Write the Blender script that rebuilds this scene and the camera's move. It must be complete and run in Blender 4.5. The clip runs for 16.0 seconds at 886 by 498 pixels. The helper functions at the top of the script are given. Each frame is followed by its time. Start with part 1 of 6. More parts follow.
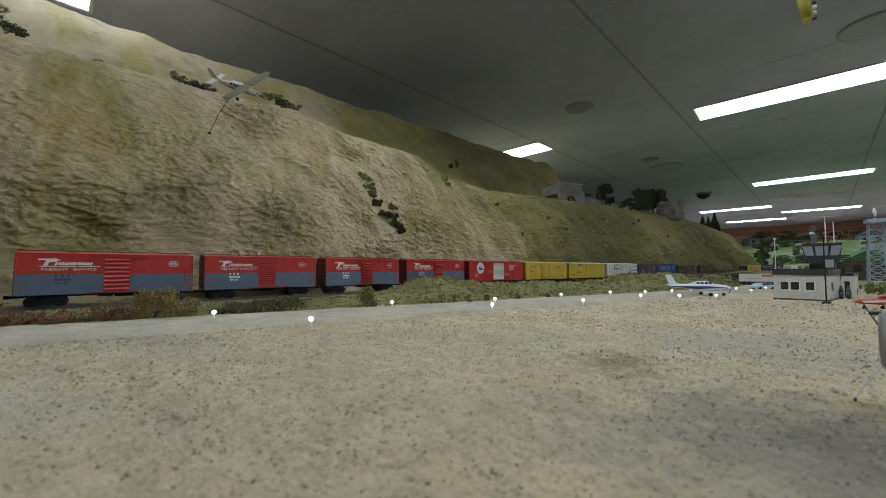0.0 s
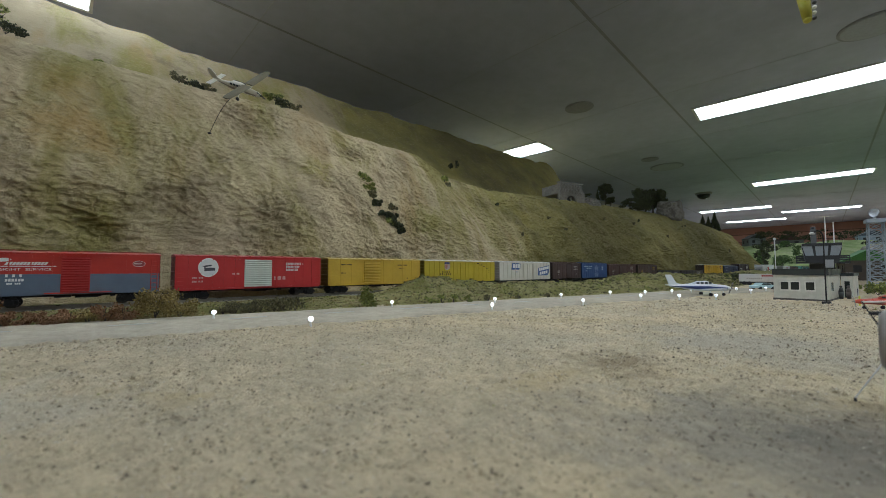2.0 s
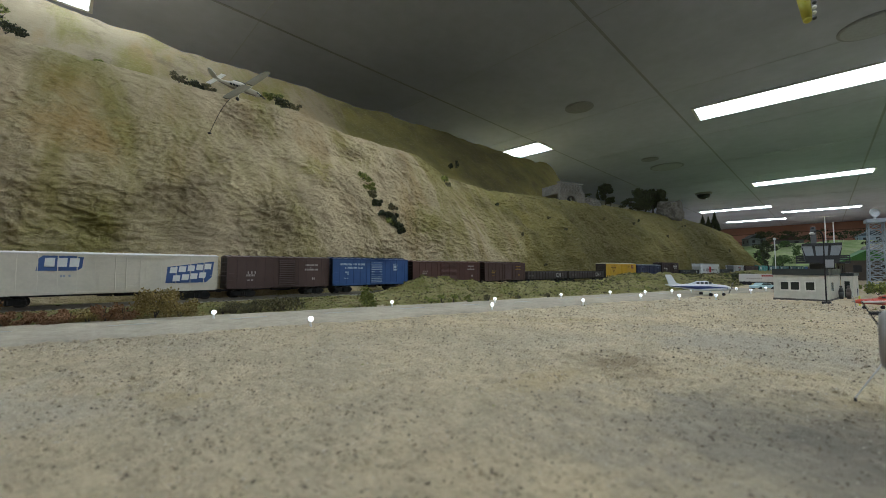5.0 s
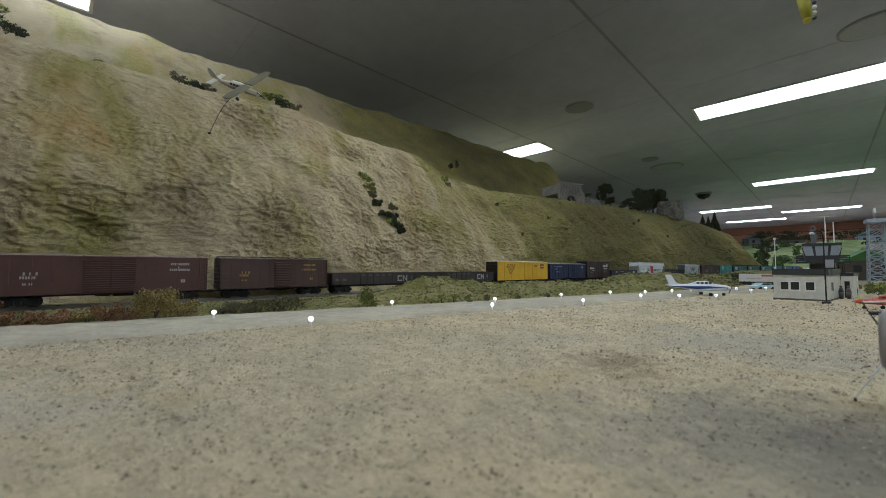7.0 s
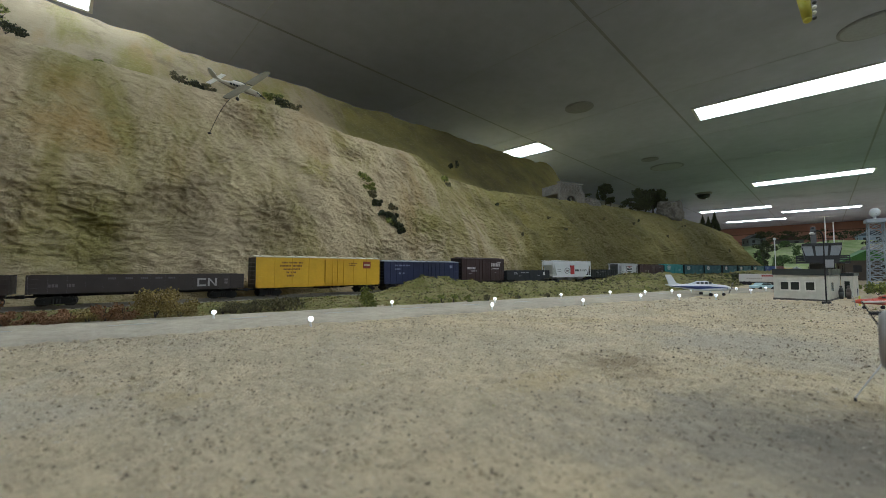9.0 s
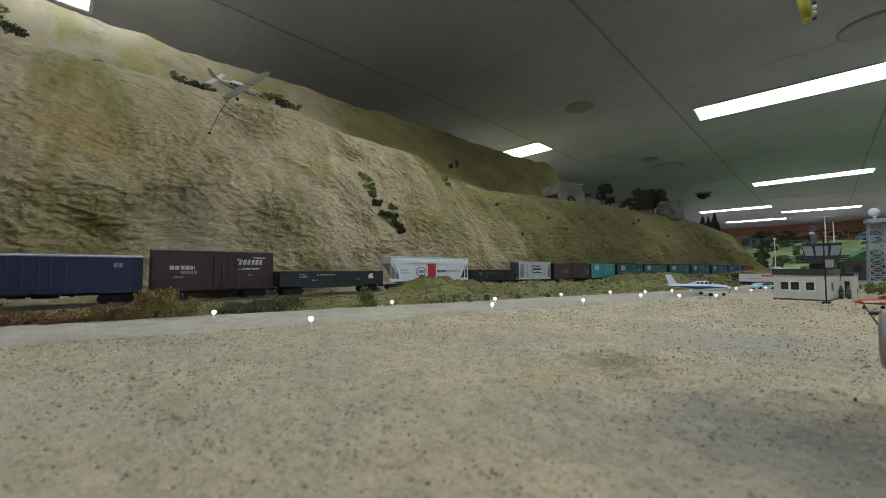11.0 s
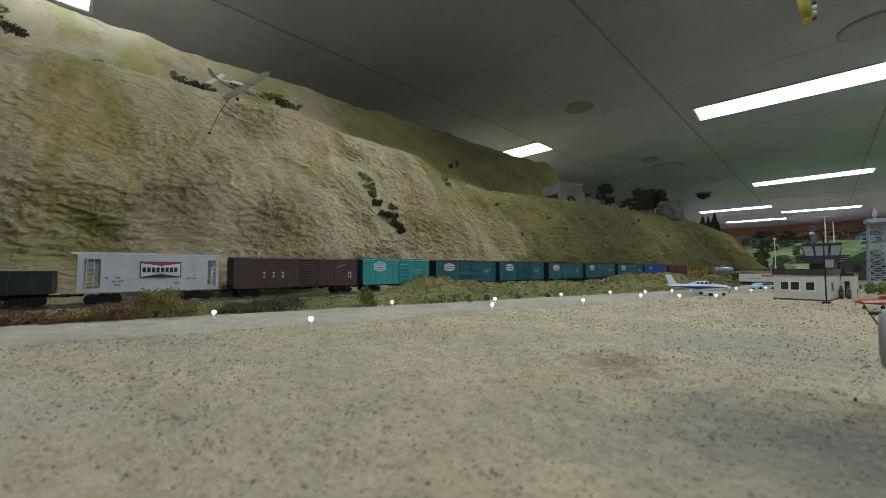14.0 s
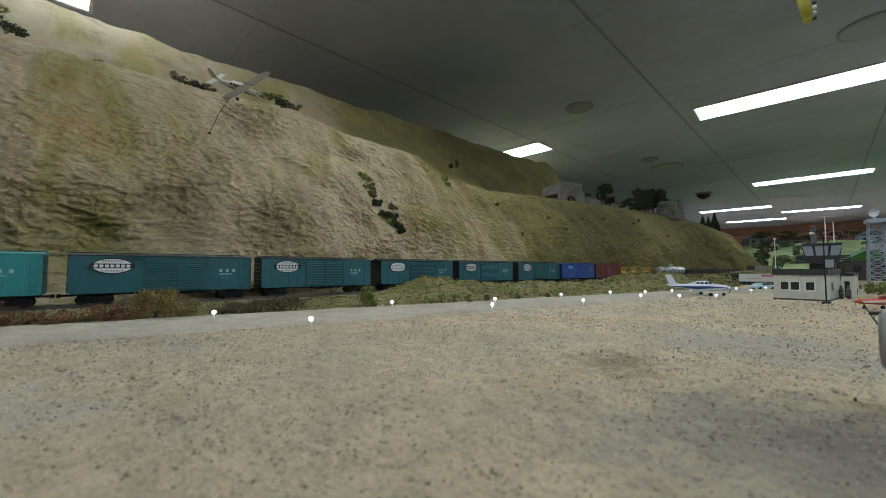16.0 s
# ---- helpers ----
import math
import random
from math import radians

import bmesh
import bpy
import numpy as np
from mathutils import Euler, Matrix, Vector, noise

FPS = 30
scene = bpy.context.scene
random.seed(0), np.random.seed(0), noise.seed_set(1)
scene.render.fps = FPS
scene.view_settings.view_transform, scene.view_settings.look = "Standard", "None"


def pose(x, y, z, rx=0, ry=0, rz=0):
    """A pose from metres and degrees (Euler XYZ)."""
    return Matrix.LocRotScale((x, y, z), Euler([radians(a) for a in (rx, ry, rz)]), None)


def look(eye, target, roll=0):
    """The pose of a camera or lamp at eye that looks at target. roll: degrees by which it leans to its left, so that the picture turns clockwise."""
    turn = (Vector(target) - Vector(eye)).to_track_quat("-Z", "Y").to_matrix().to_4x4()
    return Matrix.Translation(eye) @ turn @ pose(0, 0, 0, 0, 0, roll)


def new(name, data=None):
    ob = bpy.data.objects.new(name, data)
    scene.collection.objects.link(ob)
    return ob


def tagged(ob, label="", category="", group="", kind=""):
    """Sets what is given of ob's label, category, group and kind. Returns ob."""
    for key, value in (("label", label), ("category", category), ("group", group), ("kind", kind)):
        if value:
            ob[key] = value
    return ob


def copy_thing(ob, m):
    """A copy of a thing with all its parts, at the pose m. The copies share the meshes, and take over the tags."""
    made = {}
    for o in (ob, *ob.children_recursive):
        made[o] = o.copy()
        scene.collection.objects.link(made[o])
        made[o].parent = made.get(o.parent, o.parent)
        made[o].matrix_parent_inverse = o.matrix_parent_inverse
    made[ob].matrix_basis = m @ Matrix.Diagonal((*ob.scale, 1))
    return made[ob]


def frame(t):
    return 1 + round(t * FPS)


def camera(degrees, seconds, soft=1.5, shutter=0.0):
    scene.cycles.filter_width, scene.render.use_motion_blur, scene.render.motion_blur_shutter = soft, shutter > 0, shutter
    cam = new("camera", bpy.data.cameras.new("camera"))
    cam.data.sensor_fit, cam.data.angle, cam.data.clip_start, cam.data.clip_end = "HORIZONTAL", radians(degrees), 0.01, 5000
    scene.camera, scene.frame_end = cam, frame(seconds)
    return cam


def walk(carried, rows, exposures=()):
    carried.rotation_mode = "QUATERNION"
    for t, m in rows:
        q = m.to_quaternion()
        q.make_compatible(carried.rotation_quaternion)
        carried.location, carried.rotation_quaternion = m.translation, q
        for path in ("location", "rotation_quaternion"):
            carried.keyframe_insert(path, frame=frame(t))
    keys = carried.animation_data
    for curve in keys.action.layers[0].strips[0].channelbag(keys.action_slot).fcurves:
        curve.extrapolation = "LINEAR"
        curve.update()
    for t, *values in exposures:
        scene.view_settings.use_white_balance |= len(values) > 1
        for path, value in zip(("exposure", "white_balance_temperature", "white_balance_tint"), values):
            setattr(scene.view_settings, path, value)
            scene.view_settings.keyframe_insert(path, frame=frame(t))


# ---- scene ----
# camera: resting on the layout, still; x runs along the railway, y towards the hill
EYE = (0.0, 0.0, 0.048)
AIM, RISE = radians(49.13), radians(3.03)
cam = camera(99.74, 16.0, soft=0.8)
cam.data.dof.use_dof, cam.data.dof.focus_distance, cam.data.dof.aperture_fstop = True, 0.8, 15.0
TARGET = (EYE[0] + math.cos(AIM) * math.cos(RISE), EYE[1] + math.sin(AIM) * math.cos(RISE), EYE[2] + math.sin(RISE))
walk(cam, [(0.0, look(EYE, TARGET)), (16.0, look(EYE, TARGET))], [(0.0, -0.12, 5620, 8), (16.0, -0.12, 5620, 8)])

# world: an inner room; only a faint grey comes from the unseen rest of the hall
world = bpy.data.worlds.new("world")
scene.world = world
world.use_nodes = True
world.node_tree.nodes["Background"].inputs[0].default_value = (0.55, 0.6, 0.65, 1)
world.node_tree.nodes["Background"].inputs[1].default_value = 0.03
LAMP_POWER = 16.0
CEIL = 1.36


# ---- materials ----
def nodes_of(name):
    m = bpy.data.materials.new(name)
    m.use_nodes = True
    nt = m.node_tree
    b = nt.nodes["Principled BSDF"]
    return m, nt, b


def tex_coord(nt, kind="Object"):
    return nt.nodes.new("ShaderNodeTexCoord").outputs[kind]


def noise_tex(nt, co, scale, detail=4.0, rough=0.55, dist=0.0):
    n = nt.nodes.new("ShaderNodeTexNoise")
    n.inputs["Scale"].default_value = scale
    n.inputs["Detail"].default_value = detail
    n.inputs["Roughness"].default_value = rough
    n.inputs["Distortion"].default_value = dist
    nt.links.new(co, n.inputs["Vector"])
    return n.outputs[0]


def remap(nt, value, lo, hi, a=0.0, b=1.0):
    r = nt.nodes.new("ShaderNodeMapRange")
    r.inputs[1].default_value, r.inputs[2].default_value = lo, hi
    r.inputs[3].default_value, r.inputs[4].default_value = a, b
    nt.links.new(value, r.inputs[0])
    return r.outputs[0]


def blend(nt, fac, a, b, mode="MIX"):
    m = nt.nodes.new("ShaderNodeMix")
    m.data_type, m.blend_type = "RGBA", mode
    for sock, v in ((m.inputs[0], fac), (m.inputs[6], a), (m.inputs[7], b)):
        if isinstance(v, (tuple, list)):
            sock.default_value = (*v, 1)
        elif isinstance(v, (int, float)):
            sock.default_value = v
        else:
            nt.links.new(v, sock)
    return m.outputs[2]


def bump(nt, b, height, strength, distance):
    n = nt.nodes.new("ShaderNodeBump")
    n.inputs["Strength"].default_value, n.inputs["Distance"].default_value = strength, distance
    nt.links.new(height, n.inputs["Height"])
    nt.links.new(n.outputs[0], b.inputs["Normal"])


def plain(name, col, rough=0.5, metal=0.0, grime=0.25, scale=60.0, bumps=0.0, dark=None, emit=0.0):
    """Paint, plastic or metal with grime at two scales."""
    m, nt, b = nodes_of(name)
    co = tex_coord(nt)
    dark = dark or tuple(c * 0.45 + 0.01 for c in col)
    coarse = remap(nt, noise_tex(nt, co, scale, 5), 0.42, 0.75, 0.0, grime)
    fine = remap(nt, noise_tex(nt, co, scale * 9, 3), 0.3, 0.7, 0.0, grime * 0.5)
    c = blend(nt, coarse, col, dark)
    c = blend(nt, fine, c, dark)
    nt.links.new(c, b.inputs["Base Color"])
    nt.links.new(remap(nt, noise_tex(nt, co, scale * 2, 3), 0.3, 0.7, max(0.05, rough - 0.1), min(1, rough + 0.12)), b.inputs["Roughness"])
    b.inputs["Metallic"].default_value = metal
    if bumps:
        bump(nt, b, noise_tex(nt, co, scale * 6, 4), bumps, 0.0006)
    if emit:
        b.inputs["Emission Color"].default_value = (*col, 1)
        b.inputs["Emission Strength"].default_value = emit
    return m


def glow(name, col, strength):
    m, nt, b = nodes_of(name)
    b.inputs["Base Color"].default_value = (0.8, 0.8, 0.8, 1)
    b.inputs["Emission Color"].default_value = (*col, 1)
    b.inputs["Emission Strength"].default_value = strength
    return m


def stain_or_shade(nt, co, c, at, r, tone, much):
    """A ragged patch of another colour, for stains and for painted shade."""
    d = nt.nodes.new("ShaderNodeVectorMath")
    d.operation = "DISTANCE"
    nt.links.new(co, d.inputs[0])
    d.inputs[1].default_value = at
    edge = nt.nodes.new("ShaderNodeMath")
    nt.links.new(d.outputs["Value"], edge.inputs[0])
    nt.links.new(remap(nt, noise_tex(nt, co, 1.6 / r, 6, 0.7), 0.25, 0.75, -0.8 * r, 0.8 * r), edge.inputs[1])
    return blend(nt, remap(nt, edge.outputs[0], 0.3 * r, 1.2 * r, much, 0.0), c, tone)


def earth(name, sand, grey, speck, green, green_lo, scale=1.0, bumps=0.6, depth=0.003, spots=0.62, rust=None, drift=0.0, stains_and_shade=()):
    """Scattered ground: patches, stains, painted shade, moss and dark grains."""
    m, nt, b = nodes_of(name)
    co = tex_coord(nt)
    c = blend(nt, remap(nt, noise_tex(nt, co, 5 * scale, 4, 0.6), 0.38, 0.62), sand, grey)
    moss = noise_tex(nt, co, 7.3 * scale, 6, 0.7, 0.3)
    if drift:
        sep = nt.nodes.new("ShaderNodeSeparateXYZ")
        nt.links.new(co, sep.inputs[0])
        add = nt.nodes.new("ShaderNodeMath")
        nt.links.new(moss, add.inputs[0])
        nt.links.new(remap(nt, sep.outputs[0], 0.45, 1.5, 0.0, drift), add.inputs[1])
        moss = add.outputs[0]
    mid = noise_tex(nt, co, 70 * scale, 8, 0.78)
    c = blend(nt, remap(nt, mid, 0.42, 0.7, 0.0, 0.65), c, tuple(v * 0.45 for v in grey))
    c = blend(nt, remap(nt, noise_tex(nt, co, 19 * scale, 5, 0.7), 0.46, 0.70, 0.0, 0.55), c, tuple(v * 0.5 for v in grey))
    fine = noise_tex(nt, co, 420 * scale, 3, 0.7)
    c = blend(nt, remap(nt, fine, 0.3, 0.7, 0.0, 0.35), c, tuple(min(1, v * 1.5) for v in sand))
    if rust:
        c = blend(nt, remap(nt, noise_tex(nt, co, 3.1 * scale, 3, 0.6, 0.4), 0.55, 0.68, 0, 0.6), c, rust)
    c = blend(nt, remap(nt, moss, green_lo + 0.02, green_lo + 0.16, 0, 0.72), c, green)
    for x, y, r, tone, much in stains_and_shade:
        c = stain_or_shade(nt, co, c, (x, y, 0), r, tone, much)
    v = nt.nodes.new("ShaderNodeTexVoronoi")
    v.inputs["Scale"].default_value = 620 * scale
    nt.links.new(co, v.inputs["Vector"])
    pick = remap(nt, noise_tex(nt, co, 170 * scale, 2), spots, spots + 0.05)
    grain = blend(nt, remap(nt, v.outputs["Distance"], 0.25, 0.4, 1.0, 0.0), (0, 0, 0), pick)
    c = blend(nt, grain, c, speck)
    nt.links.new(c, b.inputs["Base Color"])
    b.inputs["Roughness"].default_value = 0.95
    b.inputs["Specular IOR Level"].default_value = 0.15
    h = blend(nt, 0.35, mid, fine)
    bump(nt, b, h, bumps, depth)
    return m


def plaster():
    """Painted plaster rock: tan, with ochre streaks down the fall line, moss, painted shade and brushed relief."""
    m, nt, b = nodes_of("hill_plaster")
    co = tex_coord(nt)
    down = nt.nodes.new("ShaderNodeMapping")
    down.inputs["Scale"].default_value = (1.0, 0.25, 0.25)
    nt.links.new(co, down.inputs[0])
    slant = nt.nodes.new("ShaderNodeMapping")
    slant.inputs["Rotation"].default_value = (0, radians(24), 0)
    slant.inputs["Scale"].default_value = (0.55, 0.8, 1.25)
    nt.links.new(co, slant.inputs[0])
    sep = nt.nodes.new("ShaderNodeSeparateXYZ")
    nt.links.new(co, sep.inputs[0])
    c = blend(nt, remap(nt, noise_tex(nt, co, 6.0, 4, 0.6), 0.38, 0.62), (0.53, 0.43, 0.25), (0.42, 0.335, 0.195))
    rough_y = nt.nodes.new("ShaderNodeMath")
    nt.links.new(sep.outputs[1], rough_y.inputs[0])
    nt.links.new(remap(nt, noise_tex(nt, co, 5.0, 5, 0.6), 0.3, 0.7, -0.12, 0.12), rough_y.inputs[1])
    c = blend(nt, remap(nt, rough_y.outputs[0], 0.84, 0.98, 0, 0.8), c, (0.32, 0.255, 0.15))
    c = blend(nt, remap(nt, noise_tex(nt, down.outputs[0], 12.0, 4, 0.6), 0.52, 0.68, 0, 0.6), c, (0.33, 0.215, 0.075))
    moss = nt.nodes.new("ShaderNodeMath")
    nt.links.new(noise_tex(nt, down.outputs[0], 9.5, 6, 0.66, 0.4), moss.inputs[0])
    # greener towards +x, which also paints in the weaker light there
    nt.links.new(remap(nt, sep.outputs[0], 0.5, 1.3, 0.0, 0.26), moss.inputs[1])
    c = blend(nt, remap(nt, moss.outputs[0], 0.47, 0.64, 0, 0.75), c, (0.225, 0.20, 0.038))
    c = blend(nt, remap(nt, noise_tex(nt, co, 9.0, 5, 0.65), 0.53, 0.70, 0, 0.65), c, (0.15, 0.112, 0.068))
    # low dark patches at x 0.06 and 0.19 include the hollow's shade, painted in
    for at, r, tone, much in (((-0.05, 0.72, 0.25), 0.06, (0.33, 0.205, 0.055), 0.65), ((-0.06, 0.76, 0.33), 0.045, (0.33, 0.215, 0.065), 0.5), ((-0.04, 0.63, 0.10), 0.08, (0.24, 0.21, 0.045), 0.7), ((0.19, 0.64, 0.13), 0.055, (0.16, 0.122, 0.082), 0.5),
                              ((0.285, 0.70, 0.25), 0.035, (0.26, 0.225, 0.045), 0.75), ((0.06, 0.64, 0.13), 0.075, (0.16, 0.122, 0.075), 0.55), ((0.55, 0.66, 0.16), 0.06, (0.22, 0.2, 0.04), 0.75), ((0.03, 0.95, 0.46), 0.05, (0.2, 0.19, 0.04), 0.7),
                              # after the green one: two of dark moss plus painted shade; the last darkens the ridge
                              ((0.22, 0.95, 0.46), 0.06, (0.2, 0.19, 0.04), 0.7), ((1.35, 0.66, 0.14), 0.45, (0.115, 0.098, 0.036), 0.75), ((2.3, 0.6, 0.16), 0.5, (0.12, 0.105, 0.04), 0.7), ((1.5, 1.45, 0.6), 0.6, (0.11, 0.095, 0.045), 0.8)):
        c = stain_or_shade(nt, co, c, at, r, tone, much)
    mid = noise_tex(nt, slant.outputs[0], 130.0, 7, 0.72)
    fine = noise_tex(nt, co, 480.0, 3, 0.7)
    c = blend(nt, remap(nt, mid, 0.54, 0.72, 0, 0.4), c, (0.16, 0.125, 0.075))
    c = blend(nt, remap(nt, mid, 0.46, 0.30, 0, 0.35), c, (0.52, 0.44, 0.29))
    c = blend(nt, remap(nt, fine, 0.52, 0.75, 0, 0.3), c, (0.18, 0.14, 0.085))
    nt.links.new(c, b.inputs["Base Color"])
    b.inputs["Roughness"].default_value = 0.95
    b.inputs["Specular IOR Level"].default_value = 0.12
    bump(nt, b, blend(nt, 0.3, mid, fine), 1.0, 0.009)
    return m


def leafy(name, dark, light, scale=90.0):
    m, nt, b = nodes_of(name)
    co = tex_coord(nt)
    isl = nt.nodes.new("ShaderNodeNewGeometry").outputs["Random Per Island"]
    c = blend(nt, isl, dark, light)
    c = blend(nt, remap(nt, noise_tex(nt, co, scale), 0.4, 0.7, 0, 0.6), c, tuple(v * 0.55 for v in dark))
    nt.links.new(c, b.inputs["Base Color"])
    b.inputs["Roughness"].default_value = 0.9
    return m


M = {
    "ground": earth("airfield_ground", (0.54, 0.43, 0.26), (0.43, 0.365, 0.255), (0.12, 0.095, 0.065), (0.45, 0.34, 0.165), 0.53, 1.0, 1.0, 0.006, 0.60,
                    # second patch is shade over the near right corner, painted into the ground
                    stains_and_shade=((0.135, 0.022, 0.055, (0.27, 0.24, 0.19), 0.65), (0.155, 0.0, 0.042, (0.15, 0.13, 0.1), 0.65), (0.193, 0.088, 0.022, (0.19, 0.14, 0.075), 0.6), (0.31, 0.06, 0.07, (0.36, 0.32, 0.25), 0.6), (-0.05, 0.2, 0.05, (0.5, 0.44, 0.33), 0.6))),
    "runway": earth("runway_asphalt", (0.38, 0.325, 0.235), (0.34, 0.295, 0.225), (0.2, 0.18, 0.15), (0.38, 0.32, 0.22), 0.62, 1.0, 0.3, 0.0008, 0.64),
    "hill": plaster(),
    "grass": earth("mound_grass", (0.34, 0.30, 0.125), (0.25, 0.215, 0.095), (0.04, 0.035, 0.02), (0.185, 0.18, 0.045), 0.44, 1.6, 1.0, 0.01, 0.55),
    "green_hill": earth("far_green_hill", (0.30, 0.36, 0.14), (0.27, 0.27, 0.16), (0.06, 0.07, 0.03), (0.14, 0.2, 0.06), 0.45, 0.5, 0.6, 0.01, 0.7),
    "ballast": earth("ballast", (0.3, 0.27, 0.22), (0.22, 0.2, 0.17), (0.05, 0.05, 0.04), (0.2, 0.17, 0.1), 0.7, 3.0, 1.0, 0.002, 0.55),
    "rock": earth("grey_rock", (0.24, 0.22, 0.18), (0.165, 0.152, 0.13), (0.06, 0.06, 0.05), (0.16, 0.17, 0.08), 0.62, 2.0, 1.0, 0.006, 0.62),
    "ceiling": plain("ceiling_panel", (0.42, 0.445, 0.575), 0.85, 0, 0.3, 1.3, 0.0),
    "joint": plain("ceiling_joint", (0.29, 0.30, 0.34), 0.9, 0, 0.3, 4),
    "wall": plain("plaster_wall", (0.5, 0.48, 0.43), 0.9, 0, 0.3, 2),
    "tube": glow("lamp_diffuser", (0.93, 0.98, 1.0), LAMP_POWER),
    "globe": glow("runway_globe", (1.0, 0.98, 0.92), 2.0),
    "white": plain("white_plastic", (0.75, 0.74, 0.7), 0.45),
    "black": plain("black_plastic", (0.018, 0.017, 0.016), 0.55),
    "dark_metal": plain("truck_black", (0.011, 0.010, 0.009), 0.7),
    "steel": plain("rail_steel", (0.3, 0.27, 0.23), 0.35, 0.8),
    "sleeper": plain("sleeper", (0.05, 0.04, 0.03), 0.8),
    "wheel": plain("wheel_steel", (0.05, 0.045, 0.04), 0.45, 0.5),
}


# ---- mesh helpers ----
def box(bm, x0, x1, y0, y1, z0, z1):
    vs = [bm.verts.new(p) for p in ((x0, y0, z0), (x1, y0, z0), (x1, y1, z0), (x0, y1, z0), (x0, y0, z1), (x1, y0, z1), (x1, y1, z1), (x0, y1, z1))]
    for q in ((3, 2, 1, 0), (4, 5, 6, 7), (0, 1, 5, 4), (1, 2, 6, 5), (2, 3, 7, 6), (3, 0, 4, 7)):
        bm.faces.new([vs[i] for i in q])
    return vs


def rod(bm, a, b, r, n=8, r2=None):
    a, b = Vector(a), Vector(b)
    m = Matrix.Translation((a + b) / 2) @ (b - a).to_track_quat("Z", "Y").to_matrix().to_4x4()
    return bmesh.ops.create_cone(bm, cap_ends=True, segments=n, radius1=r, radius2=r if r2 is None else r2, depth=(b - a).length, matrix=m)["verts"]


def ball(bm, c, r, seg=12, rings=8, squash=1.0):
    bmesh.ops.create_uvsphere(bm, u_segments=seg, v_segments=rings, radius=r, matrix=Matrix.Translation(c) @ Matrix.Diagonal((1, 1, squash, 1)))


def prism(bm, outline, y0, y1):
    """A closed outline in x and z, drawn out from y0 to y1."""
    a = [bm.verts.new((x, y0, z)) for x, z in outline]
    b = [bm.verts.new((x, y1, z)) for x, z in outline]
    n = len(outline)
    bm.faces.new(a)
    bm.faces.new(b[::-1])
    for i in range(n):
        bm.faces.new((a[i], b[i], b[(i + 1) % n], a[(i + 1) % n]))


def bevel(bm, w, seg=1):
    bmesh.ops.bevel(bm, geom=bm.edges[:], offset=w, segments=seg, affect="EDGES", clamp_overlap=True)


def finish(name, bm, material, smooth=False):
    bmesh.ops.recalc_face_normals(bm, faces=bm.faces[:])
    me = bpy.data.meshes.new(name)
    bm.to_mesh(me)
    bm.free()
    me.materials.append(M[material] if isinstance(material, str) else material)
    if smooth:
        me.shade_smooth()
    return me


def part(name, bm, material, parent, label="", smooth=False):
    ob = new(name, finish(name, bm, material, smooth))
    ob.parent = parent
    if label:
        ob["label"] = label
    return ob


def thing(name, bm, material, label, category, group="", kind="", smooth=False):
    return tagged(new(name, finish(name, bm, material, smooth)), label, category, group, kind)


def empty(name, label, category, group="", m=None):
    ob = tagged(new(name), label, category, group)
    ob.empty_display_size = 0.01
    if m is not None:
        ob.matrix_basis = m
    return ob


def step(a, b, v):
    t = min(1.0, max(0.0, (v - a) / (b - a)))
    return t * t * (3 - 2 * t)


def fbm(x, y, z, octaves=4):
    return noise.fractal((x, y, z), 0.9, 2.1, octaves)


# ---- plan of the railway ----
RAIL = 0.0105


def plain_line(s):
    """The valley's edge: straight, then easing away round the airfield."""
    if s < 1.05:
        return 0.55
    if s < 1.6:
        return 0.55 - 0.115 * (s - 1.05) ** 2 / 1.1
    if s < 3.0:
        return 0.518 - 0.115 * (s - 1.6)
    if s < 3.4:
        return 0.357 - 0.115 * (s - 3.0) + 0.115 * (s - 3.0) ** 2 / 0.8
    return 0.334


def track_y(s):
    """The line's distance from the camera's side: it swings a little towards the hill before it eases away."""
    return plain_line(s) + 0.011 * step(-0.15, 0.5, s) * (1 - step(0.7, 1.4, s))


def track_turn(s):
    return math.degrees(math.atan2(track_y(s + 0.01) - track_y(s - 0.01), 0.02))


# ---- the room ----
def room():
    x0, x1, y0, y1 = -5.0, 15.4, -5.0, 3.4
    bm = bmesh.new()
    box(bm, x0, x1, y0, y1, CEIL, CEIL + 0.1)
    thing("ceiling", bm, "ceiling", "dark grey panelled ceiling over the layout", "ceiling", kind="structure")
    bm = bmesh.new()
    for y in (-4.06, -2.84, -1.62, -0.4, 0.815, 2.04):
        vs = box(bm, x0, x1, y - 0.008, y + 0.008, CEIL - 0.005, CEIL - 0.0045)
        bmesh.ops.rotate(bm, verts=vs, cent=(0, y, 0), matrix=Matrix.Rotation(radians(3.6), 3, "Z"))
    thing("trim_ceiling", bm, "joint", "dark joint strips between ceiling panels", "trim", kind="structure")
    bm = bmesh.new()
    for x in np.arange(-4.35, 15.0, 1.235):
        vs = box(bm, x - 0.003, x + 0.003, y0, y1, CEIL - 0.002, CEIL - 0.0005)
        bmesh.ops.rotate(bm, verts=vs, cent=(x, 0.9, 0), matrix=Matrix.Rotation(radians(3.6), 3, "Z"))
    thing("trim_cross", bm, plain("faint_joint", (0.385, 0.41, 0.49), 0.9, 0, 0.2, 3), "faint cross joints between ceiling panels", "trim", kind="structure")
    for nm, b in (("wall_north", (x0, x1, y1, y1 + 0.12)), ("wall_south", (x0, x1, y0 - 0.12, y0)), ("wall_west", (x0 - 0.12, x0, y0, y1))):
        bm = bmesh.new()
        box(bm, *b, -1.0, CEIL)
        thing(nm, bm, "wall", "plain painted wall of the exhibition hall", "wall", kind="structure")


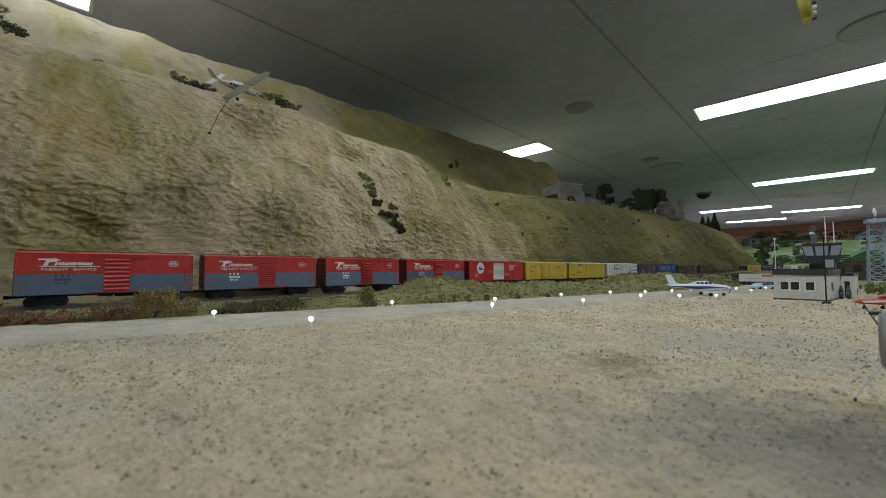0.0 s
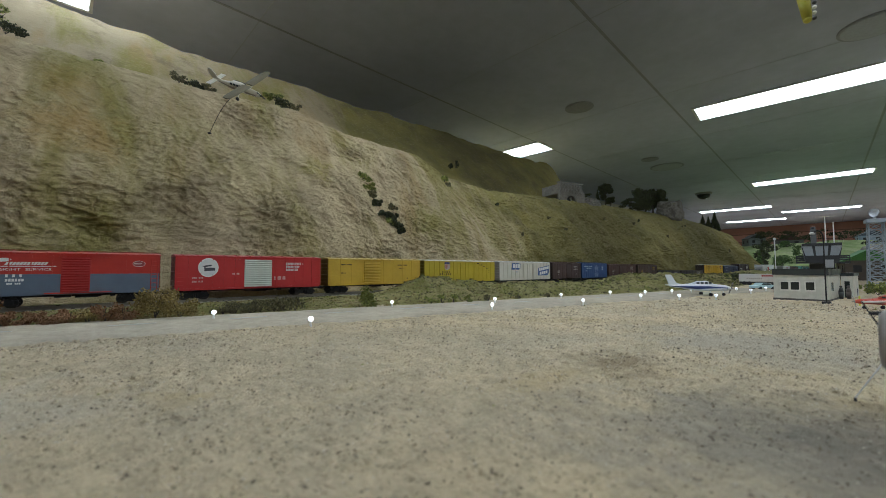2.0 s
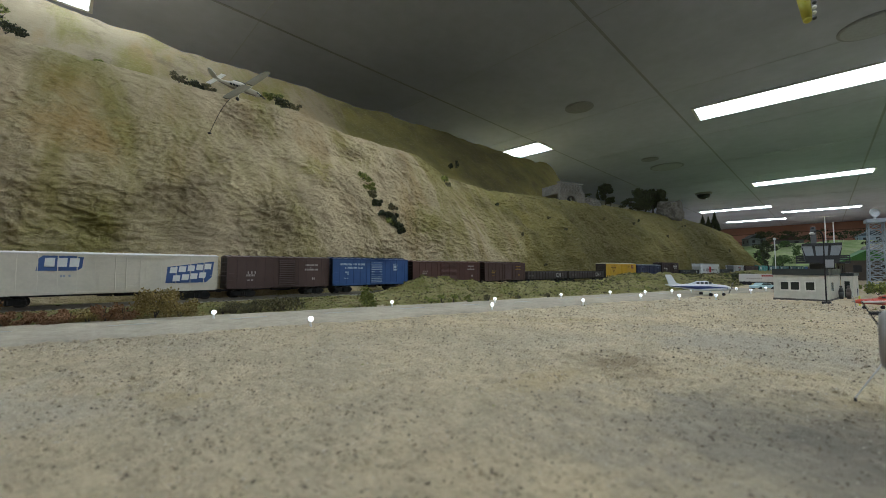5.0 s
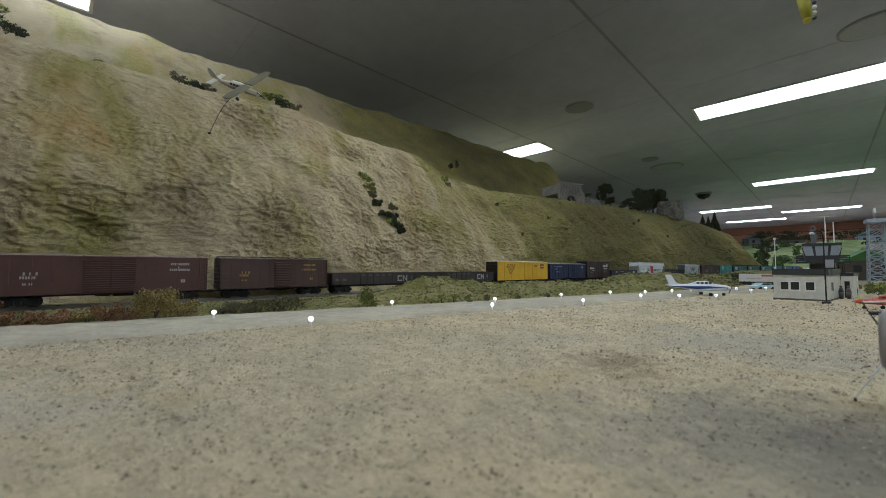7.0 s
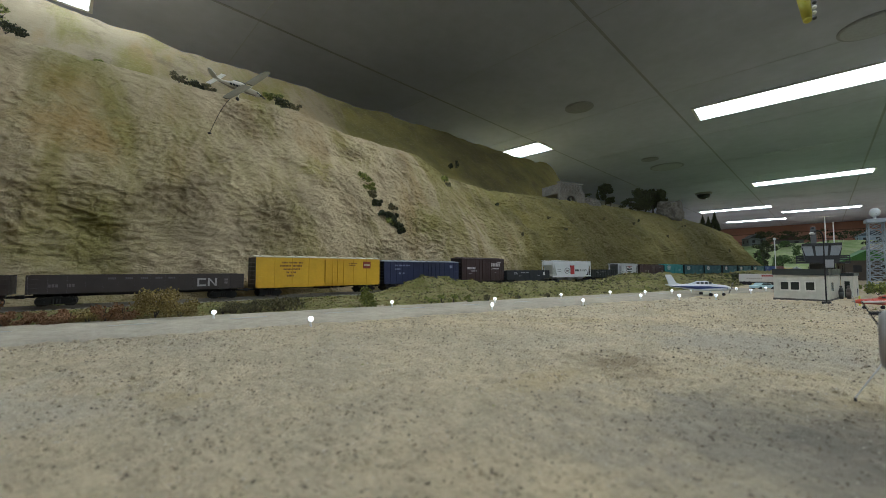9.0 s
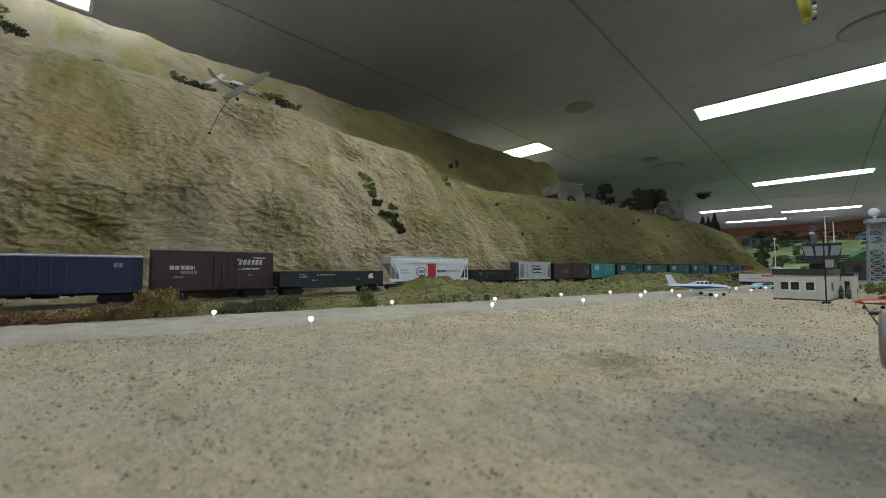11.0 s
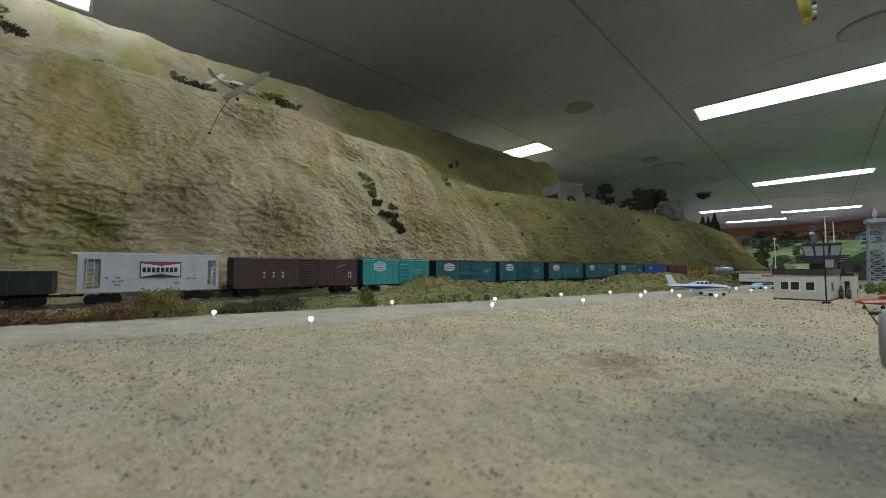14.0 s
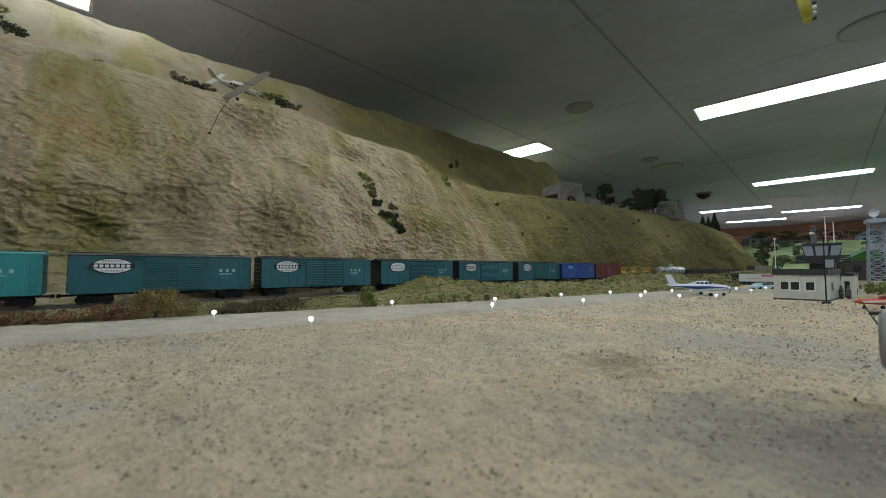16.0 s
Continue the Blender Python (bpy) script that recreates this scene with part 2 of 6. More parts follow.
def troffer():
    ob = empty("ceiling_light", "white fluorescent ceiling light, switched on", "ceiling light", "ceiling lights")
    bm = bmesh.new()
    for b in ((-0.165, -0.15, -0.63, 0.63), (0.15, 0.165, -0.63, 0.63), (-0.15, 0.15, -0.63, -0.61), (-0.15, 0.15, 0.61, 0.63)):
        box(bm, *b, -0.012, -0.001)
    part("frame", bm, "white", ob, "thin white metal frame")
    bm = bmesh.new()
    box(bm, -0.15, 0.15, -0.61, 0.61, -0.009, -0.002)
    part("diffuser", bm, "tube", ob, "glowing white diffuser")
    return ob


def lights():
    first = troffer()
    first.matrix_basis = pose(3.725, 0.325, CEIL, 0, 0, 6)
    # from (0.42, -0.05) on: added out of view; that one brightens the hill front
    for x, y in ((-0.27, 1.93), (3.33, 2.85), (7.45, 0.57), (10.2, 1.98), (11.6, 0.75), (12.95, 2.07), (0.42, -0.05), (-3.9, 0.35), (3.63, -2.2), (0.85, -2.4), (7.48, -2.2), (5.4, -1.3), (9.6, -1.3), (12.6, -0.9)):
        copy_thing(first, pose(x, y, CEIL, 0, 0, 4))


# ---- ground and hills ----
def grid_mesh(name, xs, rows, material, label, category, kind="structure"):
    """rows(x) gives the profile across at x; profiles have equal lengths."""
    verts, faces = [], []
    n = None
    for x in xs:
        r = rows(x)
        n = len(r)
        verts.extend(r)
    for i in range(len(xs) - 1):
        for j in range(n - 1):
            k = i * n + j
            faces.append((k, k + n, k + n + 1, k + 1))
    me = bpy.data.meshes.new(name)
    me.from_pydata(verts, [], faces)
    me.materials.append(M[material])
    me.shade_smooth()
    return tagged(new(name, me), label, category, kind=kind)


def ground():
    bm = bmesh.new()
    bmesh.ops.create_grid(bm, x_segments=2, y_segments=2, size=1)
    for v in bm.verts:
        v.co = (5.2 + v.co.x * 10.2, -0.8 + v.co.y * 4.2, -0.004)
    thing("ground_base", bm, "ground", "sandy layout ground", "ground", kind="structure")

    def rows(x):
        out = []
        for y in np.linspace(-0.12, 0.44, 300):
            h = 0.0012 * fbm(x * 9, y * 9, 0.3) + 0.0011 * fbm(x * 80, y * 80, 2.0, 3) + 0.0006 * fbm(x * 190, y * 190, 7.0, 2)
            h *= 1 - step(0.0, 0.06, runway_gap(x, y))
            out.append((x, y, h - 0.0005))
        return out
    grid_mesh("ground", np.r_[np.linspace(-0.25, 0.55, 430), np.linspace(0.555, 1.6, 90)], rows, "ground", "sandy gravel airfield ground with dark grains", "ground")


RW_DIR = math.atan2(-0.19, 1.0)


def runway_gap(x, y):
    """Above 0 on the runway."""
    mid = 0.404 - 0.19 * x
    return 0.055 - abs(y - mid) * math.cos(RW_DIR)


def runway():
    def rows(x):
        mid = 0.404 - 0.19 * x
        out = []
        for k, w in enumerate((-0.058, -0.053, -0.02, 0.0, 0.02, 0.05, 0.055)):
            edge = 0.003 * fbm(x * 40, w * 90, 1.0, 3) if k in (0, 1, 5, 6) else 0
            out.append((x, mid + w + edge, (-0.003 if k in (0, 6) else 0.0012)))
        return out
    grid_mesh("runway", np.linspace(-0.9, 1.15, 240), rows, "runway", "pale grey model runway strip with worn edges", "runway")
    bm = bmesh.new()
    box(bm, -0.016, 0.016, -0.0009, 0.0009, 0.0010, 0.0016)
    me = finish("centre_dash", bm, plain("worn_white_line", (0.6, 0.57, 0.5), 0.9, 0, 0.6, 120))
    strip = bpy.data.objects["runway"]
    for k in range(13):
        o = new("centre_dash", me)
        o.parent = strip
        x = -0.16 + 0.085 * k
        o.matrix_basis = pose(x, 0.412 - 0.19 * x, 0, 0, 0, math.degrees(RW_DIR))


CREST = ((-0.8, 0.30, 0.385), (-0.15, 0.25, 0.402), (0.08, 0.26, 0.409), (0.29, 0.265, 0.420), (0.39, 0.243, 0.383), (0.47, 0.24, 0.379), (0.62, 0.237, 0.371), (0.7, 0.206, 0.320), (0.87, 0.194, 0.299), (1.17, 0.21, 0.32),
         (1.5, 0.22, 0.336), (2.3, 0.22, 0.337), (2.55, 0.2, 0.312), (2.87, 0.18, 0.27), (3.05, 0.16, 0.15), (3.25, 0.12, 0.03), (3.5, 0.1, 0.0))


def crest(s):
    xs = [c[0] for c in CREST]
    return np.interp(s, xs, [c[1] for c in CREST]), np.interp(s, xs, [c[2] for c in CREST])


FRONT = 210


def hill_rows(s):
    """Front slope from the railway up to the shelf, then the long back slope to the ceiling."""
    run, top = crest(s)
    y0 = plain_line(s) + 0.052
    run = max(0.02, run - 0.012)
    out = []
    for u in np.linspace(0, 1, FRONT):
        gully = (0.036 * fbm(s * 3.2, u * 0.9, 4.0, 3) + 0.012 * fbm(s * 9 + u, u * 3.0, 7.0, 3)) * (1 - 0.6 * step(0.75, 1, u))
        patch = 0.35 + 0.65 * step(-0.25, 0.35, fbm(s * 9, u * 4.0, 15.0, 3))
        chips = step(0.1, 0.2, fbm(s * 66 + u * 9, u * 44 - s * 9, 9.0, 3)) + 0.7 * step(0.12, 0.2, fbm(s * 120 + u * 15, u * 72 - s * 14, 3.0, 2))
        fine = 0.0016 * fbm(s * 78 + u * 18, u * 60 - s * 14, 1.0, 3) - 0.0030 * patch * chips + 0.004 * fbm(s * 20, u * 8, 21.0, 3)
        amp = step(0.0, 0.1, u) * (1 - 0.3 * step(0.9, 1, u))
        bulge = 0.03 * math.sin(u * math.pi) - 0.012 * math.sin(u * 2 * math.pi)
        z = top * (u ** 1.12) * (1 if u < 0.9 else 1 - 2.0 * (u - 0.9) ** 2)
        y = y0 + run * (0.35 * u + 0.65 * u ** 2.1) - 0.25 * bulge * run + (gully + fine) * amp
        out.append((s + 0.4 * fine * amp, y, max(z, 0.0) + 0.004 * amp * fbm(s * 25, u * 10, 3.0, 3)))
    ys, zs = out[-1][1], out[-1][2]
    for u in np.linspace(0.012, 1, 120):
        y = ys + u * (3.3 - ys)
        over = 1.0 - step(1.5 * y, 2.05 * y, s)
        rise = step(1.02, 1.78, y) ** 1.1 - 0.3 * step(1.85, 3.2, y)
        shelf = zs - 0.015 * step(0, 0.04, u) * step(-0.6, 0.6, s)
        z = shelf + (0.915 - zs) * rise * over
        z -= (1 - over) * (0.05 * step(0.02, 0.15, u) + 0.03 * step(2.9, 3.2, s))
        z += (0.03 * fbm(s * 2.5, y * 2.5, 11.0, 4) + 0.008 * fbm(s * 11, y * 11, 5.0, 3)) * step(0.02, 0.12, u)
        out.append((s, y, z))
    return out


def hill_crumbs():
    """Loose plaster crumbs and flakes stuck all over the front slope."""
    rng = random.Random(8)
    verts, faces = [], []
    for i in range(420):
        s = -0.3 + 1.75 * rng.random() ** 1.2
        rows = hill_rows(s)
        for k in range(26):
            j = rng.randrange(8, FRONT - 2)
            p, q = Vector(rows[j]), Vector(rows[j + 1])
            if fbm(s * 8, p.z * 8, 2.0, 3) < 0.12 - 0.5 * math.exp(-((s - 0.42) / 0.12) ** 2):
                continue
            size = 0.0011 * (0.7 + 0.5 * abs(s)) * (1 + 2.2 * rng.random() ** 3)
            up = (q - p).normalized()
            out = Vector((0, -up.z, up.y)).normalized()
            n = len(verts)
            a = rng.uniform(-0.5, 0.5)
            side = Vector((math.cos(a), 0, 0)) + up * math.sin(a)
            c = p + Vector((rng.uniform(-0.002, 0.002), 0, 0))
            verts += [tuple(v) for v in (c - side * size * rng.uniform(0.8, 1.8), c + side * size * rng.uniform(0.8, 1.8), c + up * size * 0.8, c - up * size * 0.6, c + out * size * rng.uniform(0.6, 1.1))]
            faces += [(n, n + 3, n + 4), (n + 3, n + 1, n + 4), (n + 1, n + 2, n + 4), (n + 2, n, n + 4)]
    me = bpy.data.meshes.new("hill_crumbs")
    me.from_pydata(verts, [], faces)
    me.materials.append(M["hill"])
    tagged(new("hill_crumbs", me), "loose plaster crumbs on the hillside", "rubble", kind="stuff")


def crest_point(s):
    return hill_rows(s)[FRONT - 1]


def hill():
    hill_crumbs()
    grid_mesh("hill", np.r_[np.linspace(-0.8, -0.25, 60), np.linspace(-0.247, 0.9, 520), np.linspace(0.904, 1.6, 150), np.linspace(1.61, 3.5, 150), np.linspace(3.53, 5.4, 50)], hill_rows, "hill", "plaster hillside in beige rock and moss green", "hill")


def railway():
    ss = np.r_[np.linspace(-0.9, 1.0, 40), np.linspace(1.05, 3.5, 60), np.linspace(3.6, 8.6, 12)]

    def bed(s):
        c = track_y(s)
        return [(s, c + w, z + 0.0008 * fbm(s * 80, w * 300, 0, 2)) for w, z in ((-0.034, -0.003), (-0.026, 0.004), (-0.022, 0.0066), (-0.019, 0.0072), (0, 0.0073), (0.02, 0.0072), (0.026, 0.0066), (0.05, 0.004))]
    grid_mesh("track_bed", ss, bed, "ballast", "brown grey ballast bed under the track", "track bed")
    grid_mesh("verge", np.r_[np.linspace(-0.6, 1.4, 260), np.linspace(1.42, 3.4, 60)], lambda s: [(s, track_y(s) + w, z + 0.0016 * fbm(s * 50, w * 50, 4.0, 3) * (0.021 < w)) for w, z in zip(np.linspace(0.020, 0.085, 14), np.linspace(0.0070, 0.0085, 14))], "grass", "pale grassy strip behind the track", "verge")
    ob = empty("railway_track", "single model railway track with dark sleepers", "railway track")
    for side in (-0.0083, 0.0083):
        verts, faces = [], []
        for s in ss:
            c = track_y(s) + side
            verts += [(s, c - 0.0005, 0.0076), (s, c - 0.0005, RAIL), (s, c + 0.0005, RAIL), (s, c + 0.0005, 0.0076)]
        for i in range(len(ss) - 1):
            for j in range(3):
                k = i * 4 + j
                faces.append((k, k + 4, k + 5, k + 1))
        me = bpy.data.meshes.new("rail")
        me.from_pydata(verts, [], faces)
        me.materials.append(M["steel"])
        r = new("rail", me)
        r.parent = ob
    bm = bmesh.new()
    box(bm, -0.0013, 0.0013, -0.0145, 0.0145, 0.0062, 0.0076)
    me = finish("sleeper", bm, "sleeper")
    s = -0.3
    while s < 1.5:
        o = new("sleeper", me)
        o.parent = ob
        o.matrix_basis = pose(s, track_y(s), 0, 0, 0, track_turn(s))
        s += 0.0068
    bm = bmesh.new()
    while s < 3.6:
        c = track_y(s)
        box(bm, s - 0.0013, s + 0.0013, c - 0.015, c + 0.015, 0.0066, 0.0082)
        s += 0.0068
    tagged(part("far_sleepers", bm, "sleeper", ob), kind="stuff")
# ---- train: each wagon's front and back along the train, and its look ----
SPEED = 0.2467
K = 0.55 / 0.575
WAGONS = (
    ("pm", -0.079, 0.069), ("pm", 0.082, 0.227), ("pm", 0.245, 0.385), ("pm", 0.403, 0.552), ("thb", 0.567, 0.752), ("yela", 0.765, 0.950), ("yelb", 0.961, 1.164),
    ("fge", 1.182, 1.386), ("br1", 1.397, 1.540), ("blue", 1.546, 1.695), ("br2", 1.707, 1.890), ("br3", 1.905, 2.052), ("gon", 2.061, 2.240), ("gon", 2.250, 2.449),
    ("yelc", 2.464, 2.665), ("dkb", 2.675, 2.857), ("drg", 2.866, 3.002), ("blk", 3.012, 3.187), ("enj", 3.204, 3.401), ("gonk", 3.405, 3.559), ("champ", 3.576, 3.709),
    ("brk", 3.726, 3.911), ("lteal", 3.922, 4.067), ("teal", 4.085, 4.263), ("teal", 4.277, 4.452), ("teal", 4.474, 4.646), ("teal", 4.664, 4.841), ("teal", 4.863, 5.041),
    ("bl2", 5.055, 5.228), ("rb", 5.240, 5.394), ("flat", 5.408, 5.684), ("tank", 5.714, 5.914), ("gond", 5.929, 6.124), ("gond", 6.139, 6.334), ("gond", 6.349, 6.544),
    ("tan", 6.694, 6.944),
)


TRAIN = []
W2 = 0.0163
PAINT = {}


def paint(col, rough=0.5, grime=0.3):
    if (col, rough) not in PAINT:
        PAINT[(col, rough)] = plain("wagon_paint", col, rough, 0.0, grime, 45.0, 0.15, tuple(c * 0.5 + 0.008 for c in col))
    return PAINT[(col, rough)]


RED, GREY, WHITE, BLACK = (0.46, 0.026, 0.014), (0.115, 0.145, 0.19), (0.8, 0.79, 0.75), (0.015, 0.015, 0.016)
SHARED = {}


def truck_meshes():
    bm = bmesh.new()
    for y in (-0.0115, 0.0115):
        prism(bm, [(-0.0145, 0.0036), (-0.0145, 0.0066), (-0.004, 0.0092), (0.004, 0.0092), (0.0145, 0.0066), (0.0145, 0.0036), (0.010, 0.0036), (0.0045, 0.0018), (-0.0045, 0.0018), (-0.010, 0.0036)], y - 0.0012, y + 0.0012)
        for x in (-0.010, 0.010):
            rod(bm, (x, y - 0.0022, 0.0048), (x, y + 0.0022, 0.0048), 0.0021, 10)
        for x in (-0.0022, 0, 0.0022):
            rod(bm, (x, y * 1.13, 0.003), (x, y * 1.13, 0.0072), 0.001, 8)
    box(bm, -0.003, 0.003, -0.0125, 0.0125, 0.0068, 0.0108)
    SHARED["side_frames"] = finish("side_frames", bm, "dark_metal")
    bm = bmesh.new()
    for y in (-0.0083, 0.0083):
        rod(bm, (0, y - 0.0011, 0), (0, y + 0.0011, 0), 0.0048, 20)
        s = 1 if y > 0 else -1
        rod(bm, (0, y - s * 0.0016, 0), (0, y - s * 0.001, 0), 0.0055, 20)
    rod(bm, (0, -0.0125, 0), (0, 0.0125, 0), 0.0011, 8)
    SHARED["wheelset"] = finish("wheelset", bm, "wheel")
    bm = bmesh.new()
    box(bm, -0.0045, 0.006, -0.0012, 0.0012, 0.0085, 0.0108)
    box(bm, -0.0075, -0.0040, -0.0022, 0.0020, 0.0078, 0.0115)
    bevel(bm, 0.0004)
    SHARED["coupler"] = finish("coupler", bm, "dark_metal")
    bm = bmesh.new()
    for x in (-0.0028, 0.0028):
        rod(bm, (x, 0, 0), (x, 0, 0.0335), 0.00035, 5)
    for k in range(7):
        rod(bm, (-0.0028, 0, 0.003 + k * 0.0048), (0.0028, 0, 0.003 + k * 0.0048), 0.0003, 5)
    SHARED["ladder"] = bm
    bm = bmesh.new()
    for k in range(4):
        rod(bm, (-0.003, 0, 0.002 + k * 0.0045), (0.003, 0, 0.002 + k * 0.0045), 0.0003, 5)
    SHARED["grabs"] = bm


def placed(name, me, parent, m, label=""):
    ob = new(name, me)
    ob.parent = parent
    ob.matrix_basis = m
    if label:
        ob["label"] = label
    return ob


def running_gear(car, L, inset=0.021):
    for sx in (-1, 1):
        t = placed("truck", SHARED["side_frames"], car, pose(sx * (L / 2 - inset), 0, 0), "black four-wheel truck")
        for x in (-0.010, 0.010):
            placed("wheelset", SHARED["wheelset"], t, pose(x, 0, 0.0048))
        placed("coupler", SHARED["coupler"], car, pose(sx * (L / 2 + 0.0005), 0, 0, 0, 0, 0 if sx < 0 else 180))


def ladder(car, x, z, mat, y=-W2 - 0.0007, kind="ladder"):
    key = (kind, mat)
    if key not in SHARED:
        SHARED[key] = finish(kind, SHARED[kind].copy(), mat)
    placed("ladder" if kind == "ladder" else "grab_irons", SHARED[key], car, pose(x, y, z))


def marks(car, x, z, h, word, col, name="lettering", slant=0.0, y=None, wide=0.62):
    """Lettering that cannot be read: one bar a character; a space leaves a gap."""
    bm = bmesh.new()
    y = -W2 - 0.0003 if y is None else y
    at = x
    for i, ch in enumerate(word):
        if ch != " ":
            hh = h * (0.75 if ch == "." else 1.0)
            vs = box(bm, at, at + h * wide, y - 0.00012, y + 0.0002, z, z + hh)
            for v in vs:
                v.co.x += slant * (v.co.z - z)
        at += h * (wide + 0.2)
    return part(name, bm, paint(col, 0.6), car)


def words(car, x, z, h, text, col, y=None, width=None):
    """Real words in the built-in font, laid on the side."""
    cu = bpy.data.curves.new("lettering", "FONT")
    cu.body, cu.size, cu.extrude = text, h * 1.38, 0.00012
    ob = bpy.data.objects.new("lettering", cu)
    me = bpy.data.meshes.new_from_object(ob)
    bpy.data.objects.remove(ob)
    me.materials.append(paint(col, 0.6))
    xs = [v.co.x for v in me.vertices]
    k = width / (max(xs) - min(xs)) if width else 1.0
    for v in me.vertices:
        v.co.x *= k
    y = -W2 - 0.0003 if y is None else y
    return placed("lettering", me, car, pose(x, y, z, 90, 0, 0))


def disc(bm, x, z, rx, rz, y, n=28):
    vs = []
    for yy in (y - 0.0002, y + 0.0003):
        vs.append([bm.verts.new((x + rx * math.cos(2 * math.pi * i / n), yy, z + rz * math.sin(2 * math.pi * i / n))) for i in range(n)])
    bm.faces.new(vs[0])
    bm.faces.new(vs[1][::-1])
    for i in range(n):
        bm.faces.new((vs[0][i], vs[1][i], vs[1][(i + 1) % n], vs[0][(i + 1) % n]))


def oval(car, x, z, rx, rz, rim=BLACK, fill=WHITE, bar=BLACK):
    y = -W2 - 0.0003
    bm = bmesh.new()
    disc(bm, x, z, rx, rz, y)
    e = part("emblem", bm, paint(rim, 0.6), car, "oval railway emblem")
    bm = bmesh.new()
    disc(bm, x, z, rx * 0.93, rz * 0.87, y - 0.0003)
    part("field", bm, paint(fill, 0.6), e)
    if bar:
        bm = bmesh.new()
        box(bm, x - rx * 1.06, x + rx * 1.06, y - 0.0007, y - 0.0004, z - rz * 0.3, z + rz * 0.3)
        part("band", bm, paint(bar, 0.6), e)
        bm = bmesh.new()
        for i in range(7):
            a = x - rx * 0.86 + i * rx * 0.25
            box(bm, a, a + rx * 0.18, y - 0.0009, y - 0.0006, z - rz * 0.18, z + rz * 0.18)
        part("lettering", bm, paint(WHITE, 0.6), e)
        bm = bmesh.new()
        for k in (-0.6, 0.6):
            for i in range(8):
                a = x - rx * 0.5 + i * rx * 0.13
                box(bm, a, a + rx * 0.09, y - 0.0006, y - 0.0003, z + rz * (k - 0.1), z + rz * (k + 0.1))
        part("small_lettering", bm, paint((0.4, 0.4, 0.38), 0.6), e)


def door_mesh(w, z0, z1, ribs, kind="ribbed"):
    bm = bmesh.new()
    y = -W2
    box(bm, -w / 2, w / 2, y - 0.0008, y + 0.0005, z0, z1)
    return bm


def boxcar(kind, L, col, label, top=0.0525, roof=None, doors=((0.0, 0.021, None, "ribbed", 12),), lower=None, panels=10, walkway=True, full_ladder=True, end=None, group="train of freight wagons"):
    car = empty(kind, label, "boxcar", group)
    z0 = 0.0128
    main = paint(col)
    bm = bmesh.new()
    box(bm, -L / 2, L / 2, -W2, W2, z0, top)
    part("body", bm, main, car)
    key = ("seam", top, main)
    if key not in SHARED:
        b2 = bmesh.new()
        box(b2, -0.00035, 0.00035, -W2 - 0.0006, -W2 + 0.0002, z0 + 0.0005, top - 0.0008)
        SHARED[key] = finish("panel_seam", b2, main)
    for i in range(panels + 1):
        placed("panel_seam", SHARED[key], car, pose(-L / 2 + 0.0006 + i * (L - 0.0012) / panels, 0, 0))
    bm = bmesh.new()
    box(bm, -L / 2 + 0.002, L / 2 - 0.002, -W2 - 0.0005, W2 + 0.0005, z0 - 0.0012, z0 + 0.0012)
    part("side_sill", bm, main, car)
    if lower:
        bm = bmesh.new()
        box(bm, -L / 2 + 0.0002, L / 2 - 0.0002, -W2 - 0.0007, W2 + 0.0007, z0 - 0.0012, z0 + 0.0195)
        part("lower_side", bm, paint(lower), car, "blue grey lower half of the sides")
    for sx in (-1, 1):
        bm = bmesh.new()
        a = sx * L / 2
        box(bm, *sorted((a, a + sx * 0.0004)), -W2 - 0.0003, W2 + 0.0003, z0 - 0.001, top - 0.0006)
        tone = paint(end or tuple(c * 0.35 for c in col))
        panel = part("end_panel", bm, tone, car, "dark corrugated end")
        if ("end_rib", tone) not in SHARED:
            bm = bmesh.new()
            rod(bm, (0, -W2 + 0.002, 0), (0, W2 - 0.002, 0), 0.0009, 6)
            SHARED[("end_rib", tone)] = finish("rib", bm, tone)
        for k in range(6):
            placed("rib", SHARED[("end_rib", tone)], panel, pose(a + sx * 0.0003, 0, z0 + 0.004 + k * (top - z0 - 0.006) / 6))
    bm = bmesh.new()
    prism_roof = [(-W2 - 0.0006, top - 0.0004), (-W2 - 0.0006, top + 0.0006), (0, top + 0.0026), (W2 + 0.0006, top + 0.0006), (W2 + 0.0006, top - 0.0004)]
    a = [bm.verts.new((-L / 2 - 0.0006, y, z)) for y, z in prism_roof]
    b = [bm.verts.new((L / 2 + 0.0006, y, z)) for y, z in prism_roof]
    bm.faces.new(a)
    bm.faces.new(b[::-1])
    for i in range(5):
        bm.faces.new((a[i], b[i], b[(i + 1) % 5], a[(i + 1) % 5]))
    tone = paint(roof or col, 0.45)
    cover = part("roof", bm, tone, car)
    if ("roof_rib", top, tone) not in SHARED:
        bm = bmesh.new()
        for sy in (-1, 1):
            vs = box(bm, -0.0005, 0.0005, *sorted((0.0, sy * (W2 + 0.0008))), top + 0.0006, top + 0.0012)
            for v in vs:
                if abs(v.co.y) < 0.001:
                    v.co.z += 0.002
        SHARED[("roof_rib", top, tone)] = finish("roof_rib", bm, tone)
    for i in range(12):
        placed("roof_rib", SHARED[("roof_rib", top, tone)], cover, pose(-L / 2 + (i + 0.5) * L / 12, 0, 0))
    if walkway:
        bm = bmesh.new()
        for y in (-0.0024, 0, 0.0024):
            box(bm, -L / 2 - 0.0015, L / 2 + 0.0015, y - 0.001, y + 0.001, top + 0.0030, top + 0.0036)
        part("roof_walk", bm, paint(tuple(c * 0.6 for c in (roof or col))), car)
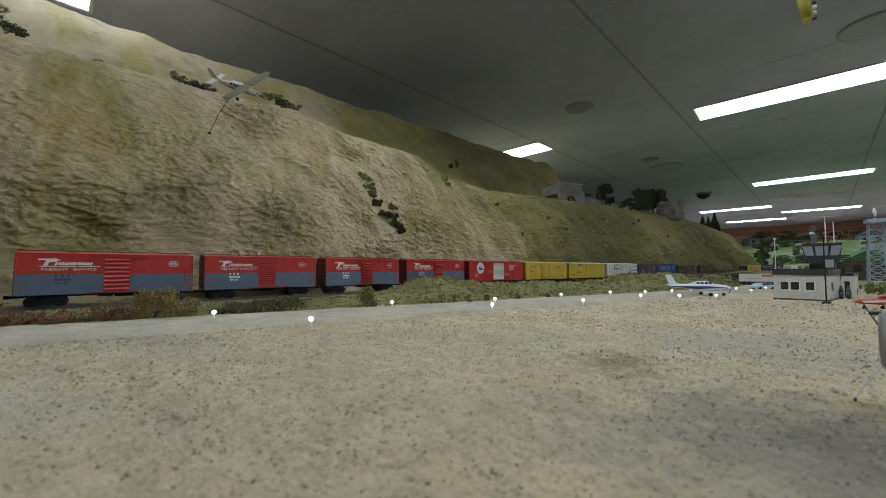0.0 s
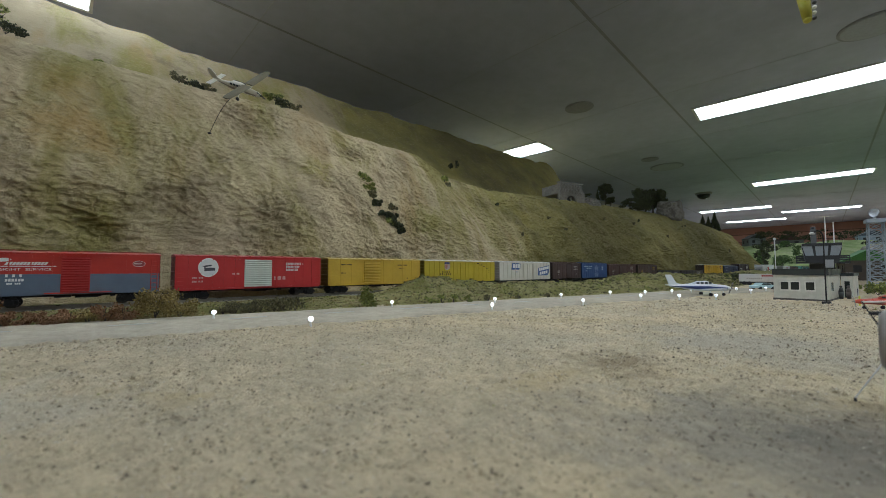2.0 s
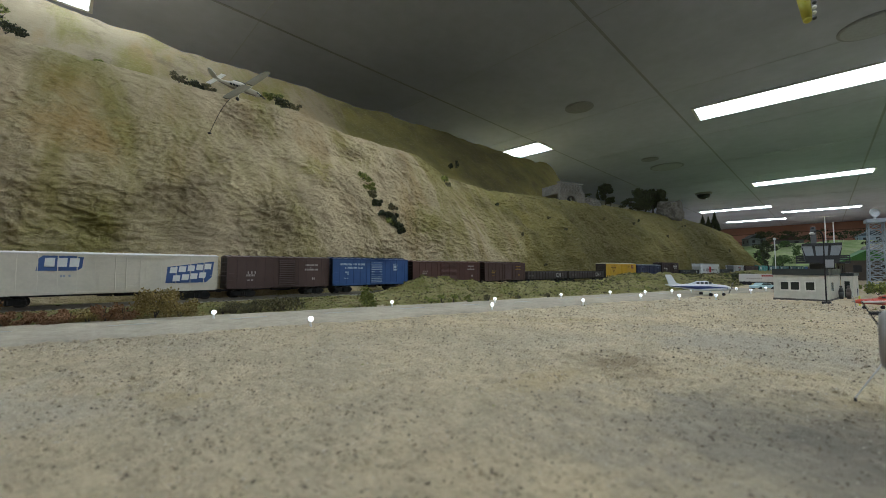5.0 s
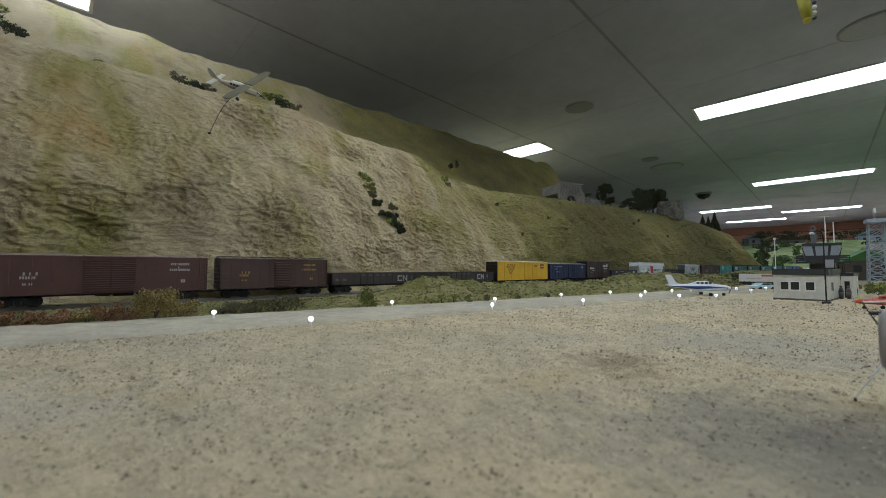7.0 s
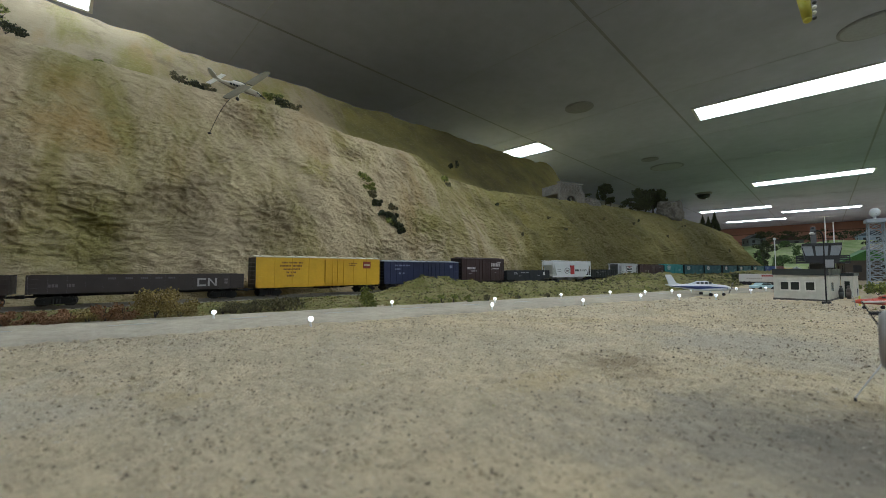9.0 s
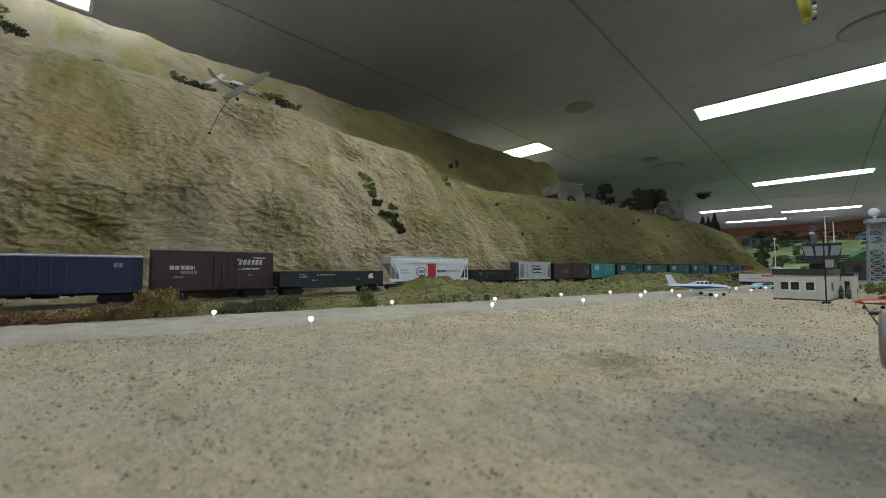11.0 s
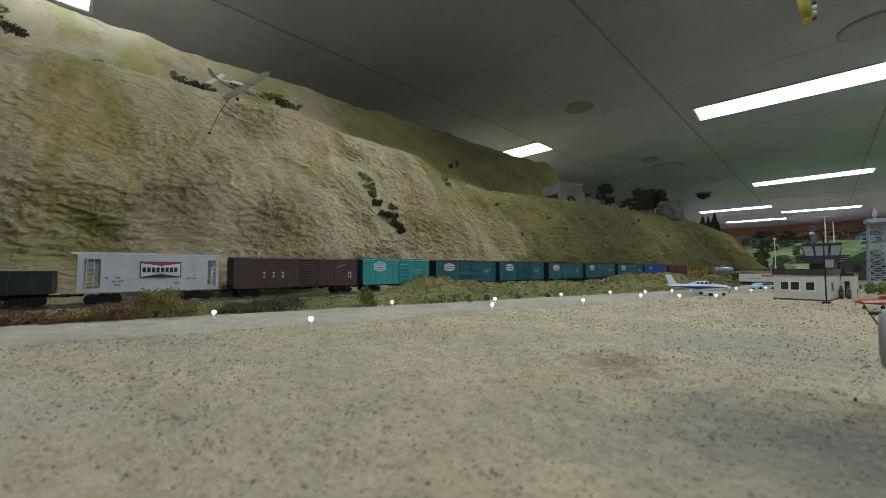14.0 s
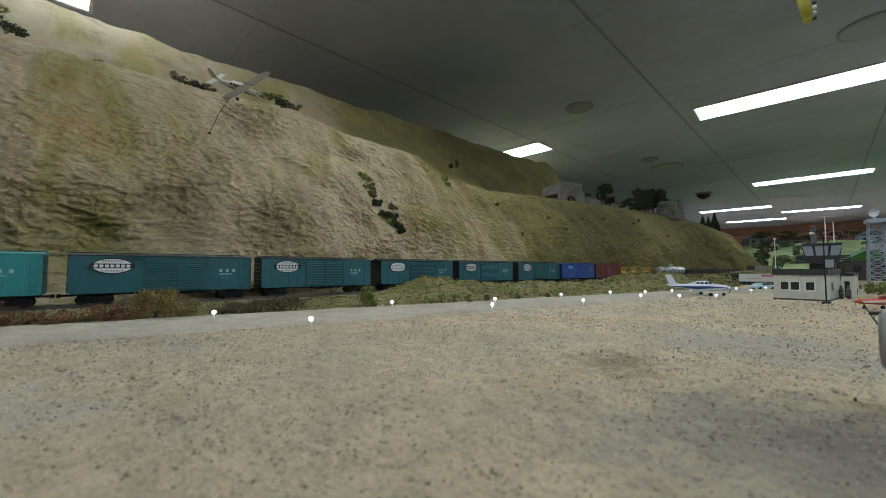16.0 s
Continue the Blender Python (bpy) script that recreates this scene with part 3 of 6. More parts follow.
    for x, w, dcol, dk, ribs in doors:
        bm = door_mesh(w, z0 + 0.0012, top - 0.003, ribs, dk)
        bmesh.ops.translate(bm, verts=bm.verts[:], vec=(x, 0, 0))
        door = part("door", bm, paint(dcol or col), car, "ribbed sliding door" if dk == "ribbed" else "plug door with lock bars")
        if dk != "ribbed":
            tone, za, zb = paint(dcol or col), z0 + 0.0012, top - 0.003
            key = ("lock_bar", round(w, 4), top, tone)
            if key not in SHARED:
                bm = bmesh.new()
                rod(bm, (0, -0.002, za), (0, -0.002, zb), 0.0005, 6)
                SHARED[key] = finish("lock_bar", bm, tone)
                bm = bmesh.new()
                box(bm, -w / 2, w / 2, -0.0018, -0.0004, -0.0006, 0.0006)
                SHARED[key + ("rail",)] = finish("door_rail", bm, tone)
                bm = bmesh.new()
                box(bm, -0.0006, 0.0006, -0.0018, -0.0004, za, zb)
                SHARED[key + ("edge",)] = finish("door_edge", bm, tone)
            for dx in (-w * 0.12, w * 0.14):
                placed("lock_bar", SHARED[key], door, pose(x + dx, -W2, 0))
            for zz in (za + 0.004, (za + zb) / 2, zb - 0.004):
                placed("door_rail", SHARED[key + ("rail",)], door, pose(x, -W2, zz))
            for dx in (-w / 2, w / 2):
                placed("door_edge", SHARED[key + ("edge",)], door, pose(x + dx, -W2, 0))
        if dk == "ribbed":
            za, zb = z0 + 0.0012, top - 0.003
            pitch = (zb - za) / ribs
            key = ("rib", round(w, 4), round(pitch, 5), paint(dcol or col))
            if key not in SHARED:
                bm = bmesh.new()
                prism(bm, [(-w / 2 + 0.0005, -pitch * 0.3), (-w / 2 + 0.0005, pitch * 0.3), (w / 2 - 0.0005, pitch * 0.3), (w / 2 - 0.0005, -pitch * 0.3)], -0.0013, 0)
                for v in bm.verts:
                    if v.co.y < -0.0005 and v.co.z > 0:
                        v.co.z = -pitch * 0.1
                SHARED[key] = finish("rib", bm, paint(dcol or col))
            for k in range(ribs):
                placed("rib", SHARED[key], door, pose(x, -W2 - 0.0007, za + (k + 0.5) * pitch))
    if doors:
        x0 = min(d[0] - d[1] for d in doors)
        x1 = max(d[0] + d[1] * 1.3 for d in doors)
        for z in (z0 + 0.0004, top - 0.0024):
            bm = bmesh.new()
            box(bm, x0, x1, -W2 - 0.0018, -W2, z - 0.0005, z + 0.0005)
            part("door_track", bm, main, car)
    ladder(car, L / 2 - 0.0048, z0 + 0.001, main, kind="ladder" if full_ladder else "grabs")
    ladder(car, -L / 2 + 0.0052, z0 + 0.003, main, kind="grabs")
    bm = bmesh.new()
    box(bm, -L / 2 + 0.002, L / 2 - 0.002, -0.003, 0.003, 0.0092, 0.0128)
    for x, w in ((-0.012, 0.012), (0.016, 0.007), (0.03, 0.004)):
        box(bm, x, x + w, -0.0125, -0.005, 0.0085, 0.0126)
    rod(bm, (0.002, 0.008, 0.0098), (0.02, 0.008, 0.0098), 0.003, 10)
    part("underframe", bm, "dark_metal", car)
    running_gear(car, L)
    return car


def gondola(kind, L, col, label, top=0.030, ribs=12, belly=0.0):
    car = empty(kind, label, "gondola", "train of freight wagons")
    z0 = 0.0125
    main = paint(col)
    for nm, b in (("floor", (-L / 2, L / 2, -W2 + 0.0007, W2 - 0.0007, z0, z0 + 0.002)), ("end_panel", (-L / 2, -L / 2 + 0.001, -W2 + 0.001, W2 - 0.001, z0 + 0.002, top)), ("end_panel", (L / 2 - 0.001, L / 2, -W2 + 0.001, W2 - 0.001, z0 + 0.002, top))):
        bm = bmesh.new()
        box(bm, *b)
        part(nm, bm, main, car)
    for sy in (-1, 1):
        bm = bmesh.new()
        box(bm, -L / 2, L / 2, sy * W2 - 0.0005, sy * W2 + 0.0005, z0, top)
        box(bm, -L / 2, L / 2, sy * W2 - 0.001, sy * W2 + 0.001, top, top + 0.0013)
        for i in range(ribs + 1):
            x = -L / 2 + 0.0008 + i * (L - 0.0016) / ribs
            box(bm, x - 0.0007, x + 0.0007, sy * W2 - 0.0014, sy * W2 + 0.0014, z0, top)
        if belly:
            prism(bm, [(-L * 0.32, z0), (L * 0.32, z0), (L * 0.26, z0 - belly), (-L * 0.26, z0 - belly)], sy * W2 - 0.0004, sy * W2 + 0.0004)
        part("side", bm, main, car)
    for x in (-L / 2 + 0.005, L / 2 - 0.005):
        ladder(car, x, z0 - 0.001, main, -W2 - 0.0016, "grabs")
    bm = bmesh.new()
    box(bm, -L / 2 + 0.004, L / 2 - 0.004, -0.003, 0.003, 0.009, z0)
    part("underframe", bm, "dark_metal", car)
    running_gear(car, L)
    return car


def covered_hopper(L, label):
    car = empty("covered_hopper", label, "hopper wagon", "train of freight wagons")
    white = paint((0.78, 0.79, 0.78), 0.4, 0.18)
    top = 0.0562
    bm = bmesh.new()
    # body: sloped ends below, full height in the middle
    prism(bm, [(-L / 2 + 0.001, 0.047), (-L / 2 + 0.001, top), (L / 2 - 0.001, top), (L / 2 - 0.001, 0.047), (L / 2 - 0.02, 0.024), (L / 2 - 0.02, 0.0175), (-L / 2 + 0.02, 0.0175), (-L / 2 + 0.02, 0.024)], -W2 + 0.0022, W2 - 0.0022)
    part("body", bm, white, car)
    for sy in (-1, 1):
        bm = bmesh.new()
        a, b = sorted((sy * (W2 - 0.0022), sy * W2))
        prism(bm, [(-L / 2 + 0.011, 0.0435), (L / 2 - 0.011, 0.0435), (L / 2 - 0.019, 0.0215), (-L / 2 + 0.019, 0.0215)], a, b - 0.0006 if sy > 0 else b)
        part("side_panel", bm, white, car)
        bm = bmesh.new()
        c, d = sorted((sy * (W2 - 0.001), sy * (W2 + 0.0006)))
        box(bm, -L / 2, L / 2, c, d, 0.0155, 0.0198)
        part("side_sill", bm, white, car)
        bm = bmesh.new()
        box(bm, -L / 2, L / 2, c, d, 0.0475, top)
        part("top_chord", bm, white, car)
        for x in (-L / 2 + 0.0012, L / 2 - 0.0012, -L / 2 + 0.010, L / 2 - 0.010):
            bm = bmesh.new()
            box(bm, x - 0.0006, x + 0.0006, c, d, 0.0198, 0.0475)
            part("corner_post", bm, white, car)
    # discharge bays in a darker grey that paints in the shade below the body
    for k in range(3):
        bm = bmesh.new()
        x = (k - 1) * (L - 0.04) / 3
        w = (L - 0.04) / 6
        vs = box(bm, x - w + 0.001, x + w - 0.001, -W2 + 0.003, W2 - 0.003, 0.0075, 0.0176)
        for v in vs[:4]:
            v.co.x = x + (v.co.x - x) * 0.35
            v.co.y *= 0.6
        part("hopper_bay", bm, paint((0.3, 0.3, 0.29)), car, "discharge bay, its shade painted in grey")
    bm = bmesh.new()
    for i in range(14):
        x = -L / 2 + 0.004 + i * (L - 0.008) / 13
        box(bm, x - 0.0012, x + 0.0012, -W2, W2, top, top + 0.0022)
    for y in (-W2 + 0.001, W2 - 0.001):
        box(bm, -L / 2 - 0.003, L / 2 + 0.001, y - 0.0012, y + 0.0012, top + 0.0023, top + 0.0031)
    part("roof_walk", bm, white, car)
    for x in (-L / 2 + 0.0055, L / 2 - 0.0055):
        ladder(car, x, 0.0215, white, kind="grabs")
    y = -W2 - 0.0001
    bm = bmesh.new()
    box(bm, -0.0115, 0.0075, -W2 - 0.0006, -W2 + 0.002, 0.0225, 0.0465)
    part("red_panel", bm, paint((0.45, 0.02, 0.02)), car, "red painted square")
    bm = bmesh.new()
    disc(bm, -0.027, 0.0325, 0.0125, 0.0078, y)
    e = part("emblem", bm, paint(BLACK), car, "black oval emblem")
    bm = bmesh.new()
    disc(bm, -0.027, 0.0325, 0.0112, 0.0064, y - 0.0003)
    part("field", bm, white, e)
    marks(e, -0.0345, 0.030, 0.005, "aaaaa", (0.12, 0.05, 0.06), slant=0.2, y=y - 0.0006, wide=0.42)
    marks(car, 0.0115, 0.0305, 0.0052, "aaaaa", BLACK, y=y, wide=0.66)
    words(car, 0.0365, 0.0305, 0.0052, "PLASTICS", BLACK, y=y, width=0.034)
    marks(car, -0.072, 0.0340, 0.0026, "a a a a", (0.2, 0.2, 0.2), y=y)
    marks(car, -0.072, 0.0290, 0.002, "aaa aaaaaa", (0.4, 0.4, 0.4), y=y)
    running_gear(car, L)
    return car


def bay_hopper(L, label):
    """A boxy covered hopper with open end bays."""
    car = empty("covered_hopper", label, "hopper wagon", "train of freight wagons")
    grey = paint((0.55, 0.56, 0.56), 0.45, 0.3)
    top = 0.0525
    bm = bmesh.new()
    prism(bm, [(-L / 2 + 0.003, 0.046), (-L / 2 + 0.003, top), (L / 2 - 0.003, top), (L / 2 - 0.003, 0.046), (L / 2 - 0.018, 0.02), (-L / 2 + 0.018, 0.02)], -W2 + 0.002, W2 - 0.002)
    part("body", bm, paint((0.25, 0.26, 0.26)), car)
    for sy in (-1, 1):
        c, d = sorted((sy * (W2 - 0.0015), sy * W2))
        bm = bmesh.new()
        box(bm, -L / 2 + 0.018, L / 2 - 0.012, c, d, 0.0168, 0.048)
        panel = part("side_panel", bm, grey, car)
        for i in range(8):
            x = -L / 2 + 0.0185 + i * (L - 0.031) / 7
            bm = bmesh.new()
            box(bm, x - 0.0004, x + 0.0004, c - 0.0005, d + 0.0005, 0.0168, 0.048)
            part("rib", bm, grey, panel)
        bm = bmesh.new()
        box(bm, -L / 2, L / 2, c - 0.0004, d + 0.0004, 0.048, top)
        box(bm, -L / 2, L / 2, c - 0.0004, d + 0.0004, 0.0125, 0.0168)
        for x in (-L / 2 + 0.004, -L / 2 + 0.0015, L / 2 - 0.0015):
            box(bm, x - 0.0012, x + 0.0012, c - 0.0002, d + 0.0002, 0.0168, 0.048)
        part("side_frame", bm, grey, car)
    bm = bmesh.new()
    box(bm, -L / 2 - 0.004, L / 2 + 0.001, -W2 - 0.0008, W2 + 0.0008, top + 0.0002, top + 0.0014)
    box(bm, -L / 2 - 0.006, L / 2 + 0.004, -0.006, 0.006, top + 0.0015, top + 0.0026)
    part("roof", bm, paint((0.6, 0.6, 0.58)), car)
    ladder(car, L / 2 - 0.006, 0.0165, grey)
    ladder(car, -L / 2 + 0.010, 0.0165, grey)
    y = -W2 - 0.0009
    e = None
    for nm, col, pts in (("emblem", BLACK, [(-0.0135, 0.0275), (0.0245, 0.0275), (0.0245, 0.0455), (-0.0135, 0.0455)]),):
        bm = bmesh.new()
        prism(bm, pts, y - 0.0001, y + 0.0003)
        e = part(nm, bm, paint(col), car, "framed bow-tie emblem")
    for col, pts in (((0.45, 0.03, 0.03), [(-0.0125, 0.0447), (0.0235, 0.0447), (0.0055, 0.0415)]), ((0.7, 0.7, 0.68), [(-0.0125, 0.0285), (-0.0125, 0.0437), (0.0055, 0.0408), (0.0235, 0.0437), (0.0235, 0.0285), (0.0055, 0.0315)])):
        bm = bmesh.new()
        prism(bm, pts, y - 0.0004, y)
        part("field", bm, paint(col), e)
    marks(e, -0.0112, 0.0335, 0.0055, "aaaaaaaa", BLACK, y=y - 0.0007, wide=0.55)
    for x, z, w in ((-0.042, 0.027, "aa"), (-0.034, 0.027, "aaa"), (-0.036, 0.023, "aa aaa"), (-0.034, 0.019, "aaa"), (0.03, 0.025, "aaa aa"), (0.018, 0.02, "aaa")):
        marks(car, x, z, 0.0019, w, (0.15, 0.15, 0.15), y=y)
    bm = bmesh.new()
    for x in (-0.018, 0.018):
        vs = box(bm, x - 0.013, x + 0.013, -0.012, 0.012, 0.0075, 0.0168)
        for v in vs[:4]:
            v.co.x = x + (v.co.x - x) * 0.4
    part("hopper_bay", bm, paint((0.2, 0.2, 0.2)), car)
    running_gear(car, L)
    return car


def flat_wagon(L, label):
    car = empty("flat_wagon", label, "flat wagon", "train of freight wagons")
    bm = bmesh.new()
    box(bm, -L / 2, L / 2, -W2, W2, 0.0115, 0.0145)
    for i in range(16):
        x = -L / 2 + (i + 0.5) * L / 16
        box(bm, x - 0.0008, x + 0.0008, -W2 - 0.0008, W2 + 0.0008, 0.0118, 0.014)
    part("deck", bm, paint((0.08, 0.045, 0.03)), car)
    bm = bmesh.new()
    box(bm, -L / 2 + 0.01, L / 2 - 0.01, -0.004, 0.004, 0.0085, 0.0115)
    part("underframe", bm, "dark_metal", car)
    running_gear(car, L)
    return car


def tractor(label):
    """A yellow crawler machine, carried as a load; its base is the wagon's deck."""
    e = empty("crawler_tractor", label, "tractor", "machines on the flat wagon")
    yel = paint((0.62, 0.33, 0.02))
    for y in (-0.009, 0.009):
        bm = bmesh.new()
        prism(bm, [(-0.016, 0.003), (-0.013, 0.0), (0.013, 0.0), (0.016, 0.003), (0.013, 0.0075), (-0.013, 0.0075)], y - 0.003, y + 0.003)
        part("crawler_track", bm, paint((0.3, 0.17, 0.03)), e)
    bm = bmesh.new()
    box(bm, -0.013, 0.006, -0.0055, 0.0055, 0.004, 0.0155)
    bevel(bm, 0.0012)
    part("engine_hood", bm, yel, e)
    bm = bmesh.new()
    for x in (0.004, 0.013):
        for y in (-0.0055, 0.0055):
            box(bm, x - 0.0007, x + 0.0007, y - 0.0007, y + 0.0007, 0.006, 0.0265)
    box(bm, 0.002, 0.015, -0.0075, 0.0075, 0.0265, 0.0285)
    box(bm, 0.005, 0.013, -0.0045, 0.0045, 0.006, 0.014)
    part("cab", bm, yel, e)
    bm = bmesh.new()
    prism(bm, [(-0.024, 0.001), (-0.022, 0.001), (-0.0205, 0.006), (-0.022, 0.012), (-0.024, 0.012), (-0.0225, 0.006)], -0.0135, 0.0135)
    box(bm, -0.0215, 0.0, -0.0128, -0.0118, 0.004, 0.006)
    box(bm, -0.0215, 0.0, 0.0118, 0.0128, 0.004, 0.006)
    part("blade", bm, yel, e)
    return e


def tank_wagon(L, label):
    car = empty("tank_wagon", label, "tank wagon", "train of freight wagons")
    bm = bmesh.new()
    rod(bm, (-L / 2 + 0.012, 0, 0.031), (L / 2 - 0.012, 0, 0.031), 0.0145, 24)
    for sx in (-1, 1):
        bmesh.ops.create_uvsphere(bm, u_segments=20, v_segments=10, radius=0.0145, matrix=pose(sx * (L / 2 - 0.012), 0, 0.031) @ Matrix.Diagonal((0.4, 1, 1, 1)))
    part("tank", bm, plain("tank_silver", (0.45, 0.45, 0.46), 0.3, 0.6), car, "silver cylindrical tank", True)
    bm = bmesh.new()
    rod(bm, (0, 0, 0.044), (0, 0, 0.052), 0.007, 16)
    part("dome", bm, plain("dome_silver", (0.45, 0.45, 0.46), 0.3, 0.6), car, "", True)
    bm = bmesh.new()
    box(bm, -L / 2, L / 2, -0.012, 0.012, 0.0105, 0.0145)
    for x in (-L / 3, L / 3):
        box(bm, x - 0.003, x + 0.003, -0.011, 0.011, 0.0145, 0.021)
    part("underframe", bm, "dark_metal", car)
    running_gear(car, L)
    return car


def worm_mark(car, x, z, h, col):
    """A railway's logo as one thick bent line."""
    bm = bmesh.new()
    y = -W2 - 0.0016
    w = h * 0.2
    for b in ((0, w, 0, h), (w, h * 0.95, 0, w), (w, h * 0.95, h - w, h), (h * 1.15, h * 1.15 + w, 0, h), (h * 1.95, h * 1.95 + w, 0, h)):
        box(bm, x + b[0], x + b[1], y - 0.0002, y + 0.0003, z + b[2], z + b[3])
    prism(bm, [(x + h * 1.15, z + h), (x + h * 1.15 + w, z + h), (x + h * 1.95 + w, z), (x + h * 1.95, z)], y - 0.0003, y + 0.0002)
    part("emblem", bm, paint(col, 0.6), car, "pale bent-line railway logo")


def wagon(kind, L, nth):
    h = L / 2
    if kind == "pm":
        c = boxcar("boxcar", L, RED, "red and blue-grey model boxcar on the track", lower=GREY, doors=((0.003, 0.0215, (0.42, 0.018, 0.016), "ribbed", 8 if nth == 0 else 14),))
        marks(c, -h + 0.026, 0.0412, 0.0028, "aaaaaaaaaaaa", WHITE, slant=0.5, wide=0.62, name="emblem")
        bm = bmesh.new()
        prism(bm, [(-h + 0.0145, 0.0462), (-h + 0.0155, 0.0474), (-h + 0.028, 0.0478), (-h + 0.0305, 0.0464), (-h + 0.028, 0.0445), (-h + 0.0225, 0.0440), (-h + 0.0215, 0.0406), (-h + 0.0185, 0.0404), (-h + 0.0205, 0.0462)], -W2 - 0.0005, -W2)
        box(bm, -h + 0.016, -h + 0.060, -W2 - 0.0005, -W2, 0.0395, 0.0402)
        part("flourish", bm, paint(WHITE, 0.6), c)
        words(c, -h + 0.017, 0.0358, 0.0024, "FREIGHT  SERVICE", WHITE, width=0.040)
        tone = (0.05, 0.06, 0.075) if nth == 0 else WHITE
        marks(c, -h + 0.027, 0.0295, 0.0027, "a a a", tone, y=-W2 - 0.0011)
        marks(c, -h + 0.027, 0.0255, 0.0025, "aaaaaa", tone, y=-W2 - 0.0011)
        marks(c, -h + 0.028, 0.0225, 0.0016, "aaa aaa", tone, y=-W2 - 0.0011)
        oval(c, h - 0.0185, 0.0430, 0.0055, 0.0033, WHITE, (0.25, 0.06, 0.06), None if nth else BLACK)
        marks(c, h - 0.0225, 0.0424, 0.0014, "aaaaaaa", WHITE, y=-W2 - 0.0009, wide=0.45)
    elif kind == "thb":
        c = boxcar("boxcar", L, (0.45, 0.02, 0.018), "bright red model boxcar with a white door", doors=((0.0025, 0.034, (0.66, 0.68, 0.6), "ribbed", 14),), walkway=False, full_ladder=False, panels=14)
        oval(c, -h + 0.0335, 0.039, 0.0108, 0.0116, WHITE, (0.68, 0.67, 0.64), None)
        bm = bmesh.new()
        prism(bm, [(-h + 0.0260, 0.0408), (-h + 0.0365, 0.0425), (-h + 0.0370, 0.0408), (-h + 0.0310, 0.0398), (-h + 0.0300, 0.0388), (-h + 0.0405, 0.0388), (-h + 0.0405, 0.0352), (-h + 0.0290, 0.0345), (-h + 0.0290, 0.0398)], -W2 - 0.0009, -W2 - 0.0005)
        part("emblem_mark", bm, paint((0.06, 0.06, 0.07)), c)
        for i, w in enumerate(("aaaaaaaaaa a", "aaaaaaaaa", "aaaaaaaa")):
            marks(c, h - 0.05, 0.043 - i * 0.0042, 0.003, w, (0.66, 0.6, 0.55), wide=0.5)
        for x, z, w in ((-h + 0.017, 0.0255, "aaa aaa"), (-h + 0.017, 0.021, "aaa aaa"), (-h + 0.06, 0.03, "aa aa"), (h - 0.066, 0.025, "aa aaa aaa"), (h - 0.066, 0.0225, "aa aaa aaa")):
            marks(c, x, z, 0.002, w, (0.6, 0.4, 0.36))
    elif kind == "yela":
        c = boxcar("refrigerator_car", L, (0.56, 0.36, 0.03), "yellow model refrigerator car with louvred doors", doors=((-0.012, 0.031, None, "ribbed", 14),), walkway=False, full_ladder=False, panels=9, roof=(0.62, 0.46, 0.12))
        for x, z, w in ((h - 0.05, 0.043, "aaaaaaaa aaaaaa"), (h - 0.047, 0.037, "aaa aaa"), (-h + 0.02, 0.043, "aaaaaaa aaaaaa"), (-h + 0.02, 0.03, "aaaa aa"), (h - 0.03, 0.02, "aa")):
            marks(c, x, z, 0.0017, w, (0.12, 0.08, 0.02))
    elif kind == "yelb":
        c = boxcar("refrigerator_car", L, (0.53, 0.40, 0.02), "yellow model refrigerator car with a white-edged roof", doors=((0.012, 0.036, None, "plug", 0),), walkway=False, full_ladder=False, panels=16, roof=(0.66, 0.62, 0.45))
        y = -W2 - 0.0005
        for col, pts in (((0.06, 0.07, 0.2), [(-h + 0.0485, 0.0462), (-h + 0.0635, 0.0462), (-h + 0.0635, 0.0502), (-h + 0.0485, 0.0502)]), ((0.55, 0.5, 0.48), [(-h + 0.0485, 0.0460), (-h + 0.0635, 0.0460), (-h + 0.0625, 0.0375), (-h + 0.056, 0.035), (-h + 0.0495, 0.0375)])):
            bm = bmesh.new()
            prism(bm, pts, y, y + 0.0005)
            part("shield", bm, paint(col), c, "railway shield emblem")
        bm = bmesh.new()
        for i in range(4):
            x = -h + 0.0505 + i * 0.0032
            box(bm, x, x + 0.0012, y - 0.0002, y + 0.0002, 0.0378, 0.0455)
        part("shield_stripes", bm, paint((0.4, 0.06, 0.05)), c)
        marks(c, -h + 0.044, 0.0295, 0.0034, "a a a a", BLACK)
        marks(c, -h + 0.038, 0.0255, 0.0031, "a a a a a a", BLACK)
        for x, z, w in ((h - 0.055, 0.0475, "aaaa"), (h - 0.048, 0.0445, "aa aaa"), (h - 0.036, 0.0415, "aaa"), (h - 0.027, 0.0375, "aa aa"), (-h + 0.02, 0.021, "aaaaaa"), (h - 0.019, 0.0325, "a"), (h - 0.019, 0.029, "a")):
            marks(c, x, z, 0.0019, w, (0.1, 0.08, 0.02))
    elif kind == "fge":
        c = boxcar("refrigerator_car", L, (0.68, 0.62, 0.5), "white model refrigerator car with blue lettering", doors=((0.006, 0.034, None, "plug", 0),), walkway=False, full_ladder=False, panels=14, roof=(0.7, 0.68, 0.62), end=(0.42, 0.39, 0.34))
        blue = (0.05, 0.1, 0.26)
        bm = bmesh.new()
        prism(bm, [(-h + 0.041, 0.0355), (-h + 0.0425, 0.0475), (-h + 0.0455, 0.0505), (-h + 0.0745, 0.0505), (-h + 0.0735, 0.0385), (-h + 0.070, 0.0355)], -W2 - 0.0005, -W2)
        part("emblem", bm, paint(blue), c, "solid blue block emblem")
        marks(c, -h + 0.0465, 0.0395, 0.0088, "aaa", WHITE, slant=0.05, wide=0.8, y=-W2 - 0.0007)
        bm = bmesh.new()
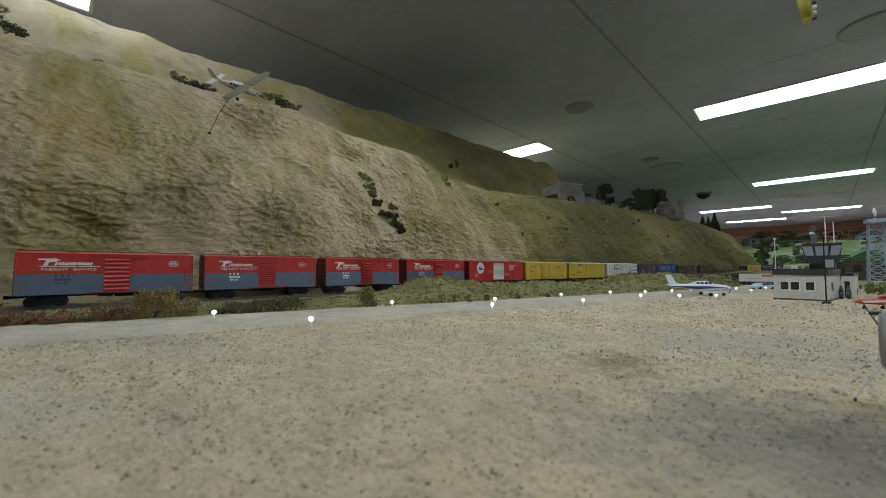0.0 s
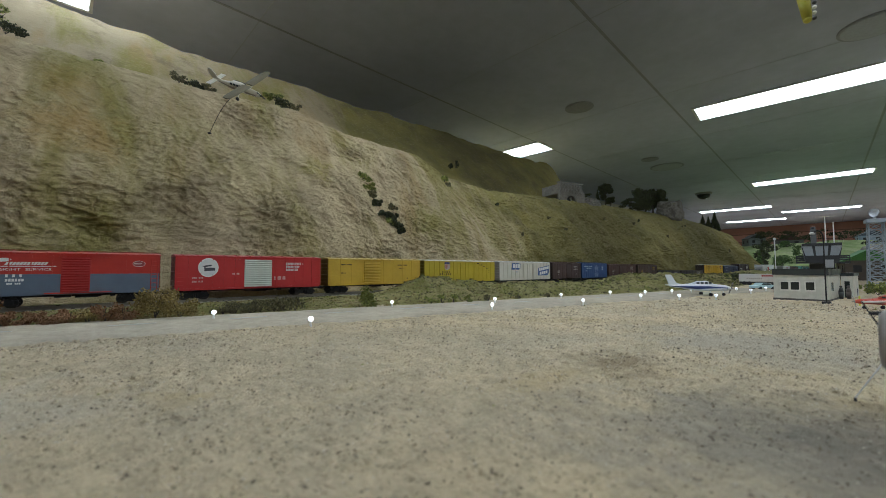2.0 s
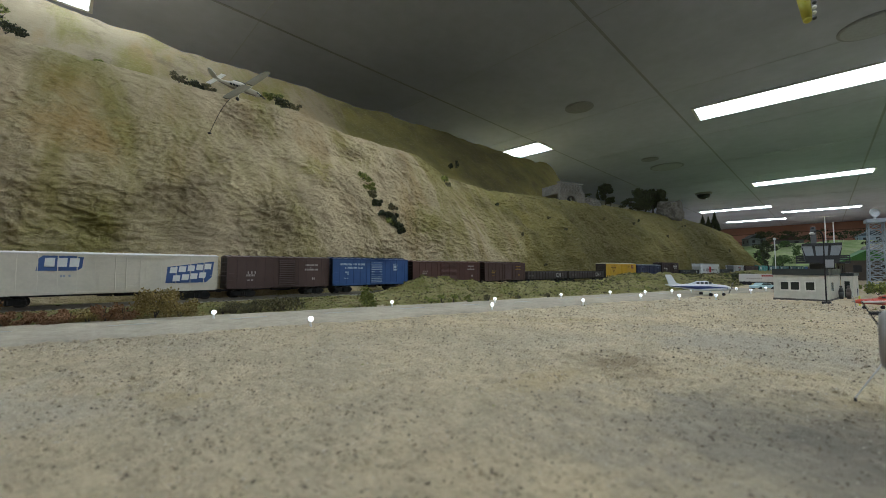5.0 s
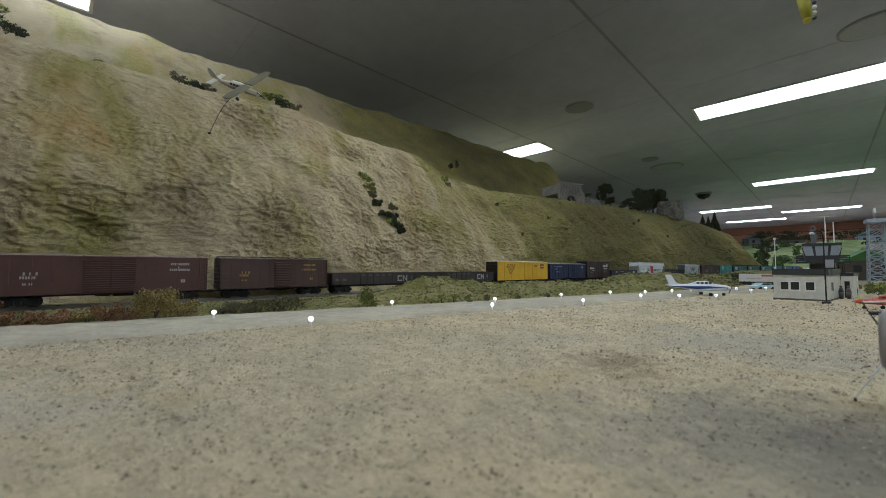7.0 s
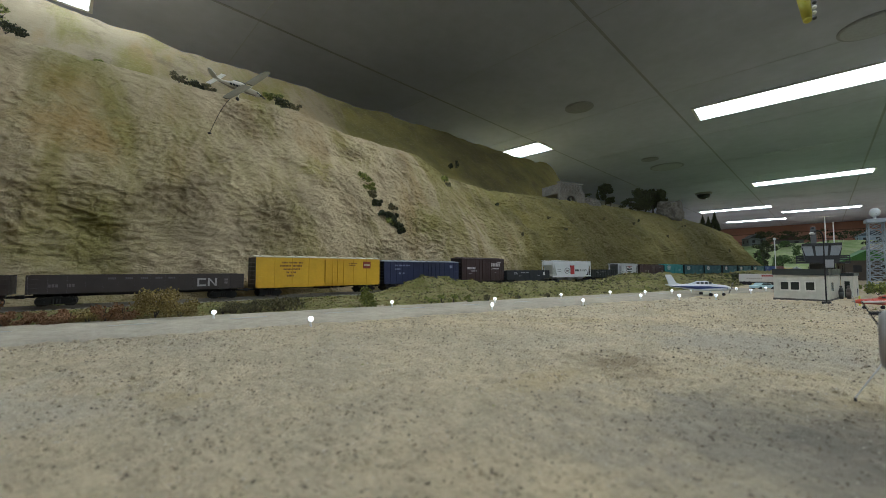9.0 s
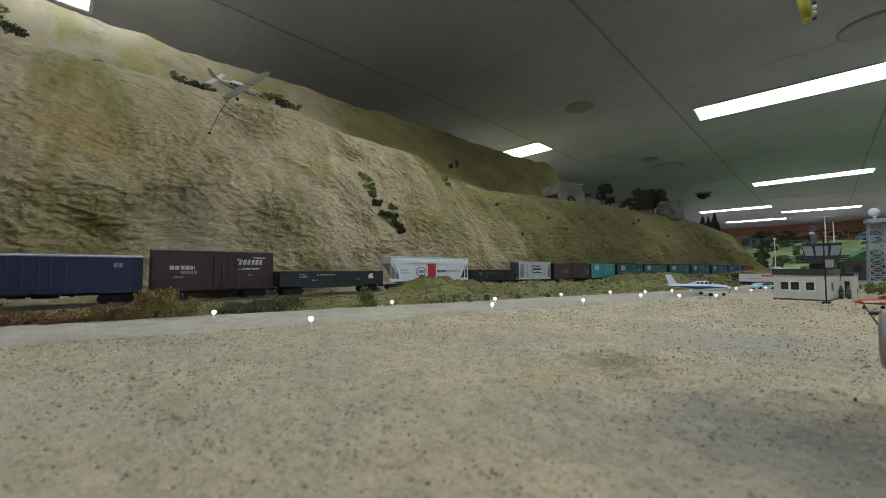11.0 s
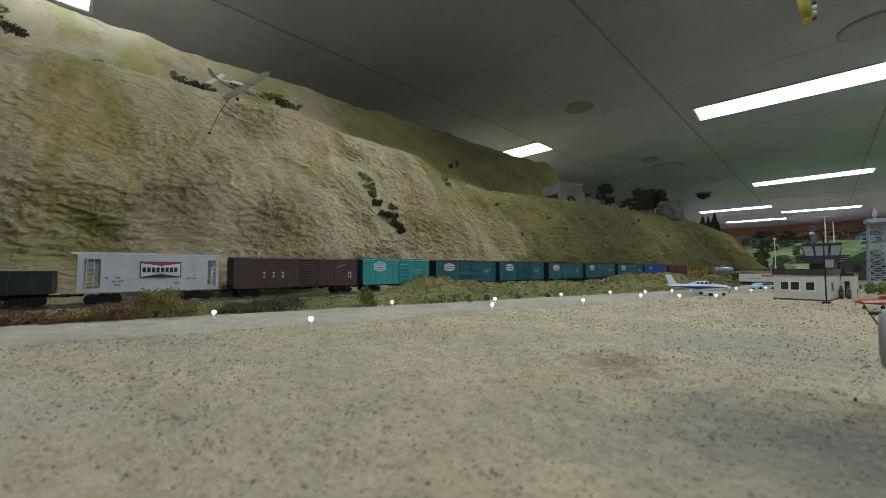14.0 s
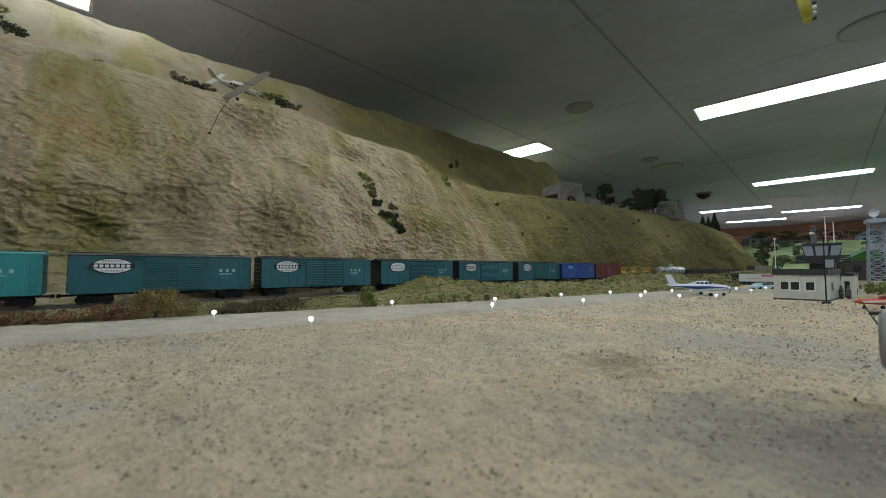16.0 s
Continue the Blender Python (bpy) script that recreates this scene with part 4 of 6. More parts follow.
        prism(bm, [(h - 0.052, 0.021), (h - 0.0505, 0.0395), (h - 0.004, 0.0465), (h - 0.006, 0.0275), (h - 0.012, 0.021)], -W2 - 0.0005, -W2)
        part("emblem", bm, paint(blue), c, "slanted blue block emblem")
        for k in range(2):
            for i in range(5 - k):
                x = h - 0.0485 + 0.003 * k + i * 0.0086
                z = 0.0325 - k * 0.0095 + 0.0011 * i
                marks(c, x, z, 0.0068, "a", WHITE, slant=0.12, wide=1.0, y=-W2 - 0.0007)
        marks(c, -h + 0.058, 0.029, 0.0024, "aa a", (0.35, 0.38, 0.45))
    elif kind in ("br1", "br2", "br3"):
        col = {"br1": (0.075, 0.042, 0.034), "br2": (0.095, 0.042, 0.032), "br3": (0.07, 0.036, 0.028)}[kind]
        lab = {"br1": "dark brown model boxcar with faded lettering", "br2": "long oxide-brown model boxcar with double doors", "br3": "short oxide-brown model boxcar with yellow lettering"}[kind]
        dd = ((-0.011, 0.021, None, "ribbed", 14), (0.0105, 0.021, None, "ribbed", 14)) if kind == "br2" else ((0.006, 0.022, None, "ribbed", 14),)
        c = boxcar("boxcar", L, col, lab, top=0.050 if kind != "br1" else 0.0525, doors=dd, walkway=kind == "br3", panels=12, roof=tuple(v * 1.3 for v in col))
        tone = (0.42, 0.38, 0.34) if kind != "br3" else (0.35, 0.22, 0.04)
        for x, z, w, hh in ((-h + 0.024, 0.031, "a a a", 0.003), (-h + 0.022, 0.0275, "aaaaaa", 0.0026), (-h + 0.024, 0.0215, "aa aa", 0.002), (h - 0.036, 0.0415, "aaaaaaaaaa", 0.0026), (h - 0.029, 0.038, "a", 0.002), (h - 0.037, 0.035, "aaaaaaaaaaa", 0.0026), (h - 0.026, 0.0215, "aa", 0.0035)):
            marks(c, x, z, hh, w, tone, wide=0.5)
    elif kind == "blue":
        c = boxcar("boxcar", L, (0.035, 0.085, 0.23), "royal blue model boxcar with white lettering", doors=((0.006, 0.022, None, "ribbed", 14),), panels=12, roof=(0.03, 0.06, 0.16))
        pale = (0.45, 0.52, 0.6)
        bm = bmesh.new()
        for k in range(12):
            if 4 <= k <= 6:
                spans = ((-0.004, 0.002), (0.0115, 0.0165))
            else:
                spans = ((-0.004, 0.0165),)
            for a, b in spans:
                box(bm, a, b, -W2 - 0.0019, -W2 - 0.0015, 0.0155 + k * 0.0029, 0.0164 + k * 0.0029)
        part("worn_ribs", bm, paint(pale, 0.6), c, "paint rubbed pale on the door ribs")
        for x, z, w, hh in ((-h + 0.012, 0.043, "aaaaaaaaa. aaa aaaaaa", 0.003), (-h + 0.021, 0.0375, "a aaaaaaaa a.a.", 0.003), (-h + 0.021, 0.031, "aaaa", 0.0022), (-h + 0.024, 0.028, "aa", 0.0022), (-h + 0.02, 0.022, "aaa aaa", 0.0013)):
            marks(c, x, z, hh, w, pale, wide=0.5)
        bm = bmesh.new()
        y = -W2 - 0.0003
        for b in ((0, 0.0075, 0.0105, 0.0115), (0, 0.001, 0, 0.0115), (0.0065, 0.0075, 0, 0.0115), (0.001, 0.006, 0.0045, 0.0085), (0.0, 0.0075, 0.0, 0.003)):
            box(bm, h - 0.031 + b[0], h - 0.031 + b[1], y - 0.0002, y + 0.0002, 0.0345 + b[2], 0.0345 + b[3])
        part("emblem", bm, paint(pale, 0.6), c)
    elif kind == "gon":
        c = gondola("gondola", L, (0.05, 0.038, 0.034), "weathered brown model gondola with pale logo", ribs=14)
        worm_mark(c, h - 0.051, 0.0165, 0.0095, (0.42, 0.4, 0.37))
        for i, x in enumerate((-0.06, -0.048, -0.036, -0.022, -0.009, 0.004, 0.016)):
            if i > 1:
                marks(c, x, 0.0262, 0.002, "aaaa", (0.13, 0.12, 0.12), y=-W2 - 0.0007)
            else:
                marks(c, x - 0.02, 0.019, 0.003, "aaa", (0.16, 0.14, 0.13), y=-W2 - 0.0007)
        marks(c, h - 0.022, 0.019, 0.0024, "aa", (0.2, 0.18, 0.17), y=-W2 - 0.0007)
        marks(c, h - 0.022, 0.0228, 0.0024, "aa", (0.2, 0.18, 0.17), y=-W2 - 0.0007)
    elif kind == "yelc":
        c = boxcar("refrigerator_car", L, (0.68, 0.40, 0.015), "clean yellow model refrigerator car with dark ends", top=0.0535, doors=((0.016, 0.030, None, "plug", 0),), walkway=False, full_ladder=False, panels=8, roof=(0.66, 0.6, 0.4), end=(0.03, 0.02, 0.015))
        tone = (0.2, 0.1, 0.02)
        for i, w in enumerate(("aaaa aaaaaa aaa", "aaaaaaaa aaaaaaa", "a.a.a.aa.aaa", "aa a aa", "aaaaa")):
            marks(c, -h + (0.034, 0.031, 0.036, 0.04, 0.041)[i], 0.045 - i * 0.0046, 0.0024, w, tone, wide=0.6)
        marks(c, h - 0.056, 0.045, 0.0017, "a aaaaaaaa", tone)
        marks(c, h - 0.056, 0.042, 0.0017, "aaaaaaaa", tone)
        bm = bmesh.new()
        prism(bm, [(h - 0.031, 0.038), (h - 0.0175, 0.038), (h - 0.0175, 0.049), (h - 0.031, 0.049)], -W2 - 0.0006, -W2)
        part("emblem", bm, paint((0.25, 0.05, 0.03)), c, "dark red square emblem")
        marks(c, h - 0.0295, 0.0425, 0.0022, "aaaaaa", (0.6, 0.5, 0.35), y=-W2 - 0.0008)
    elif kind == "dkb":
        c = boxcar("boxcar", L, (0.022, 0.028, 0.075), "dark navy blue model boxcar with pale roof edge", top=0.050, doors=((0.012, 0.03, None, "plug", 0),), walkway=False, panels=14, roof=(0.3, 0.32, 0.36))
        for x, z, w, hh in ((-h + 0.022, 0.042, "aaa aaaaaa aaaa", 0.0026), (-h + 0.022, 0.036, "aaaaaaa", 0.002), (-h + 0.03, 0.028, "aa aa", 0.003), (h - 0.024, 0.039, "aa", 0.005)):
            marks(c, x, z, hh, w, (0.25, 0.28, 0.38))
    elif kind == "drg":
        c = boxcar("boxcar", L, (0.05, 0.026, 0.024), "tall dark brown model boxcar with white lettering", top=0.0585, doors=((0.008, 0.024, None, "plug", 0),), walkway=False, panels=10, roof=(0.09, 0.06, 0.055))
        pale = (0.55, 0.52, 0.5)
        marks(c, -h + 0.016, 0.0365, 0.0046, "aaaaa", pale, wide=0.9)
        marks(c, -h + 0.026, 0.0315, 0.0032, "aaaaaa", (0.3, 0.28, 0.27), wide=0.7)
        marks(c, h - 0.042, 0.0425, 0.0068, "aaaaaa", pale, slant=0.2, wide=0.52, name="emblem")
        for pts in ([(h - 0.052, 0.0482), (h - 0.049, 0.0502), (h - 0.038, 0.0502), (h - 0.042, 0.0482)], [(h - 0.026, 0.0525), (h - 0.009, 0.0525), (h - 0.012, 0.0505), (h - 0.022, 0.0512)], [(h - 0.044, 0.0365), (h - 0.034, 0.0385), (h - 0.016, 0.0385), (h - 0.018, 0.0365)]):
            bm = bmesh.new()
            prism(bm, pts, -W2 - 0.0005, -W2)
            part("flourish", bm, paint(pale, 0.6), c)
        for x, z, w in ((-h + 0.02, 0.0265, "aaaaaa"), (0.0, 0.0265, "aaa"), (0.016, 0.0265, "aaa"), (h - 0.03, 0.0285, "aaa")):
            marks(c, x, z, 0.002, w, (0.3, 0.28, 0.26))
    elif kind in ("blk", "gonk"):
        col = (0.02, 0.021, 0.026) if kind == "blk" else (0.018, 0.022, 0.02)
        c = gondola("gondola", L, col, "glossy black model gondola with white lettering" if kind == "blk" else "plain dark green-black model gondola", top=0.0325 if kind == "blk" else 0.034, ribs=2 if kind == "blk" else 10, belly=0.003 if kind == "blk" else 0.0)
        pale = (0.5, 0.5, 0.5) if kind == "blk" else (0.28, 0.28, 0.27)
        for x, z, w, hh in ((-h + 0.028, 0.028, "a a a", 0.0022), (-h + 0.028, 0.0245, "a aaa a", 0.0022), (-h + 0.053, 0.0275, "aaa aaa aaaa a aa aa a", 0.0016), (-h + 0.046, 0.02, "aaa aa", 0.0016), (h - 0.05, 0.0205, "aa a aa", 0.0014)):
            if x + 0.02 < h:
                marks(c, x, z, hh, w, pale, y=-W2 - 0.0007)
        if kind == "blk":
            bm = bmesh.new()
            prism(bm, [(h - 0.027, 0.022), (h - 0.0185, 0.022), (h - 0.018, 0.025), (h - 0.0215, 0.027), (h - 0.0185, 0.0285), (h - 0.0205, 0.0305), (h - 0.0255, 0.029), (h - 0.0275, 0.0255)], -W2 - 0.0009, -W2 - 0.0004)
            part("emblem", bm, paint(WHITE, 0.6), c, "white cat-like railway emblem")
            bm = bmesh.new()
            for i in range(60):
                x = -h + 0.006 + (L - 0.012) * i / 59
                ball(bm, (x, random.uniform(-0.011, 0.011), 0.0315), 0.005, 6, 4, 0.5)
            part("coal_load", bm, paint((0.02, 0.02, 0.022)), c)
    elif kind == "enj":
        c = covered_hopper(L, "white model covered hopper with a red square")
    elif kind == "champ":
        c = bay_hopper(L, "light grey model covered hopper with framed emblem")
    elif kind == "brk":
        c = boxcar("boxcar", L, (0.065, 0.03, 0.026), "dark red-brown model boxcar with sliding door", top=0.0505, doors=((0.008, 0.022, None, "ribbed", 14),), walkway=False, panels=14, full_ladder=False)
        for k in range(2):
            for i in range(3):
                marks(c, -h + 0.036 + i * 0.012, 0.0305 - k * 0.005, 0.003, "a", (0.5, 0.45, 0.42), wide=1.0)
        bm = bmesh.new()
        prism(bm, [(h - 0.036, 0.040), (h - 0.022, 0.0445), (h - 0.02, 0.0435), (h - 0.03, 0.0405), (h - 0.0355, 0.0385)], -W2 - 0.0005, -W2)
        part("emblem", bm, paint((0.2, 0.2, 0.3)), c)
        for x, z in ((h - 0.016, 0.029), (h - 0.016, 0.0235)):
            marks(c, x, z, 0.004, "aa", (0.4, 0.34, 0.32), wide=0.6)
    elif kind in ("lteal", "teal"):
        col = (0.06, 0.30, 0.29) if kind == "lteal" else (0.032, 0.13, 0.145)
        dd = ((0.012, 0.022, None, "ribbed", 14),) if kind == "lteal" else ((-0.009, 0.028, None, "ribbed", 14), (0.0195, 0.028, None, "ribbed", 14))
        c = boxcar("boxcar", L, col, "light jade-green model boxcar with oval emblem" if kind == "lteal" else "teal-green double-door model boxcar with oval emblem", top=0.0515, doors=dd, panels=12 if kind == "lteal" else 14, roof=(0.07, 0.32, 0.3) if kind == "lteal" else (0.02, 0.03, 0.032), end=(0.012, 0.016, 0.017) if kind == "teal" else None)
        if kind == "lteal":
            oval(c, -h + 0.032, 0.0415, 0.014, 0.0085, (0.45, 0.55, 0.55), (0.5, 0.6, 0.6), (0.06, 0.3, 0.29))
        else:
            oval(c, -h + 0.034, 0.0405, 0.0175, 0.0086)
        pale = (0.4, 0.55, 0.55)
        marks(c, h - 0.036, 0.0335, 0.0036, "a a a", pale, wide=0.8)
        marks(c, h - 0.036, 0.0297, 0.0024, "aaaaaaa", (0.26, 0.42, 0.42))
        marks(c, h - 0.034, 0.026, 0.0014, "aaa aaa", (0.16, 0.3, 0.3))
    elif kind == "bl2":
        c = boxcar("boxcar", L, (0.03, 0.085, 0.30), "bright blue model boxcar with round emblem", top=0.0505, doors=((0.01, 0.03, None, "plug", 0),), walkway=False, panels=12, full_ladder=False)
        marks(c, -h + 0.03, 0.038, 0.007, "aaaa", (0.3, 0.42, 0.62))
        oval(c, h - 0.018, 0.038, 0.006, 0.006, (0.3, 0.42, 0.62), (0.08, 0.15, 0.4), None)
    elif kind == "rb":
        c = boxcar("boxcar", L, (0.14, 0.03, 0.025), "rust red model boxcar with sliding door", top=0.050, panels=12)
        marks(c, -h + 0.03, 0.04, 0.003, "aaaaaaa", (0.3, 0.15, 0.13))
    elif kind == "flat":
        c = flat_wagon(L, "brown model flat wagon carrying yellow machines")
    elif kind == "tank":
        c = tank_wagon(L, "silver model tank wagon on black frame")
    elif kind == "gond":
        c = gondola("gondola", L, (0.03, 0.022, 0.022), "dark brown model gondola, heaped load", top=0.034, ribs=12)
    else:
        c = boxcar("boxcar", L, (0.3, 0.25, 0.17), "tan weathered model boxcar", top=0.052, panels=12)
    return c


def train():
    truck_meshes()
    count = {}
    for kind, a, b in WAGONS:
        n = count.get(kind, 0)
        count[kind] = n + 1
        mid = (a + b) / 2 * K
        car = wagon(kind, (b - a) * K, n)
        TRAIN.append((car, mid, 0.0))
        if kind == "flat":
            for dx in (-0.10, -0.035, 0.06):
                TRAIN.append((tractor("yellow model crawler tractor chained on a flat wagon"), mid + dx, 0.0145))
    for key in ("ladder", "grabs"):
        SHARED[key].free()

# ---- scenery ----
LEAF = {
    "rust": leafy("dry_rust_foliage", (0.16, 0.075, 0.03), (0.34, 0.19, 0.09)),
    "straw": leafy("straw_foliage", (0.17, 0.12, 0.035), (0.38, 0.29, 0.09)),
    "olive": leafy("olive_foliage", (0.06, 0.055, 0.025), (0.22, 0.19, 0.08)),
    "lime": leafy("bright_foliage", (0.09, 0.11, 0.02), (0.32, 0.33, 0.07)),
    "deep": leafy("dark_foliage", (0.018, 0.022, 0.008), (0.07, 0.08, 0.026)),
    "fresh": leafy("fresh_foliage", (0.03, 0.06, 0.015), (0.12, 0.19, 0.05)),
}


def leaves(bm, centre, size, n, leaf, rng):
    """n small crumpled leaf clumps in a loose cloud."""
    for _ in range(n):
        d = Vector((rng.gauss(0, 1), rng.gauss(0, 1), rng.gauss(0, 1)))
        d = d.normalized() * rng.random() ** 0.4
        p = Vector(centre) + Vector((d.x * size[0], d.y * size[1], d.z * size[2]))
        q = Euler((rng.uniform(0, 6.3), rng.uniform(0, 6.3), rng.uniform(0, 6.3))).to_matrix()
        k = leaf * rng.uniform(0.6, 1.3)
        v = [bm.verts.new(p + q @ Vector(c) * k) for c in ((1, 0, 0), (-0.4, 0.8, 0.2), (-0.5, -0.7, 0.3), (0, 0.1, -0.8))]
        for f in ((0, 1, 2), (0, 2, 3), (0, 3, 1), (1, 3, 2)):
            bm.faces.new([v[i] for i in f])


def bush(pos, size, tone, label, seed, n=260, leaf=0.0011, group="trackside bushes"):
    rng = random.Random(seed)
    ob = empty("bush", label, "bush", group, pose(*pos))
    bm = bmesh.new()
    for k in range(5):
        a = rng.uniform(0, 6.3)
        rod(bm, (0, 0, -0.001), (math.cos(a) * size[0] * 0.5, math.sin(a) * size[1] * 0.5, size[2] * rng.uniform(0.9, 1.5)), 0.0004, 5, 0.0002)
    part("stem", bm, "sleeper", ob)
    bm = bmesh.new()
    for k in range(max(3, n // 45)):
        c = (rng.uniform(-0.75, 0.75) * size[0], rng.uniform(-0.75, 0.75) * size[1], rng.uniform(0.25, 1.45) * size[2])
        s = rng.uniform(0.3, 0.55)
        leaves(bm, c, (size[0] * s, size[1] * s, size[2] * s), 45, leaf, rng)
    part("foliage", bm, LEAF[tone], ob)
    return ob


def tree(pos, height, spread, tone, label, seed, conifer=False, group="trees on the hills", n=500):
    rng = random.Random(seed)
    ob = empty("tree", label, "tree", group, pose(*pos))
    bm = bmesh.new()
    rod(bm, (0, 0, -0.004), (0, 0, height * 0.9), height * 0.03, 7, height * 0.008)
    if not conifer:
        for k in range(7):
            a = k * 0.9 + rng.random()
            rod(bm, (0, 0, height * (0.3 + 0.06 * k)), (math.cos(a) * spread * 0.7, math.sin(a) * spread * 0.7, height * (0.5 + 0.06 * k)), height * 0.012, 5, height * 0.004)
    part("trunk", bm, "sleeper", ob)
    bm = bmesh.new()
    if conifer:
        for k in range(12):
            u = k / 11
            leaves(bm, (0, 0, height * (0.16 + 0.84 * u)), (spread * (1.05 - u), spread * (1.05 - u), height * 0.045), max(8, int(n / 12 * (1.3 - u))), height * 0.04, rng)
    else:
        for k in range(12):
            a = rng.uniform(0, 6.3)
            r = spread * rng.uniform(0.2, 0.85)
            leaves(bm, (math.cos(a) * r, math.sin(a) * r, height * rng.uniform(0.42, 0.95)), (spread * 0.38, spread * 0.38, height * 0.13), n // 8, height * 0.045, rng)
    part("crown", bm, LEAF[tone], ob)
    return ob


def berm_height(s):
    return (0.004 + 0.030 * math.exp(-((s - 0.39) / 0.085) ** 2) + 0.012 * step(0.33, 0.6, s) + 0.003 * math.sin(s * 13) + 0.015 * math.exp(-((s - 1.12) / 0.12) ** 2)
            + 0.008 * step(1.2, 1.6, s) + 0.012 * step(1.6, 2.2, s))


def berm():
    """Grassy verge and bank between the runway and the railway."""
    def rows(s, cols=40):
        y0 = max(0.404 - 0.19 * s + 0.049, 0.235)
        y1 = track_y(s) - 0.0195
        top = berm_height(s)
        rough = step(0.3, 0.36, s)
        out = []
        for u in np.linspace(0, 1, cols):
            y = y0 + u * (y1 - y0)
            face = step(0.0, 0.42 if s > 0.45 else 0.6, u)
            z = -0.001 + top * face - (top - 0.0072) * step(0.72, 1.0, u)
            if top <= 0.0072:
                z = -0.001 + 0.0082 * step(0.2, 0.95, u)
            z += (0.0014 + 0.0080 * rough) * step(0, 0.12, u) * (1 - step(0.9, 1, u)) * fbm(s * 45, y * 45, 3.0, 4)
            out.append((s, y + 0.004 * rough * fbm(s * 30, u * 6, 8.0, 3) * (1 - step(0.8, 1, u)), z))
        return out
    grid_mesh("bank", np.r_[np.linspace(-0.6, 0.3, 200), np.linspace(0.303, 1.4, 360), np.linspace(1.41, 3.0, 130)], rows, "grass", "rough grassy bank between runway and railway", "bank")
    rng = random.Random(31)
    for nm, tone, lab, n in (("bank_tufts", "olive", "olive and brown turf tufts on the bank", 4200), ("bank_moss", "lime", "yellow-green turf tufts on the bank", 2600), ("bank_straw", "straw", "straw-coloured turf tufts on the verge", 500)):
        bm = bmesh.new()
        for _ in range(n):
            s = rng.uniform(-0.12, 1.9) if nm != "bank_straw" else rng.uniform(-0.15, 0.5)
            r = rows(s)
            j = rng.randrange(3, 35)
            if nm == "bank_moss" and s > 0.3 and fbm(s * 9, j * 0.08, 1.0, 3) < 0:
                continue
            if nm == "bank_tufts" and s < 0.3 and rng.random() < 0.7:
                continue
            k = rng.uniform(0.0012, 0.003) * (1 + 0.9 * max(0, s))
            leaves(bm, r[j], (k * 1.6, k * 1.2, k * 0.5), 6, k * 0.42, rng)
        thing(nm, bm, LEAF[tone], lab, "turf", kind="stuff")


